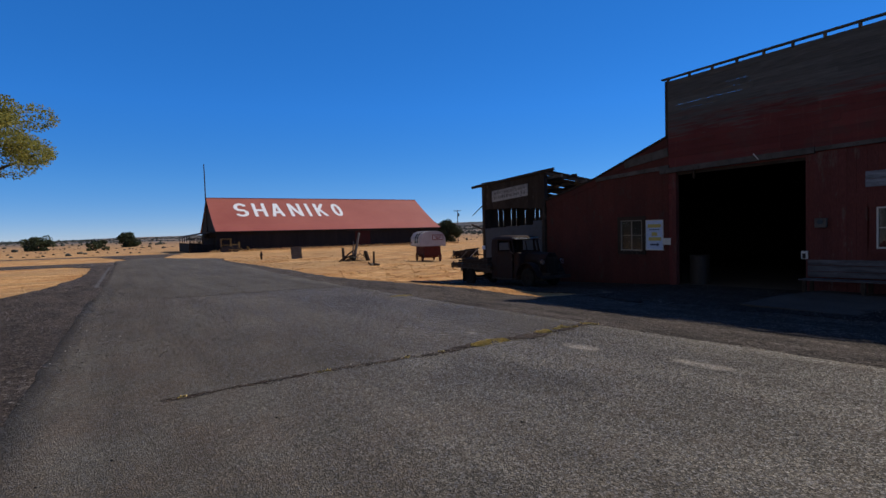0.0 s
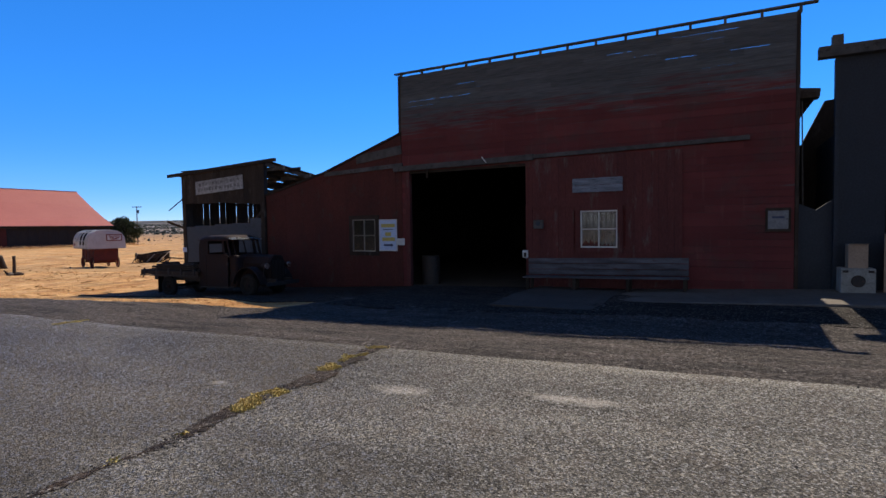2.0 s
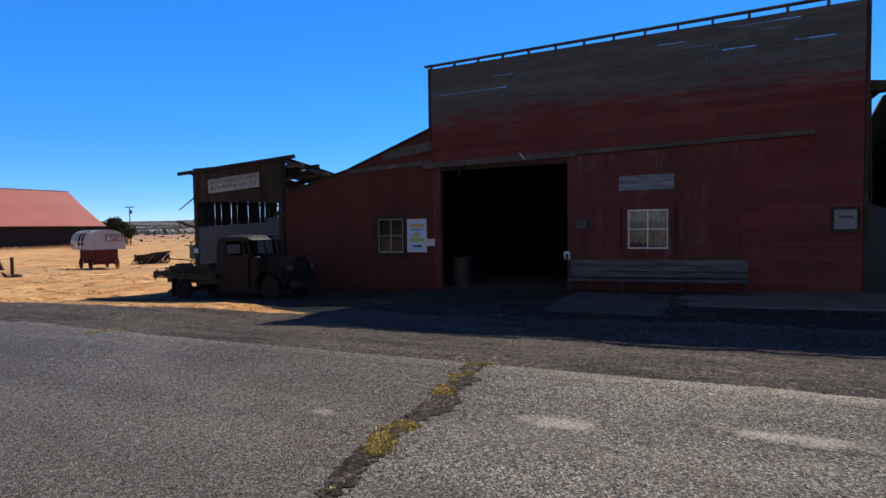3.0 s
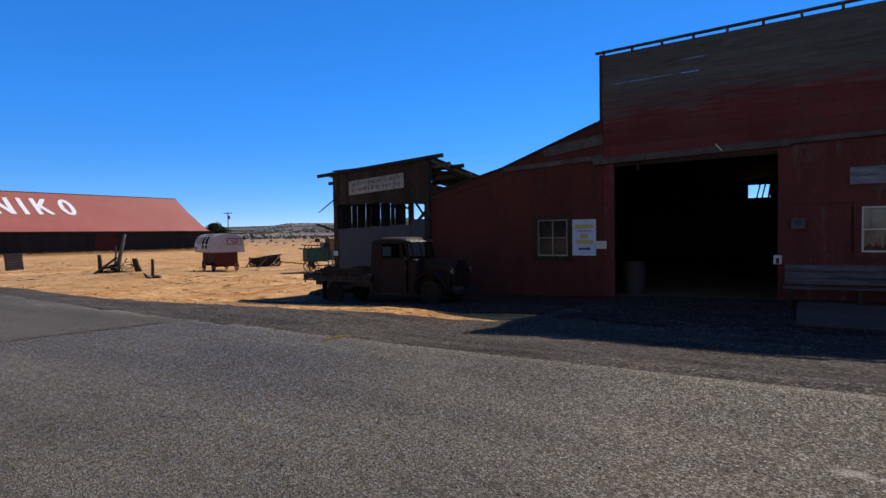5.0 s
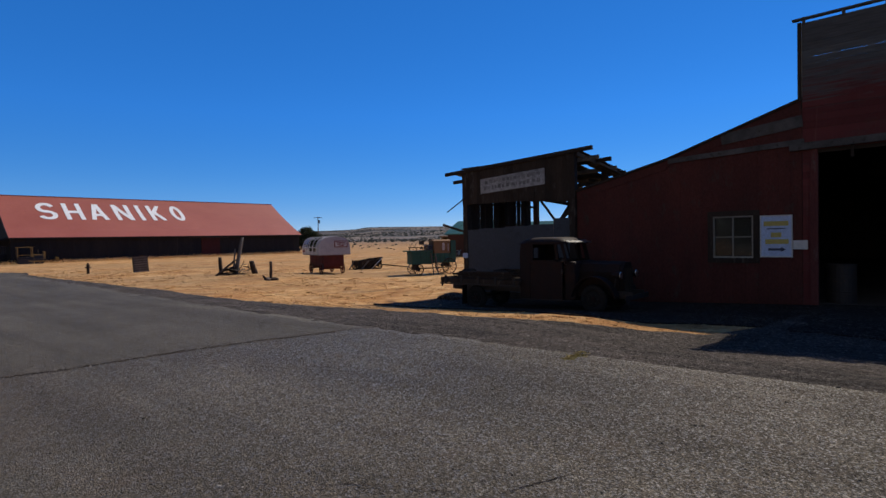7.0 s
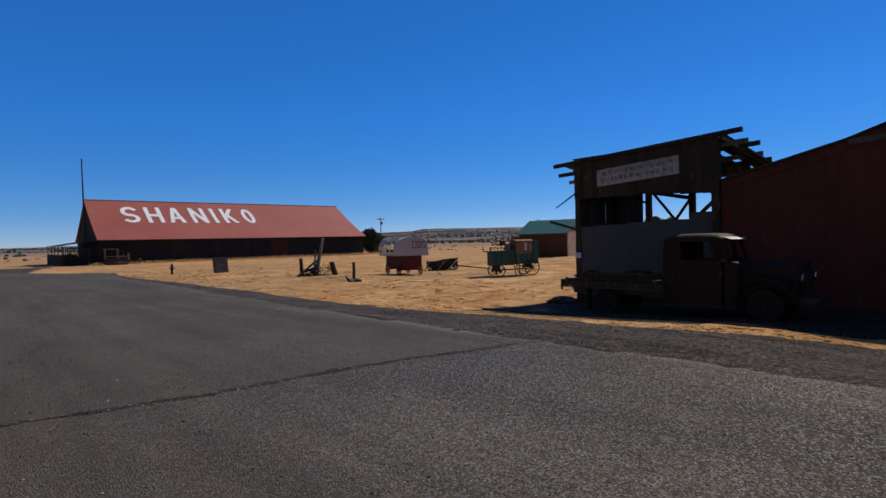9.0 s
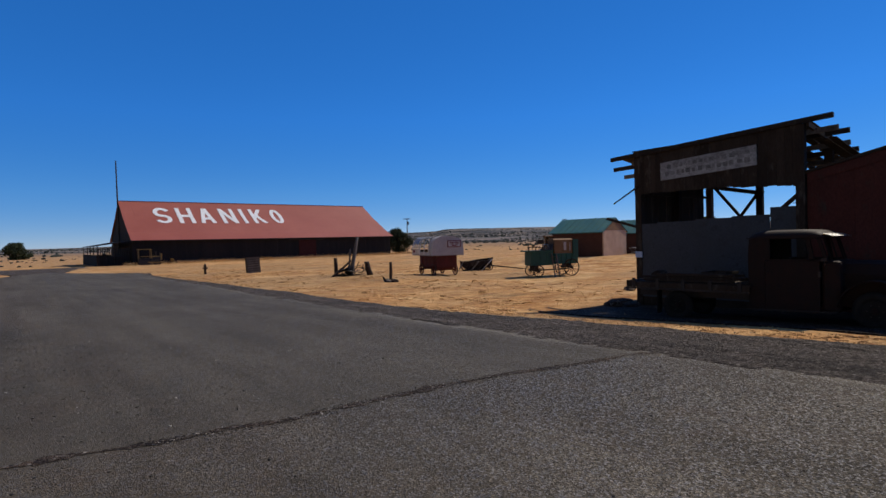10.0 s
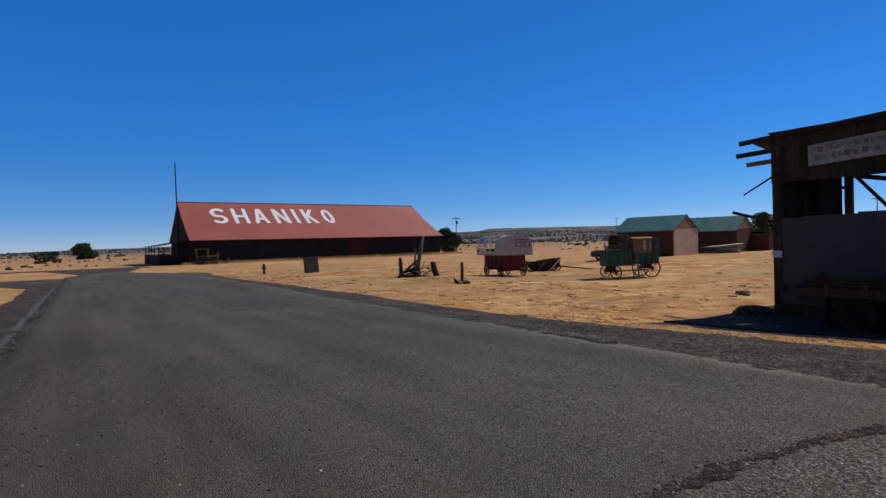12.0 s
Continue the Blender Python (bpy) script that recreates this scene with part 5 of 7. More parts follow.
def roof_letter(ch, x0, x1):
    bm = bmesh.new()
    for k, run in enumerate(letter_strokes(ch, x1 - x0, LETTER_HIGH - LETTER_LOW)):
        dense = []
        for a, b in zip(run, run[1:]):
            dense += [Vector(a).lerp(Vector(b), i / 4) for i in range(4)]
        dense.append(Vector(run[-1]))
        loop = (dense[0] - dense[-1]).length < 1e-4
        last = None
        for i, p in enumerate(dense):
            before = dense[i - 1] if i else dense[-2] if loop else p
            after = dense[i + 1] if i + 1 < len(dense) else dense[1] if loop else p
            d = (after - before).normalized()
            side = Vector((-d.y, d.x)) * STROKE / 2
            ring = []
            for q, lift in ((p - side, 0.03), (p + side, 0.03), (p + side, 0.075 + 0.004 * k), (p - side, 0.075 + 0.004 * k)):
                v = LETTER_LOW + min(max(q.y, 0.0), LETTER_HIGH - LETTER_LOW)
                ring.append(bm.verts.new((x0 + q.x, v - 0.02, float(np.interp(v, [2.8, 9.2, 15.0], [6.75, 10.35, 14.05])) + lift)))
            if last:
                for j in range(4):
                    bm.faces.new((last[j], last[(j + 1) % 4], ring[(j + 1) % 4], ring[j]))
            else:
                bm.faces.new(ring)
            last = ring
        bm.faces.new(last[::-1])
    bmesh.ops.recalc_face_normals(bm, faces=bm.faces)
    part("roof_letter", bm, LETTER, front_slope, "large white roof letter " + ch)


for ch, x0, x1 in (("S", 5.75, 9.15), ("H", 10.5, 13.85), ("A", 14.95, 18.35), ("N", 20.0, 23.4), ("I", 24.85, 25.75), ("K", 27.3, 30.4), ("O", 32.25, 35.05)):
    roof_letter(ch, x0, x1)

# ---- old truck ----
truck = thing("old_truck", Matrix(), "rusty dark red 1930s flatbed truck parked in shade", "truck")
TX0, TX1 = 15.62, 17.35
TC = (TX0 + TX1) / 2


def arch(bm, x0, x1, yc, zc, r, thick, a0, a1, n=14, stretch=1.0):
    """A curved mudguard from angle a0 to a1 round a wheel's axle."""
    rows = []
    for i in range(n + 1):
        a = radians(a0 + (a1 - a0) * i / n)
        c, s = math.cos(a), math.sin(a)
        rows.append([bm.verts.new(p) for p in ((x0, yc + r * c * stretch, zc + r * s), (x1, yc + r * c * stretch, zc + r * s), (x1, yc + (r - thick) * c * stretch, zc + (r - thick) * s), (x0, yc + (r - thick) * c * stretch, zc + (r - thick) * s))])
    for p, q in zip(rows, rows[1:]):
        for j in range(4):
            bm.faces.new((p[j], q[j], q[(j + 1) % 4], p[(j + 1) % 4]))
    bm.faces.new(rows[0])
    bm.faces.new(rows[-1][::-1])
    bmesh.ops.recalc_face_normals(bm, faces=bm.faces)
    return bm


def truck_wheel(x, y, z, out):
    w = part("wheel", torus(bmesh.new(), (x, y, z), (1, 0, 0), 0.34, 0.105, 26, 10), RUBBER, truck)
    # Rim coloured tyre-black to paint in the deep shade round the wheels.
    part("rim", rodded((x - 0.05, y, z), (x + 0.05, y, z), 0.25, 0.25, 20), RUBBER, w)
    part("hub_cap", rodded((x - 0.02, y, z), (x + out * 0.10, y, z), 0.10, 0.07, 14), RUST, w)
    for i in range(6):
        a = i * math.pi / 3
        part("wheel_bolt", rodded((x, y + 0.15 * math.cos(a), z + 0.15 * math.sin(a)), (x + out * 0.065, y + 0.15 * math.cos(a), z + 0.15 * math.sin(a)), 0.015, 0.015, 6), IRON, w)


for y, z in ((18.70, -0.55), (23.35, -0.76)):
    truck_wheel(TX0 + 0.14, y, z, -1)
    truck_wheel(TX1 - 0.14, y, z, 1)
for x in (TC - 0.4, TC + 0.4):
    part("chassis_rail", beamed((x, 17.6, -0.38), (x, 24.75, -0.46), 0.08, 0.16), IRON, truck)
for y, z in ((18.70, -0.55), (23.35, -0.76)):
    part("axle", rodded((TX0 + 0.1, y, z), (TX1 - 0.1, y, z), 0.06, 0.06, 8), IRON, truck)
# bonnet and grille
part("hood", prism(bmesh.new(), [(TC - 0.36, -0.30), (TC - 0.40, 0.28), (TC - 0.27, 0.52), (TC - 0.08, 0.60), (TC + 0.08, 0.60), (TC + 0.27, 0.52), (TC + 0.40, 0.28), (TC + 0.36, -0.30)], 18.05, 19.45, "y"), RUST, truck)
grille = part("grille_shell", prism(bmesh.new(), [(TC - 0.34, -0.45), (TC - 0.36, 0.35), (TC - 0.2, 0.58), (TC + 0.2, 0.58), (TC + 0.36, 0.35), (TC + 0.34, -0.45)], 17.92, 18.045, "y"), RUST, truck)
for i in range(9):
    x = TC - 0.28 + i * 0.07
    part("grille_bar", boxed(x - 0.008, x + 0.008, 17.89, 17.915, -0.35, 0.40), IRON, grille)
for i in range(7):
    part("louvre", beamed((TC - 0.405, 18.1 + i * 0.13, -0.05), (TC - 0.405, 18.06 + i * 0.13, 0.22), 0.015, 0.03), RUST, truck)
for sx in (-1, 1):
    c = TC + sx * 0.58
    lamp = part("headlight", rodded((c, 17.90, 0.20), (c, 18.16, 0.20), 0.125, 0.05, 18), RUST, truck)
    part("lens", rodded((c, 17.875, 0.20), (c, 17.898, 0.20), 0.11, 0.115, 18), CHROME, lamp)
    part("lamp_stalk", rodded((c, 18.1, -0.2), (c, 18.05, 0.12), 0.02, 0.02, 6), IRON, lamp)
    x0, x1 = (TX0, TX0 + 0.36) if sx < 0 else (TX1 - 0.36, TX1)
    part("front_fender", arch(bmesh.new(), x0, x1, 18.70, -0.62, 0.78, 0.03, 170, 8, 16, 0.95), RUST, truck)
    part("fender_skirt", arch(bmesh.new(), *((TX0 + 0.33, TX0 + 0.36) if sx < 0 else (TX1 - 0.36, TX1 - 0.33)), 18.70, -0.62, 0.76, 0.26, 165, 10, 14, 0.95), RUST, truck)
    part("running_board", beamed(((x0 + x1) / 2, 19.42, -0.64), ((x0 + x1) / 2, 21.35, -0.70), 0.28, 0.035), IRON, truck)
part("bumper", boxed(TX0 + 0.02, TX1 - 0.02, 17.62, 17.67, -0.55, -0.40, bevel=0.015), IRON, truck)
for sx in (-0.45, 0.45):
    part("bumper_iron", boxed(TC + sx - 0.03, TC + sx + 0.03, 17.67, 18.0, -0.52, -0.44), IRON, truck)
# cab
CX0, CX1 = TX0 + 0.08, TX1 - 0.08
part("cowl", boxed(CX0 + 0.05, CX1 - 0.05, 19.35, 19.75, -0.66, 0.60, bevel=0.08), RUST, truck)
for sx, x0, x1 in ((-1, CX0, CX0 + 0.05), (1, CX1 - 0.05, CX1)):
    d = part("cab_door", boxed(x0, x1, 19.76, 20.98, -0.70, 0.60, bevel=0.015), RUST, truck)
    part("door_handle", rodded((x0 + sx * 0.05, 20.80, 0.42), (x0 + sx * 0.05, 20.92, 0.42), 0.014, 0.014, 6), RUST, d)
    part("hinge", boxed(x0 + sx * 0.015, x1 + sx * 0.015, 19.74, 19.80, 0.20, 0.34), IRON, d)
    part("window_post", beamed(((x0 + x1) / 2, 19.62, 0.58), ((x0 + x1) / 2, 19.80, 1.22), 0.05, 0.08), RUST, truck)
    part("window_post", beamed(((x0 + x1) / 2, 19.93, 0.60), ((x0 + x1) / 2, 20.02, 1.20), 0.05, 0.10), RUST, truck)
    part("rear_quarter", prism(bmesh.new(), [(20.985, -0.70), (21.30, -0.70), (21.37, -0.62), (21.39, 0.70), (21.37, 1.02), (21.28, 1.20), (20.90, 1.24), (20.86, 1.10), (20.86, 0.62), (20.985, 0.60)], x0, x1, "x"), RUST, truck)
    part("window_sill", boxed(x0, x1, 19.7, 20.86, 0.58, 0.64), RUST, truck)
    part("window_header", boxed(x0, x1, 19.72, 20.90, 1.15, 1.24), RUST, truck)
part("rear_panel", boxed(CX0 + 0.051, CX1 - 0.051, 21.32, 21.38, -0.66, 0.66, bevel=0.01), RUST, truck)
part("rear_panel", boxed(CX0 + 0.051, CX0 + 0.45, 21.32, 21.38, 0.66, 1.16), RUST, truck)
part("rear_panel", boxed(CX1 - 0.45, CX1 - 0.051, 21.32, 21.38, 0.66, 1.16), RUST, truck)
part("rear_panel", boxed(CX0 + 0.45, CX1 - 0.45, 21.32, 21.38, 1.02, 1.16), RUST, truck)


def domed_roof(x0, x1, y0, y1, z, rise):
    """A pressed-steel cab roof, crowned and rounded down at all four edges."""
    bm = bmesh.new()
    n = 16
    top, low = [], []
    for i in range(n + 1):
        u = 2 * i / n - 1
        a, b = [], []
        for j in range(n + 1):
            v = 2 * j / n - 1
            h = ((1 - abs(u) ** 5) * (1 - abs(v) ** 4)) ** 0.55
            p = ((x0 + x1) / 2 + u * (x1 - x0) / 2, (y0 + y1) / 2 + v * (y1 - y0) / 2)
            a.append(bm.verts.new((*p, z + rise * h)))
            b.append(bm.verts.new((*p, z + max(rise * h - 0.03, -0.02))))
        top.append(a)
        low.append(b)
    for i in range(n):
        for j in range(n):
            bm.faces.new((top[i][j], top[i + 1][j], top[i + 1][j + 1], top[i][j + 1])).smooth = True
            bm.faces.new((low[i][j], low[i][j + 1], low[i + 1][j + 1], low[i + 1][j]))
    for k in range(n):
        for a, b, c, d in ((top[0][k], top[0][k + 1], low[0][k + 1], low[0][k]), (top[n][k + 1], top[n][k], low[n][k], low[n][k + 1]), (top[k + 1][0], top[k][0], low[k][0], low[k + 1][0]), (top[k][n], top[k + 1][n], low[k + 1][n], low[k][n])):
            bm.faces.new((a, b, c, d))
    return bm


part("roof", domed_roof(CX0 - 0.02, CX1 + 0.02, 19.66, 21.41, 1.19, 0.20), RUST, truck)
visor = part("sun_visor", beamed((TC, 19.48, 1.20), (TC, 19.72, 1.27), CX1 - CX0 - 0.1, 0.02), CHROME, truck, "bare metal windscreen visor")
for x in (CX0 + 0.25, CX1 - 0.25, TC):
    part("windscreen_bar", beamed((x, 19.58, 0.58), (x, 19.76, 1.24), 0.04, 0.03), RUST, truck)
part("seat", boxed(CX0 + 0.1, CX1 - 0.1, 20.5, 21.05, -0.2, 0.05, bevel=0.05), RUBBER, truck)
part("seat_back", boxed(CX0 + 0.1, CX1 - 0.1, 21.05, 21.22, 0.0, 0.55, bevel=0.05), RUBBER, truck)
sw = part("steering_wheel", torus(bmesh.new(), (TC - 0.38, 20.15, 0.55), (0, 0.8, 0.6), 0.20, 0.015, 20, 6), IRON, truck)
part("column", rodded((TC - 0.38, 20.15, 0.55), (TC - 0.38, 19.7, 0.2), 0.018, 0.018, 6), IRON, sw)
part("mirror", boxed(TX0 - 0.12, TX0 - 0.10, 19.56, 19.68, 0.60, 0.68, bevel=0.006), IRON, truck)
part("mirror_arm", rodded((TX0 - 0.11, 19.62, 0.66), (CX0 + 0.02, 19.66, 0.50), 0.01, 0.01, 6), CHROME, truck)
# flat bed
bed = part("bed_frame", boxed(TX0 + 0.25, TX1 - 0.25, 21.35, 24.75, -0.30, -0.16), IRON, truck)
for i in range(8):
    x = TX0 - 0.02 + i * 0.222
    part("bed_plank", beamed((x + 0.1, 21.30, -0.08), (x + 0.1, 24.72 + 0.03 * (i % 3), -0.11), 0.205, 0.05), DARKWOOD, bed)
part("bed_edge", beamed((TX0 - 0.04, 21.32, -0.16), (TX0 - 0.04, 24.80, -0.18), 0.05, 0.14), DARKWOOD, truck)
part("bed_edge", beamed((TX1 + 0.04, 21.32, -0.16), (TX1 + 0.04, 24.80, -0.18), 0.05, 0.14), DARKWOOD, truck)
part("tail_beam", boxed(TX0 - 0.08, TX1 + 0.08, 24.74, 24.92, -0.26, -0.06), DARKWOOD, truck)
part("tow_hook", beamed((TX0 + 0.1, 24.95, -0.12), (TX0 + 0.05, 24.98, -0.42), 0.05, 0.05), IRON, truck)
part("mudflap", boxed(TX0 + 0.04, TX0 + 0.30, 23.95, 23.97, -1.05, -0.35), RUBBER, truck)
for i in range(5):
    part("stake", boxed(TX0 - 0.09, TX0 - 0.066, 21.5 + i * 0.78, 21.6 + i * 0.78, -0.26, 0.02), IRON, truck)
part("bed_lip", beamed((TX0 - 0.08, 21.3, -0.27), (TX0 - 0.08, 24.95, -0.29), 0.03, 0.05), IRON, truck)
lumber = thing("lumber_stack", Matrix(), "dark weathered planks stacked along the truck bed", "lumber")
stack = random.Random(17)
for i in range(14):
    a, b = 21.4 + stack.random() * 0.7, 23.7 + stack.random() * 0.9
    xx = 15.72 + (i % 5) * 0.075 + stack.random() * 0.03
    zz = -0.03 + (i // 5) * 0.085
    part("plank", beamed((xx, a, zz + 0.02), (xx + stack.uniform(-0.02, 0.02), b, zz), 0.07, 0.07, stack.uniform(-0.1, 0.1)), DARKWOOD, lumber)
load = thing("canvas_roll", Matrix(), "dark rolled tarpaulin lying on the truck bed", "roll")
part("roll", rodded((16.1, 24.2, 0.08), (17.0, 24.5, 0.06), 0.15, 0.14, 14), DARKWOOD, load)
part("strap", torus(bmesh.new(), (16.4, 24.3, 0.075), (0.95, 0.3, 0), 0.15, 0.012, 16, 5), IRON, load)
box_load = thing("wooden_crate", Matrix(), "dark wooden crate resting on the truck bed", "crate")
for i in range(3):
    part("side_slat", boxed(16.05, 16.85, 22.1, 22.13, -0.05 + i * 0.10, 0.03 + i * 0.10), DARKWOOD, box_load)
    part("side_slat", boxed(16.05, 16.85, 22.75, 22.78, -0.05 + i * 0.10, 0.03 + i * 0.10), DARKWOOD, box_load)
    part("end_slat", boxed(16.02, 16.05, 22.1, 22.78, -0.05 + i * 0.10, 0.03 + i * 0.10), DARKWOOD, box_load)
    part("end_slat", boxed(16.85, 16.88, 22.1, 22.78, -0.05 + i * 0.10, 0.03 + i * 0.10), DARKWOOD, box_load)


# ---- sheep wagon ----
def bow(n=14):
    pts = []
    for i in range(n + 1):
        a = math.pi * i / n
        c, s = math.cos(a), math.sin(a)
        pts.append((1.28 * (abs(c) ** 0.62) * (1 if c > 0 else -1), 1.72 + 1.52 * (s ** 0.62)))
    return pts


sheep = thing("sheep_wagon", pose(29.2, 51.6, ground_z(29.2, 51.6) - 0.02, 0, 0, -16), "white bow-topped sheep wagon on a dark red wheeled box", "wagon")
sheep.scale = (1.12, 1.12, 1.02)
body = part("wagon_box", boxed(-0.82, 0.82, -1.75, 1.75, 0.66, 1.66, bevel=0.02), WAGONRED, sheep)
for y in (-1.2, -0.4, 0.4, 1.2):
    part("box_stave", boxed(-0.86, -0.82, y - 0.04, y + 0.04, 0.66, 1.64), WAGONRED, body)
part("side_shelf", boxed(-1.30, 1.30, -2.0, 2.1, 1.66, 1.74), CANVAS, sheep)
prof = bow()
bm = bmesh.new()
rows = [[bm.verts.new((x * k, y, 1.72 + (z - 1.72) * k)) for x, z in prof] for k, y in ((1.0, -2.0), (1.005, -1.7), (1.0, -1.35), (0.985, -1.35), (0.985, -2.0))]
for p, q in zip(rows, rows[1:]):
    for i in range(len(p) - 1):
        bm.faces.new((p[i], p[i + 1], q[i + 1], q[i])).smooth = True
part("canvas_top", bm, CANVAS, sheep)
part("end_wall", prism(bmesh.new(), prof, -2.02, -1.98, "y"), CANVAS, sheep)
bm = bmesh.new()
rows = [[bm.verts.new((x * k, y, 1.72 + (z - 1.72) * k)) for x, z in prof[:4]] for k, y in ((1.0, -1.35), (1.0, 2.1), (0.985, 2.1), (0.985, -1.35))]
for p, q in zip(rows, rows[1:]):
    for i in range(len(p) - 1):
        bm.faces.new((p[i], p[i + 1], q[i + 1], q[i]))
part("far_canvas", bm, CANVAS, sheep)
for y in (-1.3, -0.42, 0.46, 0.90, 1.34, 1.70, 2.06):
    bm = bmesh.new()
    for (xa, za), (xb, zb) in zip(prof, prof[1:]):
        beam(bm, (xa * 1.012, y, za + 0.01), (xb * 1.012, y, zb + 0.01), 0.075, 0.05)
    part("bow", bm, WHITEPAINT, sheep)
for k in (8, 10, 13):
    xa, za = prof[k]
    part("long_rail", beamed((xa * 1.02, -1.4, za + 0.015), (xa * 1.02, 2.1, za + 0.015), 0.09, 0.05), WHITEPAINT, sheep)
for y0, y1 in ((0.94, 1.30), (1.38, 1.66), (1.74, 2.02)):
    for k in (9, 10, 11):
        (xa, za), (xb, zb) = prof[k], prof[k + 1]
        part("blue_panel", beamed((xa * 0.99, (y0 + y1) / 2, za), (xb * 0.99, (y0 + y1) / 2, zb), y1 - y0, 0.02), SKY_PANE, sheep)
part("side_wall", boxed(-1.30, -1.26, -1.4, 2.1, 1.72, 1.98), CANVAS, sheep)
part("side_wall", boxed(-1.30, -1.26, 0.9, 2.1, 1.98, 2.22), CANVAS, sheep)
part("side_window", boxed(-1.315, -1.30, 1.5, 1.95, 1.90, 2.12), REDINK, sheep)
part("white_card", boxed(-1.325, -1.30, 0.45, 0.85, 1.88, 2.24), WHITEPAINT, sheep)
part("stove_box", boxed(-0.9, -0.3, -0.9, -0.2, 1.74, 2.2), IRON, sheep)
part("bunk", boxed(-1.1, 1.1, 0.9, 2.0, 1.74, 2.15), DARKWOOD, sheep)
sg = part("sign_board", boxed(-0.05, 1.02, -2.075, -2.045, 2.32, 2.88), REDINK, sheep, "white sign with dark red border")
part("sign_face", boxed(0.02, 0.95, -2.085, -2.076, 2.39, 2.81), SIGNWHITE, sg)
for i, (a, b) in enumerate(((0.10, 0.85), (0.16, 0.48), (0.56, 0.84), (0.30, 0.70))):
    z0 = (2.68, 2.55, 2.55, 2.44)[i]
    part("lettering_bar", boxed(a, b, -2.093, -2.086, z0, z0 + 0.07), REDINK, sg)
for y in (-1.25, 1.25):
    part("axle", rodded((-0.85, y, 0.48), (0.85, y, 0.48), 0.05, 0.05, 8), WAGONRED, sheep)
    part("bolster", boxed(-0.7, 0.7, y - 0.08, y + 0.08, 0.48, 0.66), WAGONRED, sheep)
    for x in (-0.88, 0.88):
        spoke_wheel(sheep, x, y, 0.48, WAGONRED, "x", 12)
part("reach_pole", rodded((0, -1.3, 0.45), (0, 1.3, 0.45), 0.05, 0.05, 8), WAGONRED, sheep)

# ---- green wagon ----
gw = thing("green_wagon", pose(34.7, 43.6, ground_z(34.7, 43.6) - 0.02, 0, 0, -24), "dark green covered farm wagon with yellow-brown board cover", "wagon")
fb = part("front_box", boxed(-2.1, -0.15, -0.62, 0.62, 0.92, 2.02, bevel=0.015), WAGONGREEN, gw)
part("top_rail", boxed(-2.45, -0.10, -0.70, 0.70, 2.03, 2.12), WAGONGREEN, fb)
for x in (-1.9, -1.3, -0.7):
    part("stave", boxed(x - 0.04, x + 0.04, -0.66, -0.62, 0.92, 2.0), WAGONGREEN, fb)
rb = part("rear_box", boxed(-0.05, 2.05, -0.62, 0.62, 1.0, 1.84, bevel=0.015), WAGONGREEN, gw)
for x in (0.1, 0.55, 1.0, 1.45):
    part("stave", boxed(x - 0.03, x + 0.03, -0.66, -0.62, 1.0, 1.84), GREYBEAM if x == 0.1 else WAGONGREEN, rb)
cover = part("board_cover", boxed(0.0, 1.55, -0.60, -0.55, 1.84, 2.92), TANWOOD, gw, "tan board cover")
part("board_cover", boxed(0.0, 1.55, 0.55, 0.60, 1.84, 2.92), TANWOOD, gw, "tan board cover")
part("cover_end", boxed(-0.03, 0.02, -0.58, 0.58, 1.84, 2.92), TANWOOD, gw)
part("cover_roof", prism(bmesh.new(), [(-0.62, 2.92), (-0.3, 3.04), (0.3, 3.04), (0.62, 2.92)], -0.05, 1.6, "x"), TANWOOD, gw)
part("white_emblem", boxed(0.78, 1.0, -0.615, -0.602, 2.1, 2.75), CANVAS, cover)
part("pale_strip", boxed(1.30, 1.38, -0.615, -0.602, 2.0, 2.7), CANVAS, cover)
gd = part("end_door", boxed(1.60, 1.66, -0.65, 0.62, 1.5, 2.95), WAGONGREEN, gw)
part("door_panel", boxed(1.58, 2.05, -0.68, -0.65, 1.5, 2.95), WAGONGREEN, gd)
tool = part("tool_chest", boxed(-0.55, -0.12, -0.55, 0.55, 2.13, 2.52, bevel=0.02), CARBLUE, gw, "dark blue tool chest")
part("lid", boxed(-0.58, -0.10, -0.58, 0.58, 2.525, 2.58, bevel=0.01), CARBLUE, tool)
for x in (-2.3, -1.7, -1.1):
    part("rail_post", boxed(x - 0.03, x + 0.03, -0.67, -0.61, 2.12, 2.38), DARKWOOD, gw)
part("side_rail", beamed((-2.4, -0.64, 2.40), (-0.9, -0.64, 2.36), 0.05, 0.07), DARKWOOD, gw)
bench2 = part("seat", boxed(-1.0, -0.60, -0.55, 0.55, 2.62, 2.68), DARKWOOD, gw)
part("seat_back", boxed(-0.98, -0.92, -0.55, 0.55, 2.68, 2.95), DARKWOOD, bench2)
for y in (-0.5, 0.5):
    part("seat_iron", rodded((-0.9, y, 2.1), (-0.75, y, 2.64), 0.02, 0.02, 6), IRON, bench2)
    bm = bmesh.new()
    hoop = [(-1.95 + 0.115 * i, 2.1 + 1.15 * math.sin(math.pi * i / 20) ** 0.7) for i in range(19)]
    for (xa, za), (xb, zb) in zip(hoop, hoop[1:]):
        rod(bm, (xa, y, za), (xb, y, zb), 0.016, 0.016, 5)
    part("bow_iron", bm, IRON, gw)
ladder = thing("step_ladder", pose(34.7, 43.6, ground_z(34.7, 43.6) - 0.02, 0, 0, -24), "grey wooden ladder leaning on the green wagon", "ladder")
for x in (-0.30, 0.12):
    part("ladder_rail", beamed((x, -1.15, 0.0), (x - 0.06, -0.70, 1.85), 0.06, 0.08), BARNWOOD, ladder)
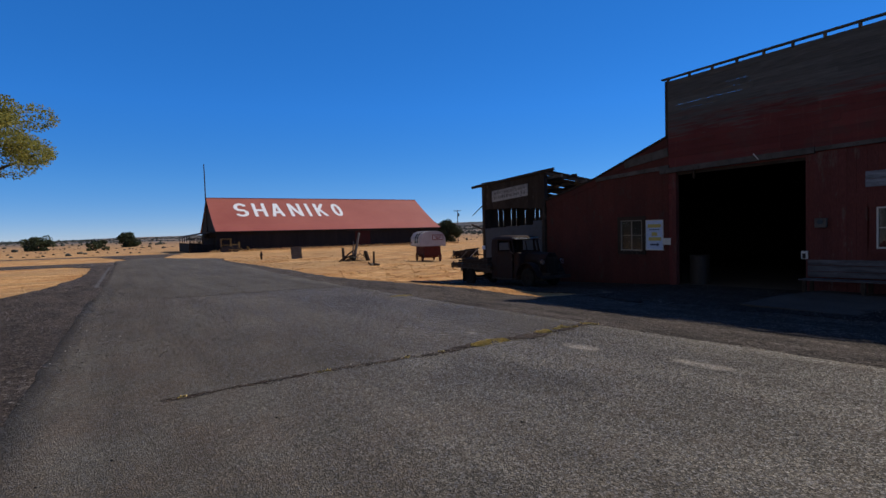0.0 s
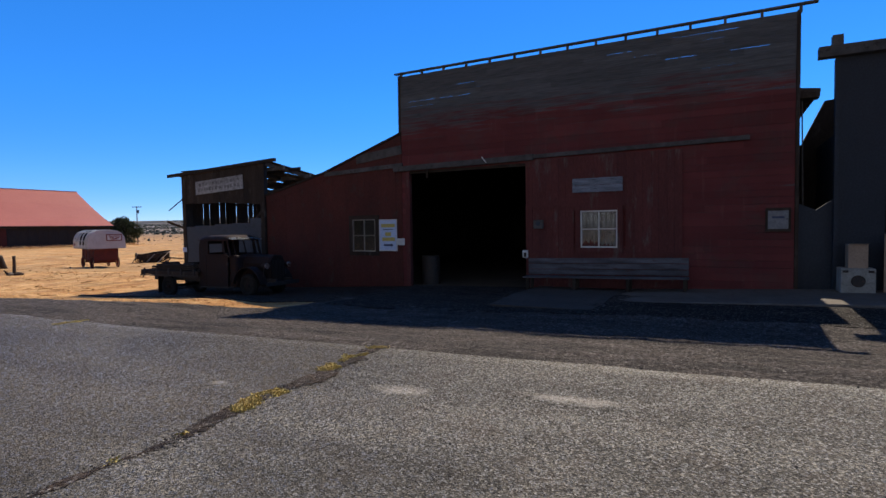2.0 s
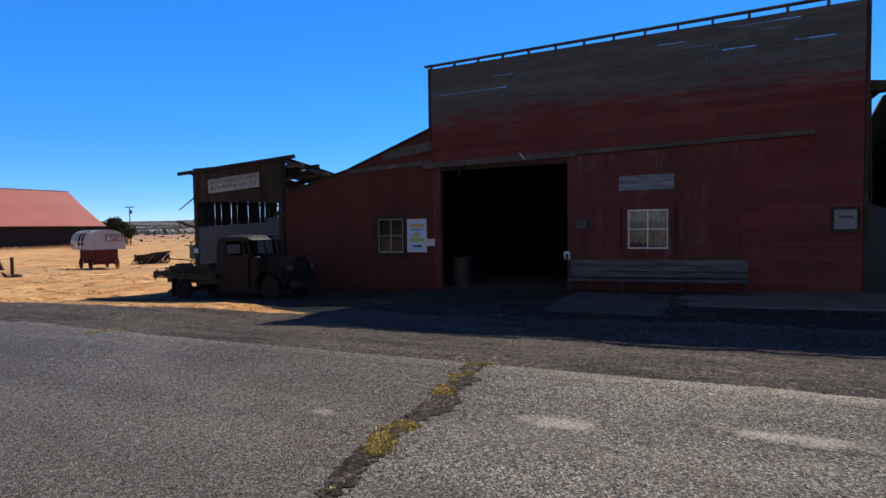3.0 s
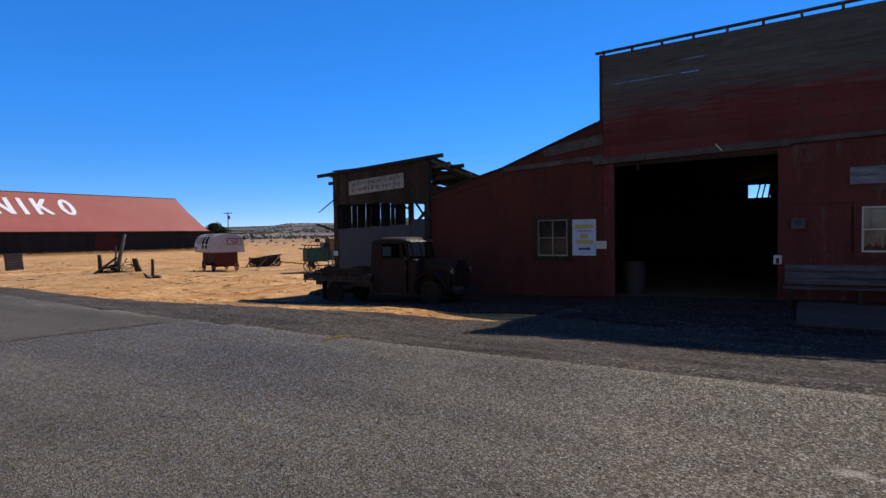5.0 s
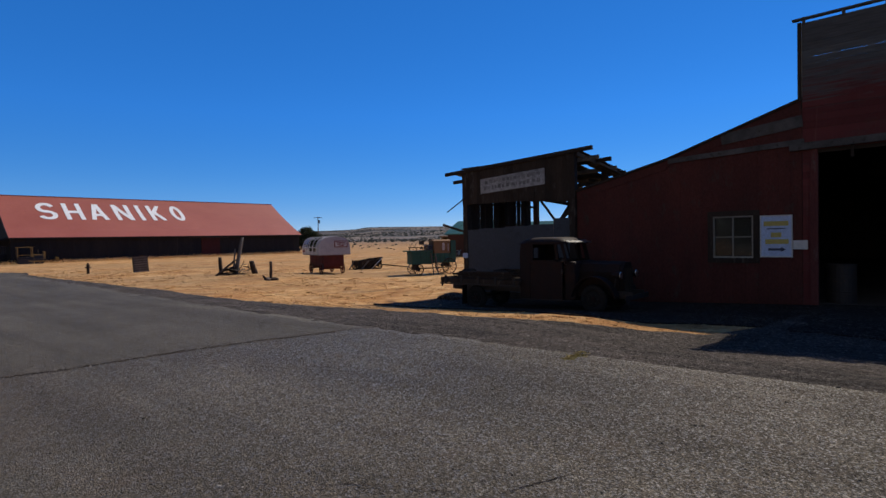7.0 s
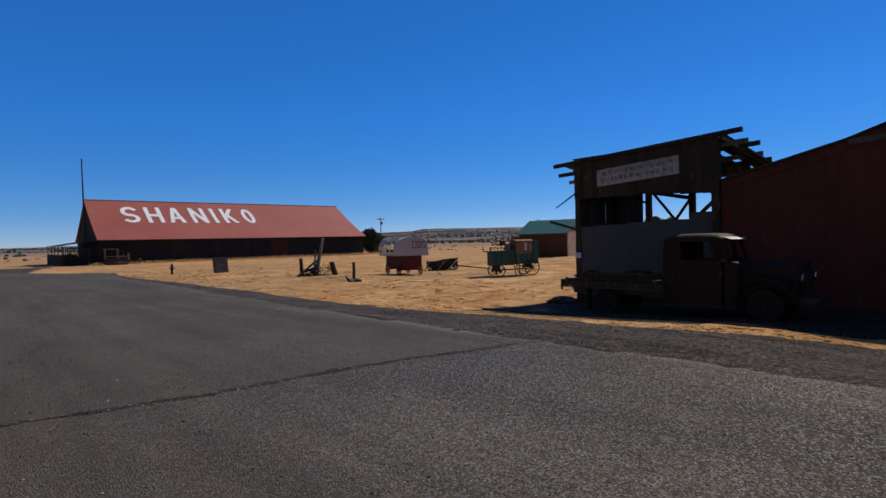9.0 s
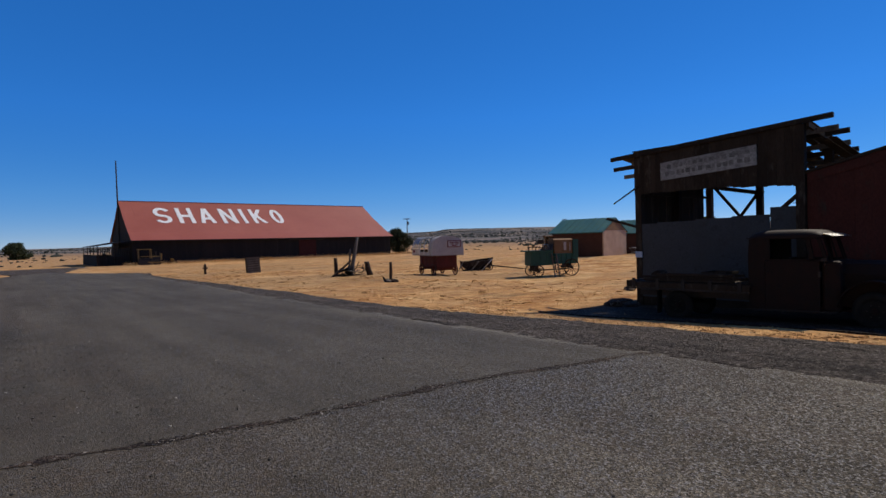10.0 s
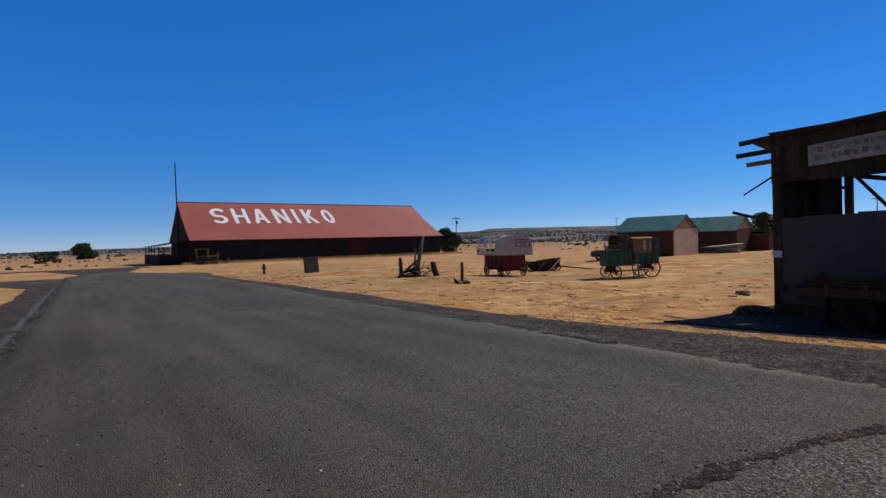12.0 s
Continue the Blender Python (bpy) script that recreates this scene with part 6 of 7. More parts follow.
for i in range(5):
    k = 0.14 + i * 0.18
    part("rung", beamed((-0.32 - 0.05 * k, -1.15 + 0.45 * k, 1.85 * k), (0.10 - 0.05 * k, -1.15 + 0.45 * k, 1.85 * k), 0.06, 0.04), BARNWOOD, ladder)
for x, r in ((-1.55, 0.48), (1.35, 0.70)):
    part("axle", rodded((x, -0.75, r), (x, 0.75, r), 0.05, 0.05, 8), IRON, gw)
    part("bolster", boxed(x - 0.1, x + 0.1, -0.6, 0.6, r, 1.0), DARKWOOD, gw)
    for y in (-0.78, 0.78):
        spoke_wheel(gw, x, y, r, DARKWOOD, "y", 12)
part("reach_pole", rodded((-1.6, 0, 0.5), (1.4, 0, 0.55), 0.05, 0.05, 8), DARKWOOD, gw)
part("step_plate", boxed(0.2, 0.75, -0.95, -0.66, 0.85, 0.90), GREYBEAM, gw)

# ---- low freight wagon with a tongue ----
lw = thing("low_wagon", pose(35.6, 53.6, ground_z(35.6, 53.6) - 0.02, 0, 0, -38), "low weathered dark freight wagon with its tongue down", "wagon")
lw.scale = (1.2, 1.15, 1.08)
for y in (-0.6, 0.6):
    part("side_board", beamed((-1.3, y, 0.62), (1.2, y, 0.68), 0.05, 0.40), DARKWOOD, lw)
for i in range(6):
    part("floor_board", boxed(-1.25, 1.2, -0.58 + i * 0.195, -0.40 + i * 0.195, 0.55, 0.60), BARNWOOD, lw)
part("front_board", boxed(-1.3, -1.25, -0.6, 0.6, 0.35, 0.92), DARKWOOD, lw)
for i in range(5):
    part("old_timber", beamed((-1.1 + 0.25 * i, -0.45 + 0.2 * (i % 4), 0.66 + 0.07 * i), (0.9 + 0.1 * i, -0.3 + 0.15 * (i % 3), 0.72 + 0.09 * i), 0.16, 0.14), BARNWOOD if i % 2 else DARKWOOD, lw)
part("hanging_chain_box", boxed(-0.8, 0.6, -0.5, 0.5, 0.06, 0.55), DARKWOOD, lw)
part("end_board", boxed(1.15, 1.21, -0.6, 0.6, 0.35, 0.9), DARKWOOD, lw)
for i in range(4):
    part("scrap_board", beamed((-1.5 + 0.5 * i, -0.75, 0.05), (-1.1 + 0.62 * i, -0.64, 0.85 + 0.08 * (i % 2)), 0.14, 0.05, 0.3 * i), DARKWOOD if i % 2 else BARNWOOD, lw)
part("loose_plank", beamed((0.3, -0.85, 0.02), (1.25, -0.72, 1.05), 0.16, 0.04), SIGNWHITE, lw, "pale plank leaning on the wagon")
part("tongue", rodded((1.2, 0, 0.42), (4.0, -0.2, 0.05), 0.06, 0.04, 8), DARKWOOD, lw)
for x in (-0.95, 0.9):
    for y in (-0.68, 0.68):
        spoke_wheel(lw, x, y, 0.36, DARKWOOD, "y", 10)

# ---- stump with props, post, crate, standpipe ----
sx, sy = 20.0, 50.2
sz = ground_z(sx, sy)


def leaning_trunk(bm, p, q, r0, r1, n=7, seed=1.0):
    p, q = Vector(p), Vector(q)
    rings = []
    for i in range(n + 1):
        t = i / n
        c = p + (q - p) * t + Vector((0.03 * wave(t, seed, 3), 0.03 * wave(seed, t, 3), 0))
        r = r0 + (r1 - r0) * t
        rings.append([bm.verts.new(c + Vector((math.cos(a), math.sin(a), 0.15 * math.cos(a * 2) * (i == n))) * r * (1 + 0.18 * wave(math.cos(a) + t, math.sin(a), 2, seed))) for a in (2 * math.pi * j / 9 for j in range(9))])
    for a, b in zip(rings, rings[1:]):
        for j in range(9):
            bm.faces.new((a[j], a[(j + 1) % 9], b[(j + 1) % 9], b[j])).smooth = True
    bm.faces.new(rings[-1])
    bm.faces.new(rings[0][::-1])
    return bm


snag = thing("old_timber_post", pose(sx, sy, sz - 0.05), "tall split grey timber post with leaning props", "post")
part("trunk", leaning_trunk(bmesh.new(), (-0.15, 0, 0), (0.50, 0, 2.85), 0.19, 0.10), BARNWOOD, snag)
part("splinter", leaning_trunk(bmesh.new(), (-0.25, 0.1, 0), (-0.08, 0.1, 2.0), 0.10, 0.05, 5, 3.0), BARNWOOD, snag)
part("prop", beamed((-1.75, -0.2, 0.05), (-0.2, -0.2, 1.15), 0.12, 0.12), DARKWOOD, snag)
part("prop", beamed((-0.95, 0.3, 0.35), (-0.1, 0.2, 0.62), 0.12, 0.16), DARKWOOD, snag)
sleeper = thing("short_log_post", pose(sx - 0.92, sy + 0.7, ground_z(sx - 0.92, sy + 0.7) - 0.05), "short weathered log post standing in dry grass", "post")
part("log", leaning_trunk(bmesh.new(), (0, 0, 0), (-0.08, 0, 1.35), 0.15, 0.12, 4, 5.0), DARKWOOD, sleeper)
part("wire_ring", torus(bmesh.new(), (-0.05, 0, 0.9), (0, 0, 1), 0.15, 0.015, 14, 5), IRON, sleeper)
slab = thing("leaning_log", pose(sx + 1.05, sy - 0.6, ground_z(sx + 1.05, sy - 0.6) - 0.05), "short thick leaning log end, weathered dark", "log")
part("log", leaning_trunk(bmesh.new(), (0.1, 0, 0), (-0.18, 0, 1.05), 0.22, 0.19, 4, 8.0), DARKWOOD, slab)
part("iron_band", torus(bmesh.new(), (-0.1, 0, 0.75), (-0.25, 0, 1), 0.215, 0.018, 14, 5), IRON, slab)
r3 = random.Random(11)
for i in range(22):
    lx, ly = sx - 0.75 + r3.random() * 1.75, sy - 0.35 + r3.random() * 0.8
    lg = thing("fallen_log", pose(lx, ly, ground_z(lx, ly) + 0.04 + 0.17 * (i % 4) * (0.55 + 0.45 * (lx > sx)), 0, r3.uniform(-18, 20), r3.uniform(-60, 50)), "dark weathered log in a heap on dry grass", "log", "logs heaped round the timber post")
    ln = r3.uniform(0.45, 1.0)
    part("log", leaning_trunk(bmesh.new(), (-ln / 2, 0, 0.1), (ln / 2, 0.001, 0.1), r3.uniform(0.13, 0.21), 0.14, 5, i + 0.5), BARNWOOD if i % 2 else DARKWOOD, lg)
    part("broken_branch", rodded((ln * 0.2, 0, 0.12), (ln * 0.42, 0.12, 0.42), 0.03, 0.015, 6), DARKWOOD, lg)

fp = thing("fence_post", pose(19.4, 44.2, ground_z(19.4, 44.2) - 0.05), "dark wooden fence post with stones round its foot", "post")
part("post", leaning_trunk(bmesh.new(), (0, 0, 0), (0.0, 0, 1.30), 0.105, 0.095, 4, 2.0), DARKWOOD, fp)
for i in range(7):
    a = i * 0.95
    bm = bmesh.new()
    bmesh.ops.create_icosphere(bm, subdivisions=1, radius=0.13 + 0.06 * (i % 3), matrix=Matrix.Translation((0.34 * math.cos(a) + 0.05, 0.3 * math.sin(a), 0.08)) @ Matrix.Diagonal((1.3, 1, 0.7, 1)))
    part("foot_stone", bm, DARKWOOD if i % 2 else STONE, fp)
lr = thing("loose_root", pose(19.0, 44.35, ground_z(19.0, 44.35) - 0.03), "short dark tree root lying on dry grass", "root")
part("root", leaning_trunk(bmesh.new(), (0.2, 0, 0.0), (-0.1, 0.05, 0.36), 0.13, 0.05, 4, 6.0), DARKWOOD, lr)
part("root_fork", leaning_trunk(bmesh.new(), (0.1, 0, 0.08), (0.75, -0.05, 0.12), 0.08, 0.04, 4, 7.0), DARKWOOD, lr)

crate = thing("slatted_crate", pose(19.8, 70.1, ground_z(19.8, 70.1) - 0.03, 0, -4, -12), "tall dark slatted wooden crate in the dry grass", "crate")
crate.scale = (0.78, 0.9, 1.0)
for x in (-0.75, 0.75):
    for y in (-0.5, 0.5):
        part("corner_post", boxed(x - 0.06, x + 0.06, y - 0.06, y + 0.06, 0, 1.66), DARKWOOD, crate)
for i in range(7):
    z0 = 0.08 + i * 0.23
    part("slat", boxed(-0.82, 0.82, -0.60, -0.565, z0, z0 + 0.15), BARNWOOD, crate)
    part("slat", boxed(-0.82, 0.82, 0.565, 0.60, z0, z0 + 0.15), DARKWOOD, crate)
    part("end_slat", boxed(-0.845, -0.815, -0.55, 0.55, z0, z0 + 0.15), DARKWOOD, crate)
    part("end_slat", boxed(0.815, 0.845, -0.55, 0.55, z0, z0 + 0.15), DARKWOOD, crate)
part("inner_panel", boxed(-0.7, 0.7, -0.3, 0.3, 0.05, 1.5), DARKINT, crate)

hyd = thing("fire_hydrant", pose(15.9, 73.0, ground_z(15.9, 73.0) - 0.03), "rusty brown standpipe hydrant in the dry grass", "hydrant")
part("barrel", rodded((0, 0, 0), (0, 0, 0.85), 0.13, 0.12, 12), RUST, hyd)
part("bonnet", rodded((0, 0, 0.85), (0, 0, 1.12), 0.18, 0.05, 12), RUST, hyd)
part("nozzle", rodded((-0.24, 0, 0.66), (0.24, 0, 0.66), 0.07, 0.07, 10), RUST, hyd)

def mound(x, y, r, h, name, label, mat, seed):
    bm = bmesh.new()
    bmesh.ops.create_icosphere(bm, subdivisions=3, radius=1.0)
    for v in bm.verts:
        k = 1 + 0.28 * wave(v.co.x + seed, v.co.y, 1.6, seed) + 0.14 * wave(v.co.x, v.co.y + v.co.z, 5.0, seed)
        v.co = Vector((v.co.x * r * k, v.co.y * r * 0.8 * k, v.co.z * h * k))
    ob = part(name, bm, mat)
    ob.matrix_world = pose(x, y, ground_z(x, y) + 0.1 * h, 0, 0, seed * 40)
    tagged(ob, label, "rock" if mat is STONE else "mound")


mound(18.7, 27.05, 0.85, 0.26, "earth_mound", "dark heap of earth against the shed post", SHADE_DIRT, 1.0)
mound(24.5, 30.3, 0.30, 0.16, "field_rock", "brown rock lying in the dry grass", STONE, 2.0)
mound(24.1, 30.0, 0.14, 0.10, "field_rock", "small brown rock lying in the dry grass", STONE, 3.0)
for i in range(8):
    mx, my = r3.uniform(14.5, 40), r3.uniform(24, 62)
    mound(mx, my, r3.uniform(0.06, 0.13), r3.uniform(0.04, 0.09), "field_rock", "small brown rock lying in the dry grass", STONE, 4.0 + i)

# ---- bulldozer by the barn ----
dz = thing("bulldozer", pose(22.3, 134.6, ground_z(22.3, 134.6), 0, 0, -3), "old yellow crawler bulldozer parked by the barn", "bulldozer")
for y in (-0.9, 0.9):
    tr = part("track", prism(bmesh.new(), [(-2.2, 0.35), (-1.9, 0.0), (1.5, 0.0), (1.85, 0.35), (1.5, 0.85), (-1.9, 0.85)], y - 0.25, y + 0.25, "y"), IRON, dz)
    for i in range(10):
        part("track_shoe", boxed(-1.9 + i * 0.36, -1.62 + i * 0.36, y - 0.27, y + 0.27, 0.85, 0.90), IRON, tr)
part("engine_hood", boxed(0.1, 1.9, -0.5, 0.5, 0.85, 1.75, bevel=0.05), YELLOW, dz)
part("engine_block", boxed(0.3, 1.7, -0.53, -0.50, 0.95, 1.55), IRON, dz)
part("deck", boxed(-2.1, 0.2, -0.8, 0.8, 0.75, 1.3, bevel=0.03), IRON, dz)
part("operator_seat", boxed(-1.6, -0.9, -0.4, 0.4, 1.3, 1.75, bevel=0.06), RUBBER, dz)
part("seat_back", boxed(-1.75, -1.58, -0.4, 0.4, 1.6, 2.3, bevel=0.05), RUBBER, dz)
cabp = part("cab_roof", boxed(-2.3, 0.25, -0.95, 0.95, 3.05, 3.15, bevel=0.03), YELLOW, dz)
for x in (-2.1, 0.05):
    for y in (-0.84, 0.84):
        part("cab_pillar", boxed(x - 0.07, x + 0.07, y - 0.06, y + 0.06, 1.3, 3.05), YELLOW, cabp)
part("cab_rail", boxed(-2.03, -0.02, -0.88, -0.80, 1.62, 1.72), YELLOW, cabp)
part("cab_screen", boxed(-2.14, -2.08, -0.78, 0.78, 1.3, 3.04), IRON, cabp)
part("radiator", boxed(1.9, 2.0, -0.5, 0.5, 0.8, 1.75), IRON, dz)
part("exhaust", rodded((1.0, 0, 1.75), (1.0, 0, 2.7), 0.06, 0.06, 8), IRON, dz)
part("lift_tower", boxed(1.75, 2.05, -0.55, 0.55, 0.9, 2.25), YELLOW, dz)
part("push_arm", beamed((-0.6, -1.2, 0.55), (2.5, -1.2, 0.45), 0.14, 0.22), YELLOW, dz)
part("blade", arch(bmesh.new(), -1.6, 1.6, 0, 0.75, 0.8, 0.08, 150, 215, 8), YELLOW, dz).matrix_basis = pose(3.2, 0, 0, 0, 0, 90)

# ---- utility poles ----
def utility_pole(x, y, top, turn, transformer):
    z0 = ground_z(x, y) - 0.3
    p = thing("utility_pole", pose(x, y, z0, 0, 0, turn), "brown wooden utility pole with a crossarm", "utility pole", "utility poles across the field")
    h = top - z0
    part("pole", rodded((0, 0, 0), (0, 0, h), 0.19, 0.12, 10), POLEWOOD, p)
    part("crossarm", boxed(-1.2, 1.2, -0.2, -0.08, h - 0.45, h - 0.28), POLEWOOD, p)
    for x1 in (-1.1, -0.5, 0.5, 1.1):
        part("insulator", rodded((x1, -0.14, h - 0.28), (x1, -0.14, h - 0.05), 0.06, 0.04, 8), IRON, p)
    if transformer:
        part("transformer", rodded((0.35, 0, h - 2.2), (0.35, 0, h - 1.2), 0.28, 0.28, 14), SHEET, p)
    return p


utility_pole(101.0, 157.0, 9.1, -35, True)
utility_pole(223.6, 189.4, 11.2, -50, False)
utility_pole(187.0, 73.0, 10.6, -70, False)


# ---- green-roofed sheds ----
def gable_shed(x, y, turn, w, ln, eave, ridge, end_mat, name_label):
    """Ridge along local y; the near gable stands at local y = 0, its middle at x = 0."""
    s = thing("gable_shed", pose(x, y, ground_z(x, y) - 0.15, 0, 0, turn), name_label, "shed")
    part("gable_wall", prism(bmesh.new(), [(-w / 2, 0), (w / 2, 0), (w / 2, eave), (-w / 2, eave)], 0, 0.15, "y"), end_mat, s)
    part("gable_top", prism(bmesh.new(), [(-w / 2, eave + 0.004), (w / 2, eave + 0.004), (0, ridge - 0.1)], -0.02, 0.15, "y"), TANWOOD, s, "tan plywood gable")
    part("gable_wall", prism(bmesh.new(), [(-w / 2, 0), (w / 2, 0), (w / 2, eave), (0, ridge - 0.1), (-w / 2, eave)], ln - 0.15, ln, "y"), BROWNWALL, s)
    for sx in (-1, 1):
        part("side_wall", boxed(*sorted((sx * w / 2, sx * (w / 2 - 0.15))), 0.16, ln - 0.16, 0, eave - 0.02), BROWNWALL, s)
        dxy = w / 2 + 0.4
        ze = eave - (ridge - eave) * 0.4 / (w / 2)
        r = part("roof", prism(bmesh.new(), [(0, ridge), (sx * dxy, ze), (sx * dxy, ze - 0.12), (0, ridge - 0.12)], -0.12, ln + 0.4, "y"), GREENROOF, s)
        for i in range(int(ln / 0.9)):
            yy = i * 0.9
            part("roof_rib", beamed((0, yy, ridge + 0.02), (sx * dxy, yy, ze + 0.02), 0.05, 0.04), GREENROOF, r)
    return s


# Only the gable facing the sun takes the lit tone; side walls stay dark.
s1 = gable_shed(62.4, 55.6, 8, 6.8, 7.4, 3.45, 5.15, SUNLIT_SIDING, "brown shed with a green metal roof and gable wall coloured as sunlit")
part("door", boxed(-3.44, -3.405, 3.0, 5.6, 0, 2.6), BROWNWALL, s1)
s2 = gable_shed(76.0, 55.2, 8, 6.4, 14.0, 3.3, 5.1, BROWNWALL, "dark brown shed with a green metal roof")
part("lean_roof", prism(bmesh.new(), [(2.2, 2.95), (5.4, 2.55), (5.4, 2.45), (2.2, 2.85)], -2.6, 6.0, "y"), GREENROOF, s2)
part("lean_wall", boxed(2.2, 5.1, -2.2, 5.5, 0, 2.4), BROWNWALL, s2)
cp = thing("carport", pose(63.2, 61.4, ground_z(63.2, 61.4) - 0.1, 0, 0, 8), "brown flat-roofed open carport", "carport")
part("roof", boxed(-3.2, 2.0, -0.6, 4.4, 2.85, 3.05), TANWOOD, cp)
for x, y in ((-3.0, -0.4), (1.8, -0.4), (-3.0, 4.2), (1.8, 4.2)):
    part("post", boxed(x - 0.08, x + 0.08, y - 0.08, y + 0.08, 0, 2.85), TANWOOD, cp)
part("back_wall", boxed(-3.0, 1.8, 4.2, 4.3, 0.2, 2.85), TANWOOD, cp)

heap = thing("lumber_heap", pose(68.2, 53.9, ground_z(68.2, 53.9) - 0.02, 0, 0, -30), "heap of pale scrap lumber and tarpaulin beside the shed", "lumber heap")
heap.scale = (1.8, 1.5, 1.25)
for i in range(14):
    ln = r3.uniform(1.6, 3.4)
    part("plank", beamed((-ln / 2 + r3.uniform(-0.6, 0.6), r3.uniform(-0.7, 0.7), 0.1 + 0.09 * (i % 8)), (ln / 2, r3.uniform(-0.7, 0.7), 0.12 + 0.09 * (i % 8)), 0.25, 0.06), (SIGNWHITE, BARNWOOD, DARKWOOD)[i % 3], heap)
part("tarpaulin", leaning_trunk(bmesh.new(), (-1.2, 0, 0.7), (1.2, 0, 0.95), 0.55, 0.35, 6, 4.0), CANVAS, heap)

# ---- parked pickup ----
pk = thing("pickup_truck", pose(52.6, 58.9, ground_z(52.6, 58.9), 0, 0, -60), "dark blue pickup truck parked near the sheds", "pickup")
part("body", prism(bmesh.new(), [(-2.5, 0.45), (-2.5, 0.95), (-2.35, 1.05), (-0.9, 1.10), (2.5, 1.08), (2.5, 0.45), (1.9, 0.40), (-2.2, 0.40)], -0.92, 0.92, "y"), CARBLUE, pk)
cab2 = part("cab", prism(bmesh.new(), [(-0.95, 1.10), (-0.35, 1.72), (0.75, 1.75), (0.95, 1.10)], -0.82, 0.82, "y"), CARBLUE, pk)
part("windscreen", prism(bmesh.new(), [(-0.98, 1.14), (-0.40, 1.70), (-0.44, 1.72), (-1.02, 1.15)], -0.72, 0.72, "y"), CHROME, cab2)
part("side_window", boxed(-0.35, 0.65, -0.835, -0.80, 1.18, 1.62), IRON, cab2)
part("side_window", boxed(-0.35, 0.65, 0.80, 0.835, 1.18, 1.62), IRON, cab2)
part("bumper", boxed(-2.62, -2.48, -0.9, 0.9, 0.45, 0.62, bevel=0.02), CHROME, pk)
for y in (-0.7, 0.7):
    part("headlight", boxed(-2.53, -2.49, y - 0.14, y + 0.14, 0.72, 0.88), CHROME, pk)
for x in (-1.6, 1.55):
    for y in (-0.86, 0.86):
        w = part("wheel", torus(bmesh.new(), (x, y, 0.36), (0, 1, 0), 0.26, 0.11, 20, 8), RUBBER, pk)
        part("rim", rodded((x, y - 0.06, 0.36), (x, y + 0.06, 0.36), 0.19, 0.19, 14), CHROME, w)


# ---- trees and scrub ----
def leaf_cloud(blobs, per, size, seed):
    """Many small leaf quads scattered through clumps given as (centre, radii)."""
    r = np.random.RandomState(seed)
    vs, fs = [], []
    for c, rad in blobs:
        d = r.normal(size=(per, 3))
        d /= np.linalg.norm(d, axis=1)[:, None]
        k = r.uniform(0.35, 1.0, per) ** 0.5
        pts = np.array(c) + d * np.array(rad) * k[:, None]
        a = r.normal(size=(per, 3))
        a /= np.linalg.norm(a, axis=1)[:, None]
        b = np.cross(a, r.normal(size=(per, 3)))
        b /= np.linalg.norm(b, axis=1)[:, None]
        s = size * r.uniform(0.5, 1.3, per)[:, None]
        n0 = len(vs)
        q = np.stack([pts - a * s, pts + b * s * 0.5, pts + a * s, pts - b * s * 0.5], 1).reshape(-1, 3)
        vs.extend(q.tolist())
        fs.extend([(n0 + 4 * i, n0 + 4 * i + 1, n0 + 4 * i + 2, n0 + 4 * i + 3) for i in range(per)])
    return vs, fs


def cloud_part(name, data, material, parent):
    me = bpy.data.meshes.new(name)
    me.from_pydata(data[0], [], data[1])
    me.materials.append(material)
    ob = new(name, me)
    ob.parent = parent
    return ob


def tree(x, y, h, spread, crown_from, leaf_mat, leaf, clumps, per, seed, label, category, clump=1.0):
    r = random.Random(seed)
    t = thing("tree" if category == "tree" else "shrub", pose(x, y, ground_z(x, y) + hill_z(x, y) - 0.1), label, category)
    bm = leaning_trunk(bmesh.new(), (0, 0, 0), (0.02 * h, 0, h * 0.8), 0.035 * h, 0.010 * h, 8, seed)
    tips = []
    for i in range(9):
        a = i * 2.4 + r.random()
        z0 = h * r.uniform(max(crown_from - 0.1, 0.06), 0.6)
        ln = spread * r.uniform(0.55, 0.95)
        tip = Vector((math.cos(a) * ln, math.sin(a) * ln, z0 + ln * r.uniform(0.15, 0.8)))
        rod(bm, (0.01 * h, 0, z0), tip, 0.012 * h, 0.004 * h, 6)
        tips.append(tip)
    part("trunk", bm, BARK, t)
    blobs = []
    for i in range(clumps):
        if i < len(tips):
            c = tips[i]
        else:
            a, k = r.uniform(0, 6.283), r.random() ** 0.5
            zz = r.uniform(crown_from, 0.97)
            env = math.sin(min(max((zz - crown_from) / (1.02 - crown_from), 0.03), 1) ** 0.7 * math.pi) ** 0.6
            c = Vector((math.cos(a) * k * spread * env, math.sin(a) * k * spread * env, zz * h))
        rr = spread * r.uniform(0.14, 0.30) * clump
        blobs.append((c, (rr * 1.2, rr * 1.2, rr * 0.8)))
    cloud_part("crown", leaf_cloud(blobs, per, leaf, seed), leaf_mat, t)
    return t


tree(-7.3, 30.0, 10.2, 4.9, 0.50, LEAF, 0.06, 78, 1000, 3, "leafy yellow-green tree beside the road", "tree", 0.62)
tree(95.5, 154.5, 7.4, 4.2, 0.04, JUNIPER, 0.16, 90, 260, 5, "dark green juniper tree beyond the barn", "tree")
tree(92.5, 158.0, 7.0, 3.0, 0.05, JUNIPER, 0.17, 36, 220, 6, "dark green juniper tree beyond the barn", "tree")
tree(3.2, 300.0, 6.6, 5.0, 0.03, JUNIPER, 0.3, 80, 140, 7, "round dark juniper in the dry field", "tree")
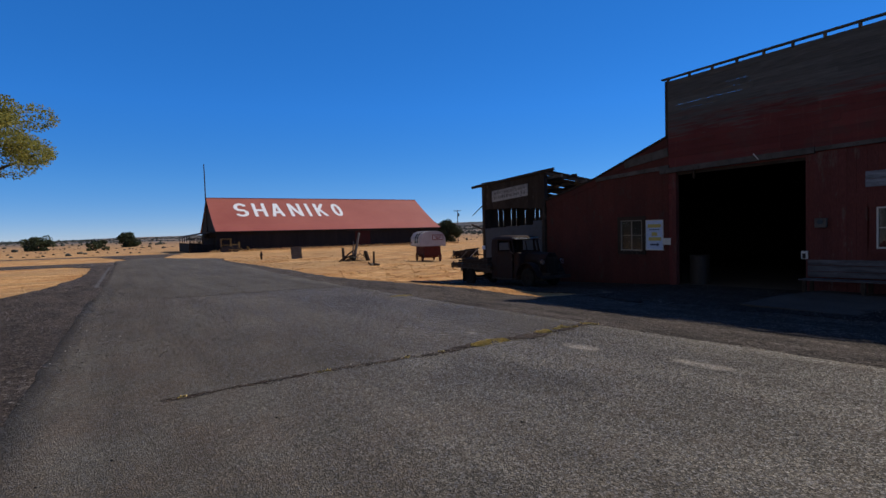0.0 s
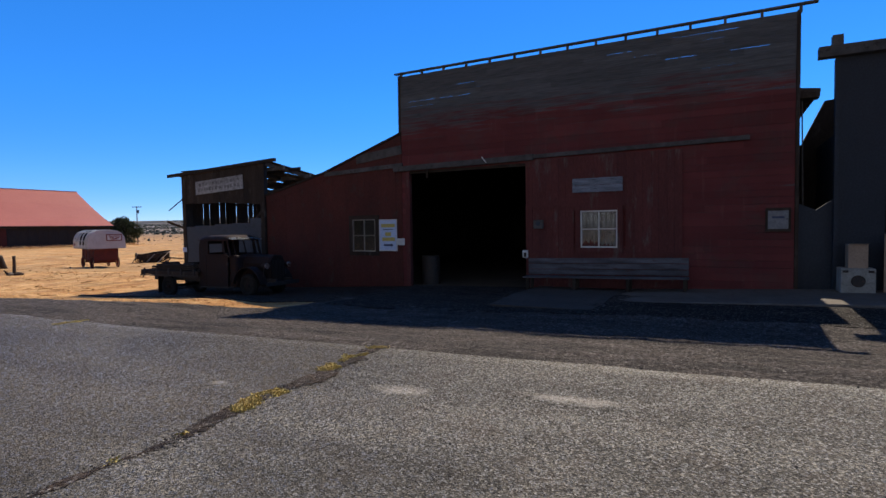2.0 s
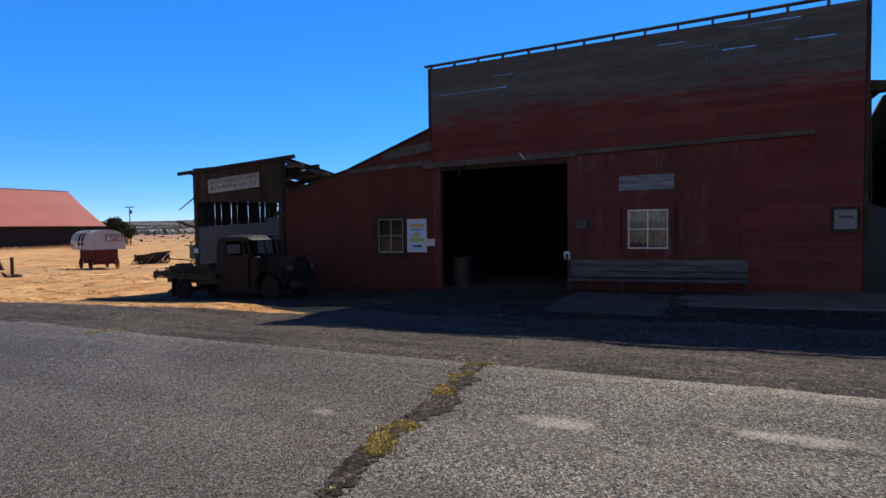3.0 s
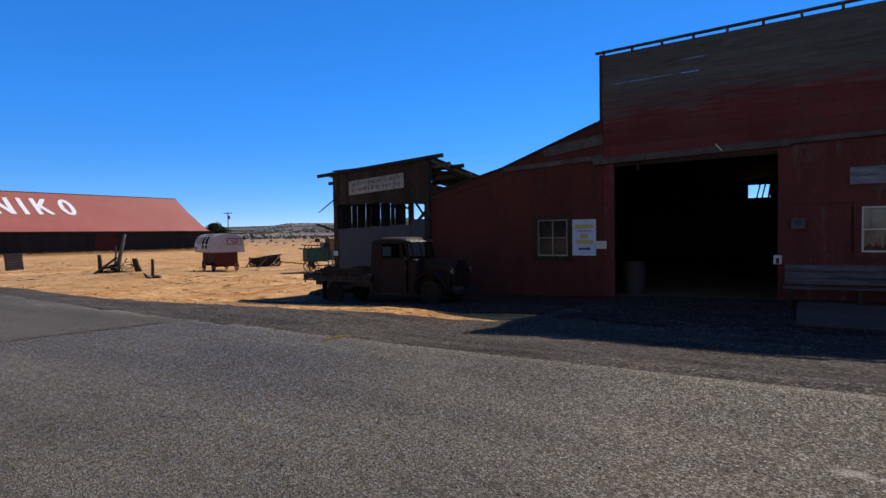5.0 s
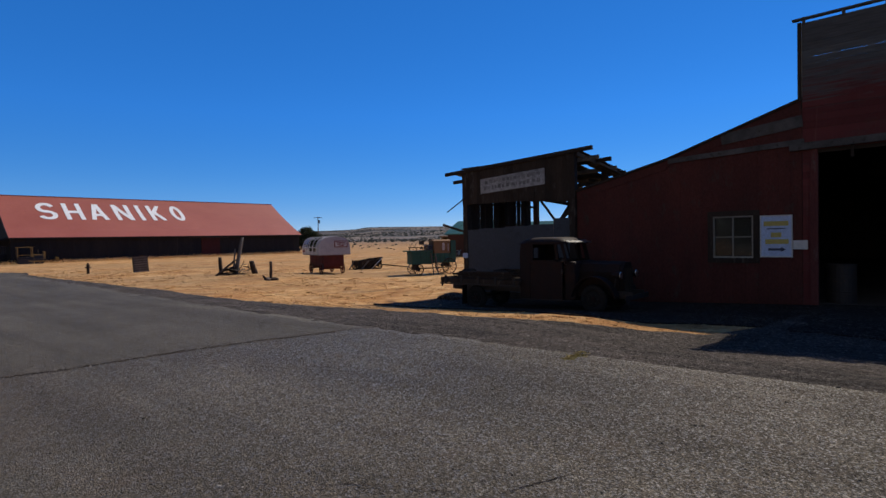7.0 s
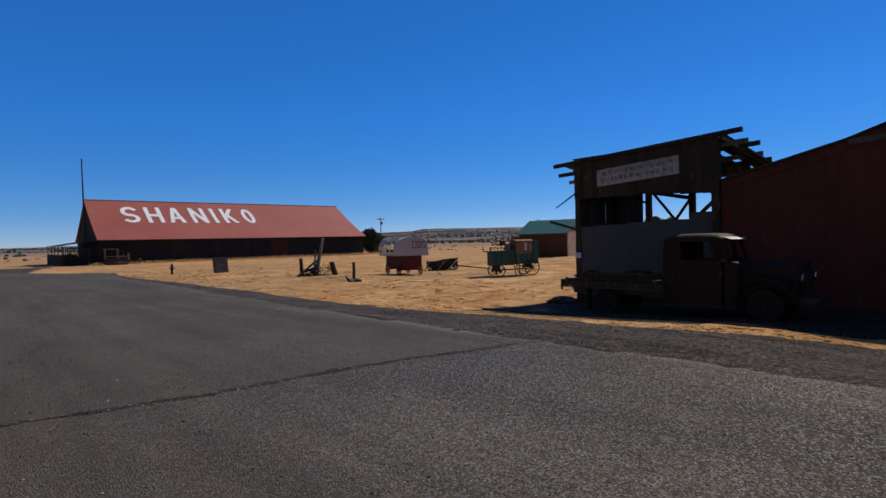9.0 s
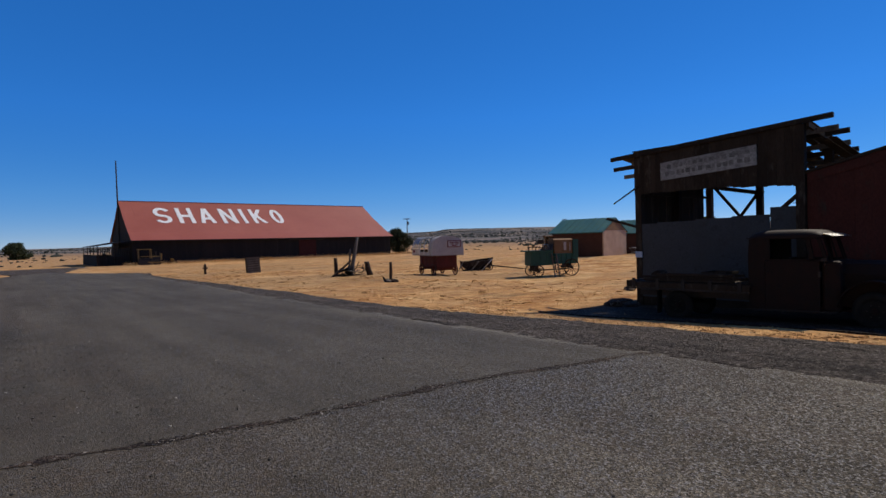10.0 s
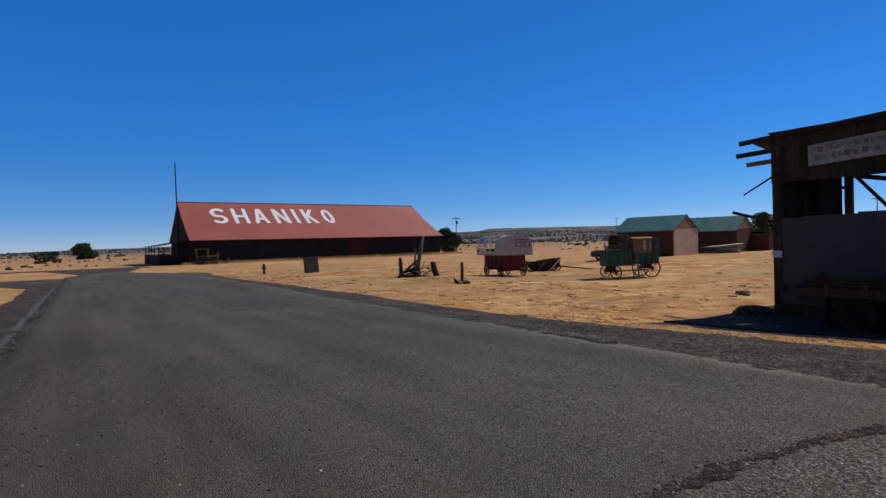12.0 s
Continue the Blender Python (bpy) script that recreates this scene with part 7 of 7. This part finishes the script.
tree(-27.8, 258.0, 5.0, 5.5, 0.03, JUNIPER, 0.3, 40, 180, 8, "low round dark juniper in the dry field", "tree")
tree(-7.4, 225.0, 3.2, 3.6, 0.03, JUNIPER, 0.4, 26, 50, 9, "low dark sagebrush clump in the dry field", "shrub")
tree(93.0, 57.0, 5.6, 3.0, 0.05, JUNIPER, 0.16, 40, 200, 10, "dark juniper behind the green-roofed shed", "tree")
tree(101.0, 64.5, 6.2, 3.0, 0.05, JUNIPER, 0.16, 40, 200, 12, "dark juniper behind the green-roofed shed", "tree")

# Unseen trees added west of the road so window panes reflect something dark.
for i, (x, y, h) in enumerate(((-21, 24, 9.5), (-19, 35, 9.0), (-23, 46, 10.0))):
    tree(x, y, h, 6.0, 0.12, JUNIPER, 0.28, 60, 130, 40 + i, "unseen dark green tree added across the road to darken window reflections", "tree")


def scrub():
    """Far junipers dotted over the plain and the hills."""
    r = np.random.RandomState(21)
    base = bmesh.new()
    bmesh.ops.create_icosphere(base, subdivisions=1, radius=1.0)
    bv = np.array([v.co[:] for v in base.verts])
    bf = [[v.index for v in f.verts] for f in base.faces]
    base.free()
    vs, fs = [], []
    n = 0
    while n < 10000:
        th = radians(r.uniform(-22, 100) if n % 3 else r.uniform(28, 62))
        d = 200 + 2600 * r.random() ** 0.62
        x, y = d * math.sin(th), d * math.cos(th)
        if wave(x, y, 0.004, 6.0) + 0.5 * wave(x, y, 0.013, 2.0) < r.uniform(-0.25, 0.45):
            continue
        if 10 < x < 95 and y < 185 or (d < 420 and th > 0.5 and r.random() < 0.5):
            continue
        s = r.uniform(0.35, 1.0) * (1 + d / 1300) * (1.6 if r.random() < 0.10 else 1.0)
        z0 = ground_z(x, y) + hill_z(x, y)
        for k in range(2):
            o = r.uniform(-0.6, 0.6, 2) * s * k
            p = bv * (1 + 0.35 * r.uniform(-1, 1, (len(bv), 1))) * np.array([s, s, s * 0.75]) * (1.0 if k == 0 else 0.7)
            p = p + np.array([x + o[0], y + o[1], z0 + s * 0.4])
            m = len(vs)
            vs.extend(p.tolist())
            fs.extend([[m + q for q in f] for f in bf])
        n += 1
    while n < 11200:
        th, d = radians(r.uniform(-22, 75)), 150 + 230 * r.random()
        x, y = d * math.sin(th), d * math.cos(th)
        n += 1
        if (5 < x < 110 and 118 < y < 190) or (x > 40 and y < 85) or (-8 < x < 20 and y < 140) or wave(x, y, 0.03, 6.0) < r.uniform(-0.3, 0.3):
            continue
        s = r.uniform(0.12, 0.34) * (1.8 if r.random() < 0.08 else 1.0)
        p = bv * (1 + 0.35 * r.uniform(-1, 1, (len(bv), 1))) * np.array([s * 1.5, s * 1.5, s * 0.8])
        p = p + np.array([x, y, ground_z(x, y) + hill_z(x, y) + s * 0.3])
        m = len(vs)
        vs.extend(p.tolist())
        fs.extend([[m + q for q in f] for f in bf])
    ob = cloud_part("far_scrub", (vs, fs), FARSCRUB, None)
    tagged(ob, "dark junipers and sagebrush dotted over far hills", "scrub", kind="stuff")


scrub()


def tufts(name, spots, material, label, seed, height, blades=5):
    r = np.random.RandomState(seed)
    vs, fs = [], []
    for x, y, z, k in spots:
        for b in range(blades):
            a, ln = r.uniform(0, 6.283), height * k * r.uniform(0.5, 1.3)
            ox, oy = r.normal(0, min(0.05 * k + 0.02, 0.6 * height + 0.012), 2)
            w = 0.012 * k + 0.004
            lean = r.uniform(0.15, 0.8) * ln
            c, s = math.cos(a), math.sin(a)
            m = len(vs)
            vs += [(x + ox - s * w, y + oy + c * w, z), (x + ox + s * w, y + oy - c * w, z), (x + ox + c * lean, y + oy + s * lean, z + ln)]
            fs.append((m, m + 1, m + 2))
    ob = cloud_part(name, (vs, fs), material, None)
    return tagged(ob, label, "grass", kind="stuff")


rs = np.random.RandomState(4)
spots = []
while len(spots) < 5000:
    y = 14 + 90 * rs.random() ** 1.5
    x = SHOULD_R(y) + rs.exponential(11)
    if x > 80 or (18.3 < x < 27 and y < 28.5) or (x > 18.5 and y < 21.5):
        continue
    if wave(x, y, 0.35, 3.0) < rs.uniform(-0.5, 0.35):
        continue
    spots.append((x, y, ground_z(x, y) + near_relief(x, y) - 0.01, rs.uniform(0.5, 1.3)))
for i in range(3000):
    y = 24 + 60 * rs.random()
    x = SHOULD_L(y) - rs.exponential(7)
    spots.append((x, y, ground_z(x, y) - 0.01, rs.uniform(0.5, 1.3)))
tufts("dry_grass", spots, STRAW, "short straw-coloured dry grass tufts", 8, 0.035)
spots = []
for i in range(2200):
    x = 18 + 70 * rs.random()
    y = 138.5 - (x - 20.4) * 0.0105 - rs.exponential(1.2) - 0.2
    spots.append((x, y, ground_z(x, y) - 0.02, rs.uniform(1.0, 2.2)))
for i in range(1800):
    x, y = 12 + 95 * rs.random(), 62 + 68 * rs.random()
    if wave(x, y, 0.09, 7.0) > rs.uniform(-0.1, 0.4) and not (x > 45 and y < 75) and x > SHOULD_R(min(y, 90)) + 1.0:
        spots.append((x, y, ground_z(x, y) - 0.01, rs.uniform(0.25, 0.6)))
tufts("tall_dry_grass", spots, STRAW, "tall dry grass in the field and along the barn's foot", 9, 0.35)



def clods(name, count, material, label, seed, place, flat):
    """Low uneven lumps in patches on the ground."""
    r = np.random.RandomState(seed)
    base = bmesh.new()
    bmesh.ops.create_icosphere(base, subdivisions=2, radius=1.0)
    bv = np.array([v.co[:] for v in base.verts])
    bf = [[v.index for v in f.verts] for f in base.faces]
    base.free()
    vs, fs = [], []
    n = 0
    while n < count:
        x, y, s, ok = place(r)
        if not ok:
            continue
        n += 1
        a = r.uniform(0, 6.283)
        q = bv * (1 + 0.35 * r.uniform(-1, 1, (len(bv), 1)))
        q = q * np.array([s * r.uniform(1, 1.8), s, s * r.uniform(flat, flat + 0.22)])
        q = np.stack([q[:, 0] * math.cos(a) - q[:, 1] * math.sin(a), q[:, 0] * math.sin(a) + q[:, 1] * math.cos(a), q[:, 2]], 1)
        q = q + np.array([x, y, ground_z(x, y) + near_relief(x, y)])
        m = len(vs)
        vs.extend(q.tolist())
        fs.extend([[m + k for k in f] for f in bf])
    tagged(cloud_part(name, (vs, fs), material, None), label, "clods", kind="stuff")


def in_field(r):
    y = 26 + 65 * r.random() ** 1.4
    x = SHOULD_R(y) + 0.3 + r.exponential(10)
    patch = wave(x, y, 0.3, 6.0) + 0.6 * wave(x, y, 0.9, 2.0) > r.uniform(-0.25, 0.5)
    return x, y, r.uniform(0.03, 0.09) + 0.14 * r.random() ** 4, patch and x < 60 and (y > 29.5 or x < 14)


def on_shoulder(r):
    y = r.uniform(-4, 26)
    x = ROAD_R(y) + 0.1 + r.exponential(1.6)
    patch = wave(x, y * 0.4, 1.1, 3.0) + 0.5 * wave(x, y, 2.4, 8.0) > r.uniform(0.0, 0.6)
    return x, y, r.uniform(0.015, 0.04) + 0.05 * r.random() ** 3, patch and x < SHOULD_R(y) - 0.1 and x < 15.8


clods("earth_clods", 1900, FIELD, "low lumps of earth and matted dry grass", 77, in_field, 0.17)


def on_strip(r):
    y = r.uniform(14, 28)
    x = SHOULD_R(y) + r.uniform(-0.3, 2.2)
    return x, y, r.uniform(0.012, 0.035) + 0.04 * r.random() ** 4, x < 15.4


clods("grass_clods", 900, FIELD, "small lumps of matted straw at the shoulder's edge", 79, on_strip, 0.35)
clods("gravel_clods", 1300, SHOULDER, "dark lumps of broken asphalt and earth on the shoulder", 78, on_shoulder, 0.3)


def on_verge(r):
    y = r.uniform(3, 26)
    x = ROAD_L(y) - 0.02 - r.exponential(0.8)
    return x, y, r.uniform(0.015, 0.04) + 0.05 * r.random() ** 3, x > SHOULD_L(y) + 0.2


clods("verge_clods", 1500, CLOD, "brown lumps of broken asphalt and dirt along the verge", 81, on_verge, 0.4)
weeds = []


for i in range(3600):
    wide = i > 160
    line = CRACK_WIDE if wide else CRACK_THIN
    t = rs.uniform(0.2, len(line) - 1.05)
    a, b = line[int(t)], line[int(t) + 1]
    f = t - int(t)
    cx, cy = a[0] + (b[0] - a[0]) * f, a[1] + (b[1] - a[1]) * f
    spread = 0.075 if wide else 0.03
    x, y = cx + rs.normal(0, spread), cy + 0.07 * wave(cx, cy, 1.7, 1.0) + rs.normal(0, spread)
    if wave(x, y, 2.6, 5.0) + 0.5 * wave(x, y, 7.0, 2.0) > (0.30 if wide else 0.34):
        weeds.append((x, y, ground_z(x, y) + 0.05, rs.uniform(0.6, 1.3)))
for i in range(60):
    f = rs.random()
    x, y = 7.05 + 0.70 * f + rs.normal(0, 0.05), 14.77 + 0.08 * f + rs.normal(0, 0.05)
    weeds.append((x, y, ground_z(x, y) + 0.046, rs.uniform(0.6, 1.2)))
tufts("crack_weeds", weeds, WEED, "low yellow-green weeds growing in the road crack", 10, 0.018, 7)


def stones():
    r = np.random.RandomState(31)
    base = bmesh.new()
    bmesh.ops.create_icosphere(base, subdivisions=1, radius=1.0)
    bv = np.array([v.co[:] for v in base.verts])
    bf = [[v.index for v in f.verts] for f in base.faces]
    base.free()
    vs, fs = [], []
    for i in range(6500):
        kind = r.random()
        if i >= 4200:
            x, y = -0.9 + r.exponential(1.3), r.uniform(9, 30)
            kind = 0.9
        elif i >= 2600:
            ln = (CRACK_THIN[1:] + CRACK_WIDE[-1:] if i % 4 else [CRACK_THIN[4]] + CRACK_WIDE, [(1.28, 20.88), (2.53, 20.58), (3.6, 20.55), (4.55, 20.45), (5.95, 20.1), (7.1, 19.8)])[i % 2]
            k = r.randint(0, 5)
            f = r.random()
            x = ln[k][0] + (ln[k + 1][0] - ln[k][0]) * f + r.normal(0, 0.06)
            y = ln[k][1] + (ln[k + 1][1] - ln[k][1]) * f + r.normal(0, 0.06)
            kind = 0.9
        elif kind < 0.6:
            y = r.uniform(0, 30)
            x = ROAD_R(y) + r.exponential(2.0) - 0.1
        elif kind < 0.85:
            y = r.uniform(2, 40)
            x = ROAD_L(y) - r.exponential(0.9) + 0.1
        else:
            x, y = r.uniform(-0.8, 7.2), r.uniform(2, 30)
        s = 0.004 + 0.012 * r.random() ** 2 if i >= 4200 else r.uniform(0.004, 0.013) if i >= 2600 else r.uniform(0.005, 0.016) if kind > 0.85 else 0.005 + 0.02 * r.random() ** 3
        lift = 0.045 if ROAD_L(y) < x < ROAD_R(y) else 0.022
        p = bv * (1 + 0.3 * r.uniform(-1, 1, (len(bv), 1))) * np.array([s, s, s * 0.6]) + np.array([x, y, ground_z(x, y) + lift + s * 0.25])
        m = len(vs)
        vs.extend(p.tolist())
        fs.extend([[m + q for q in f] for f in bf])
    ob = cloud_part("loose_stones", (vs, fs), PEBBLE, None)
    tagged(ob, "small loose stones scattered on asphalt and shoulder", "stones", kind="stuff")


stones()
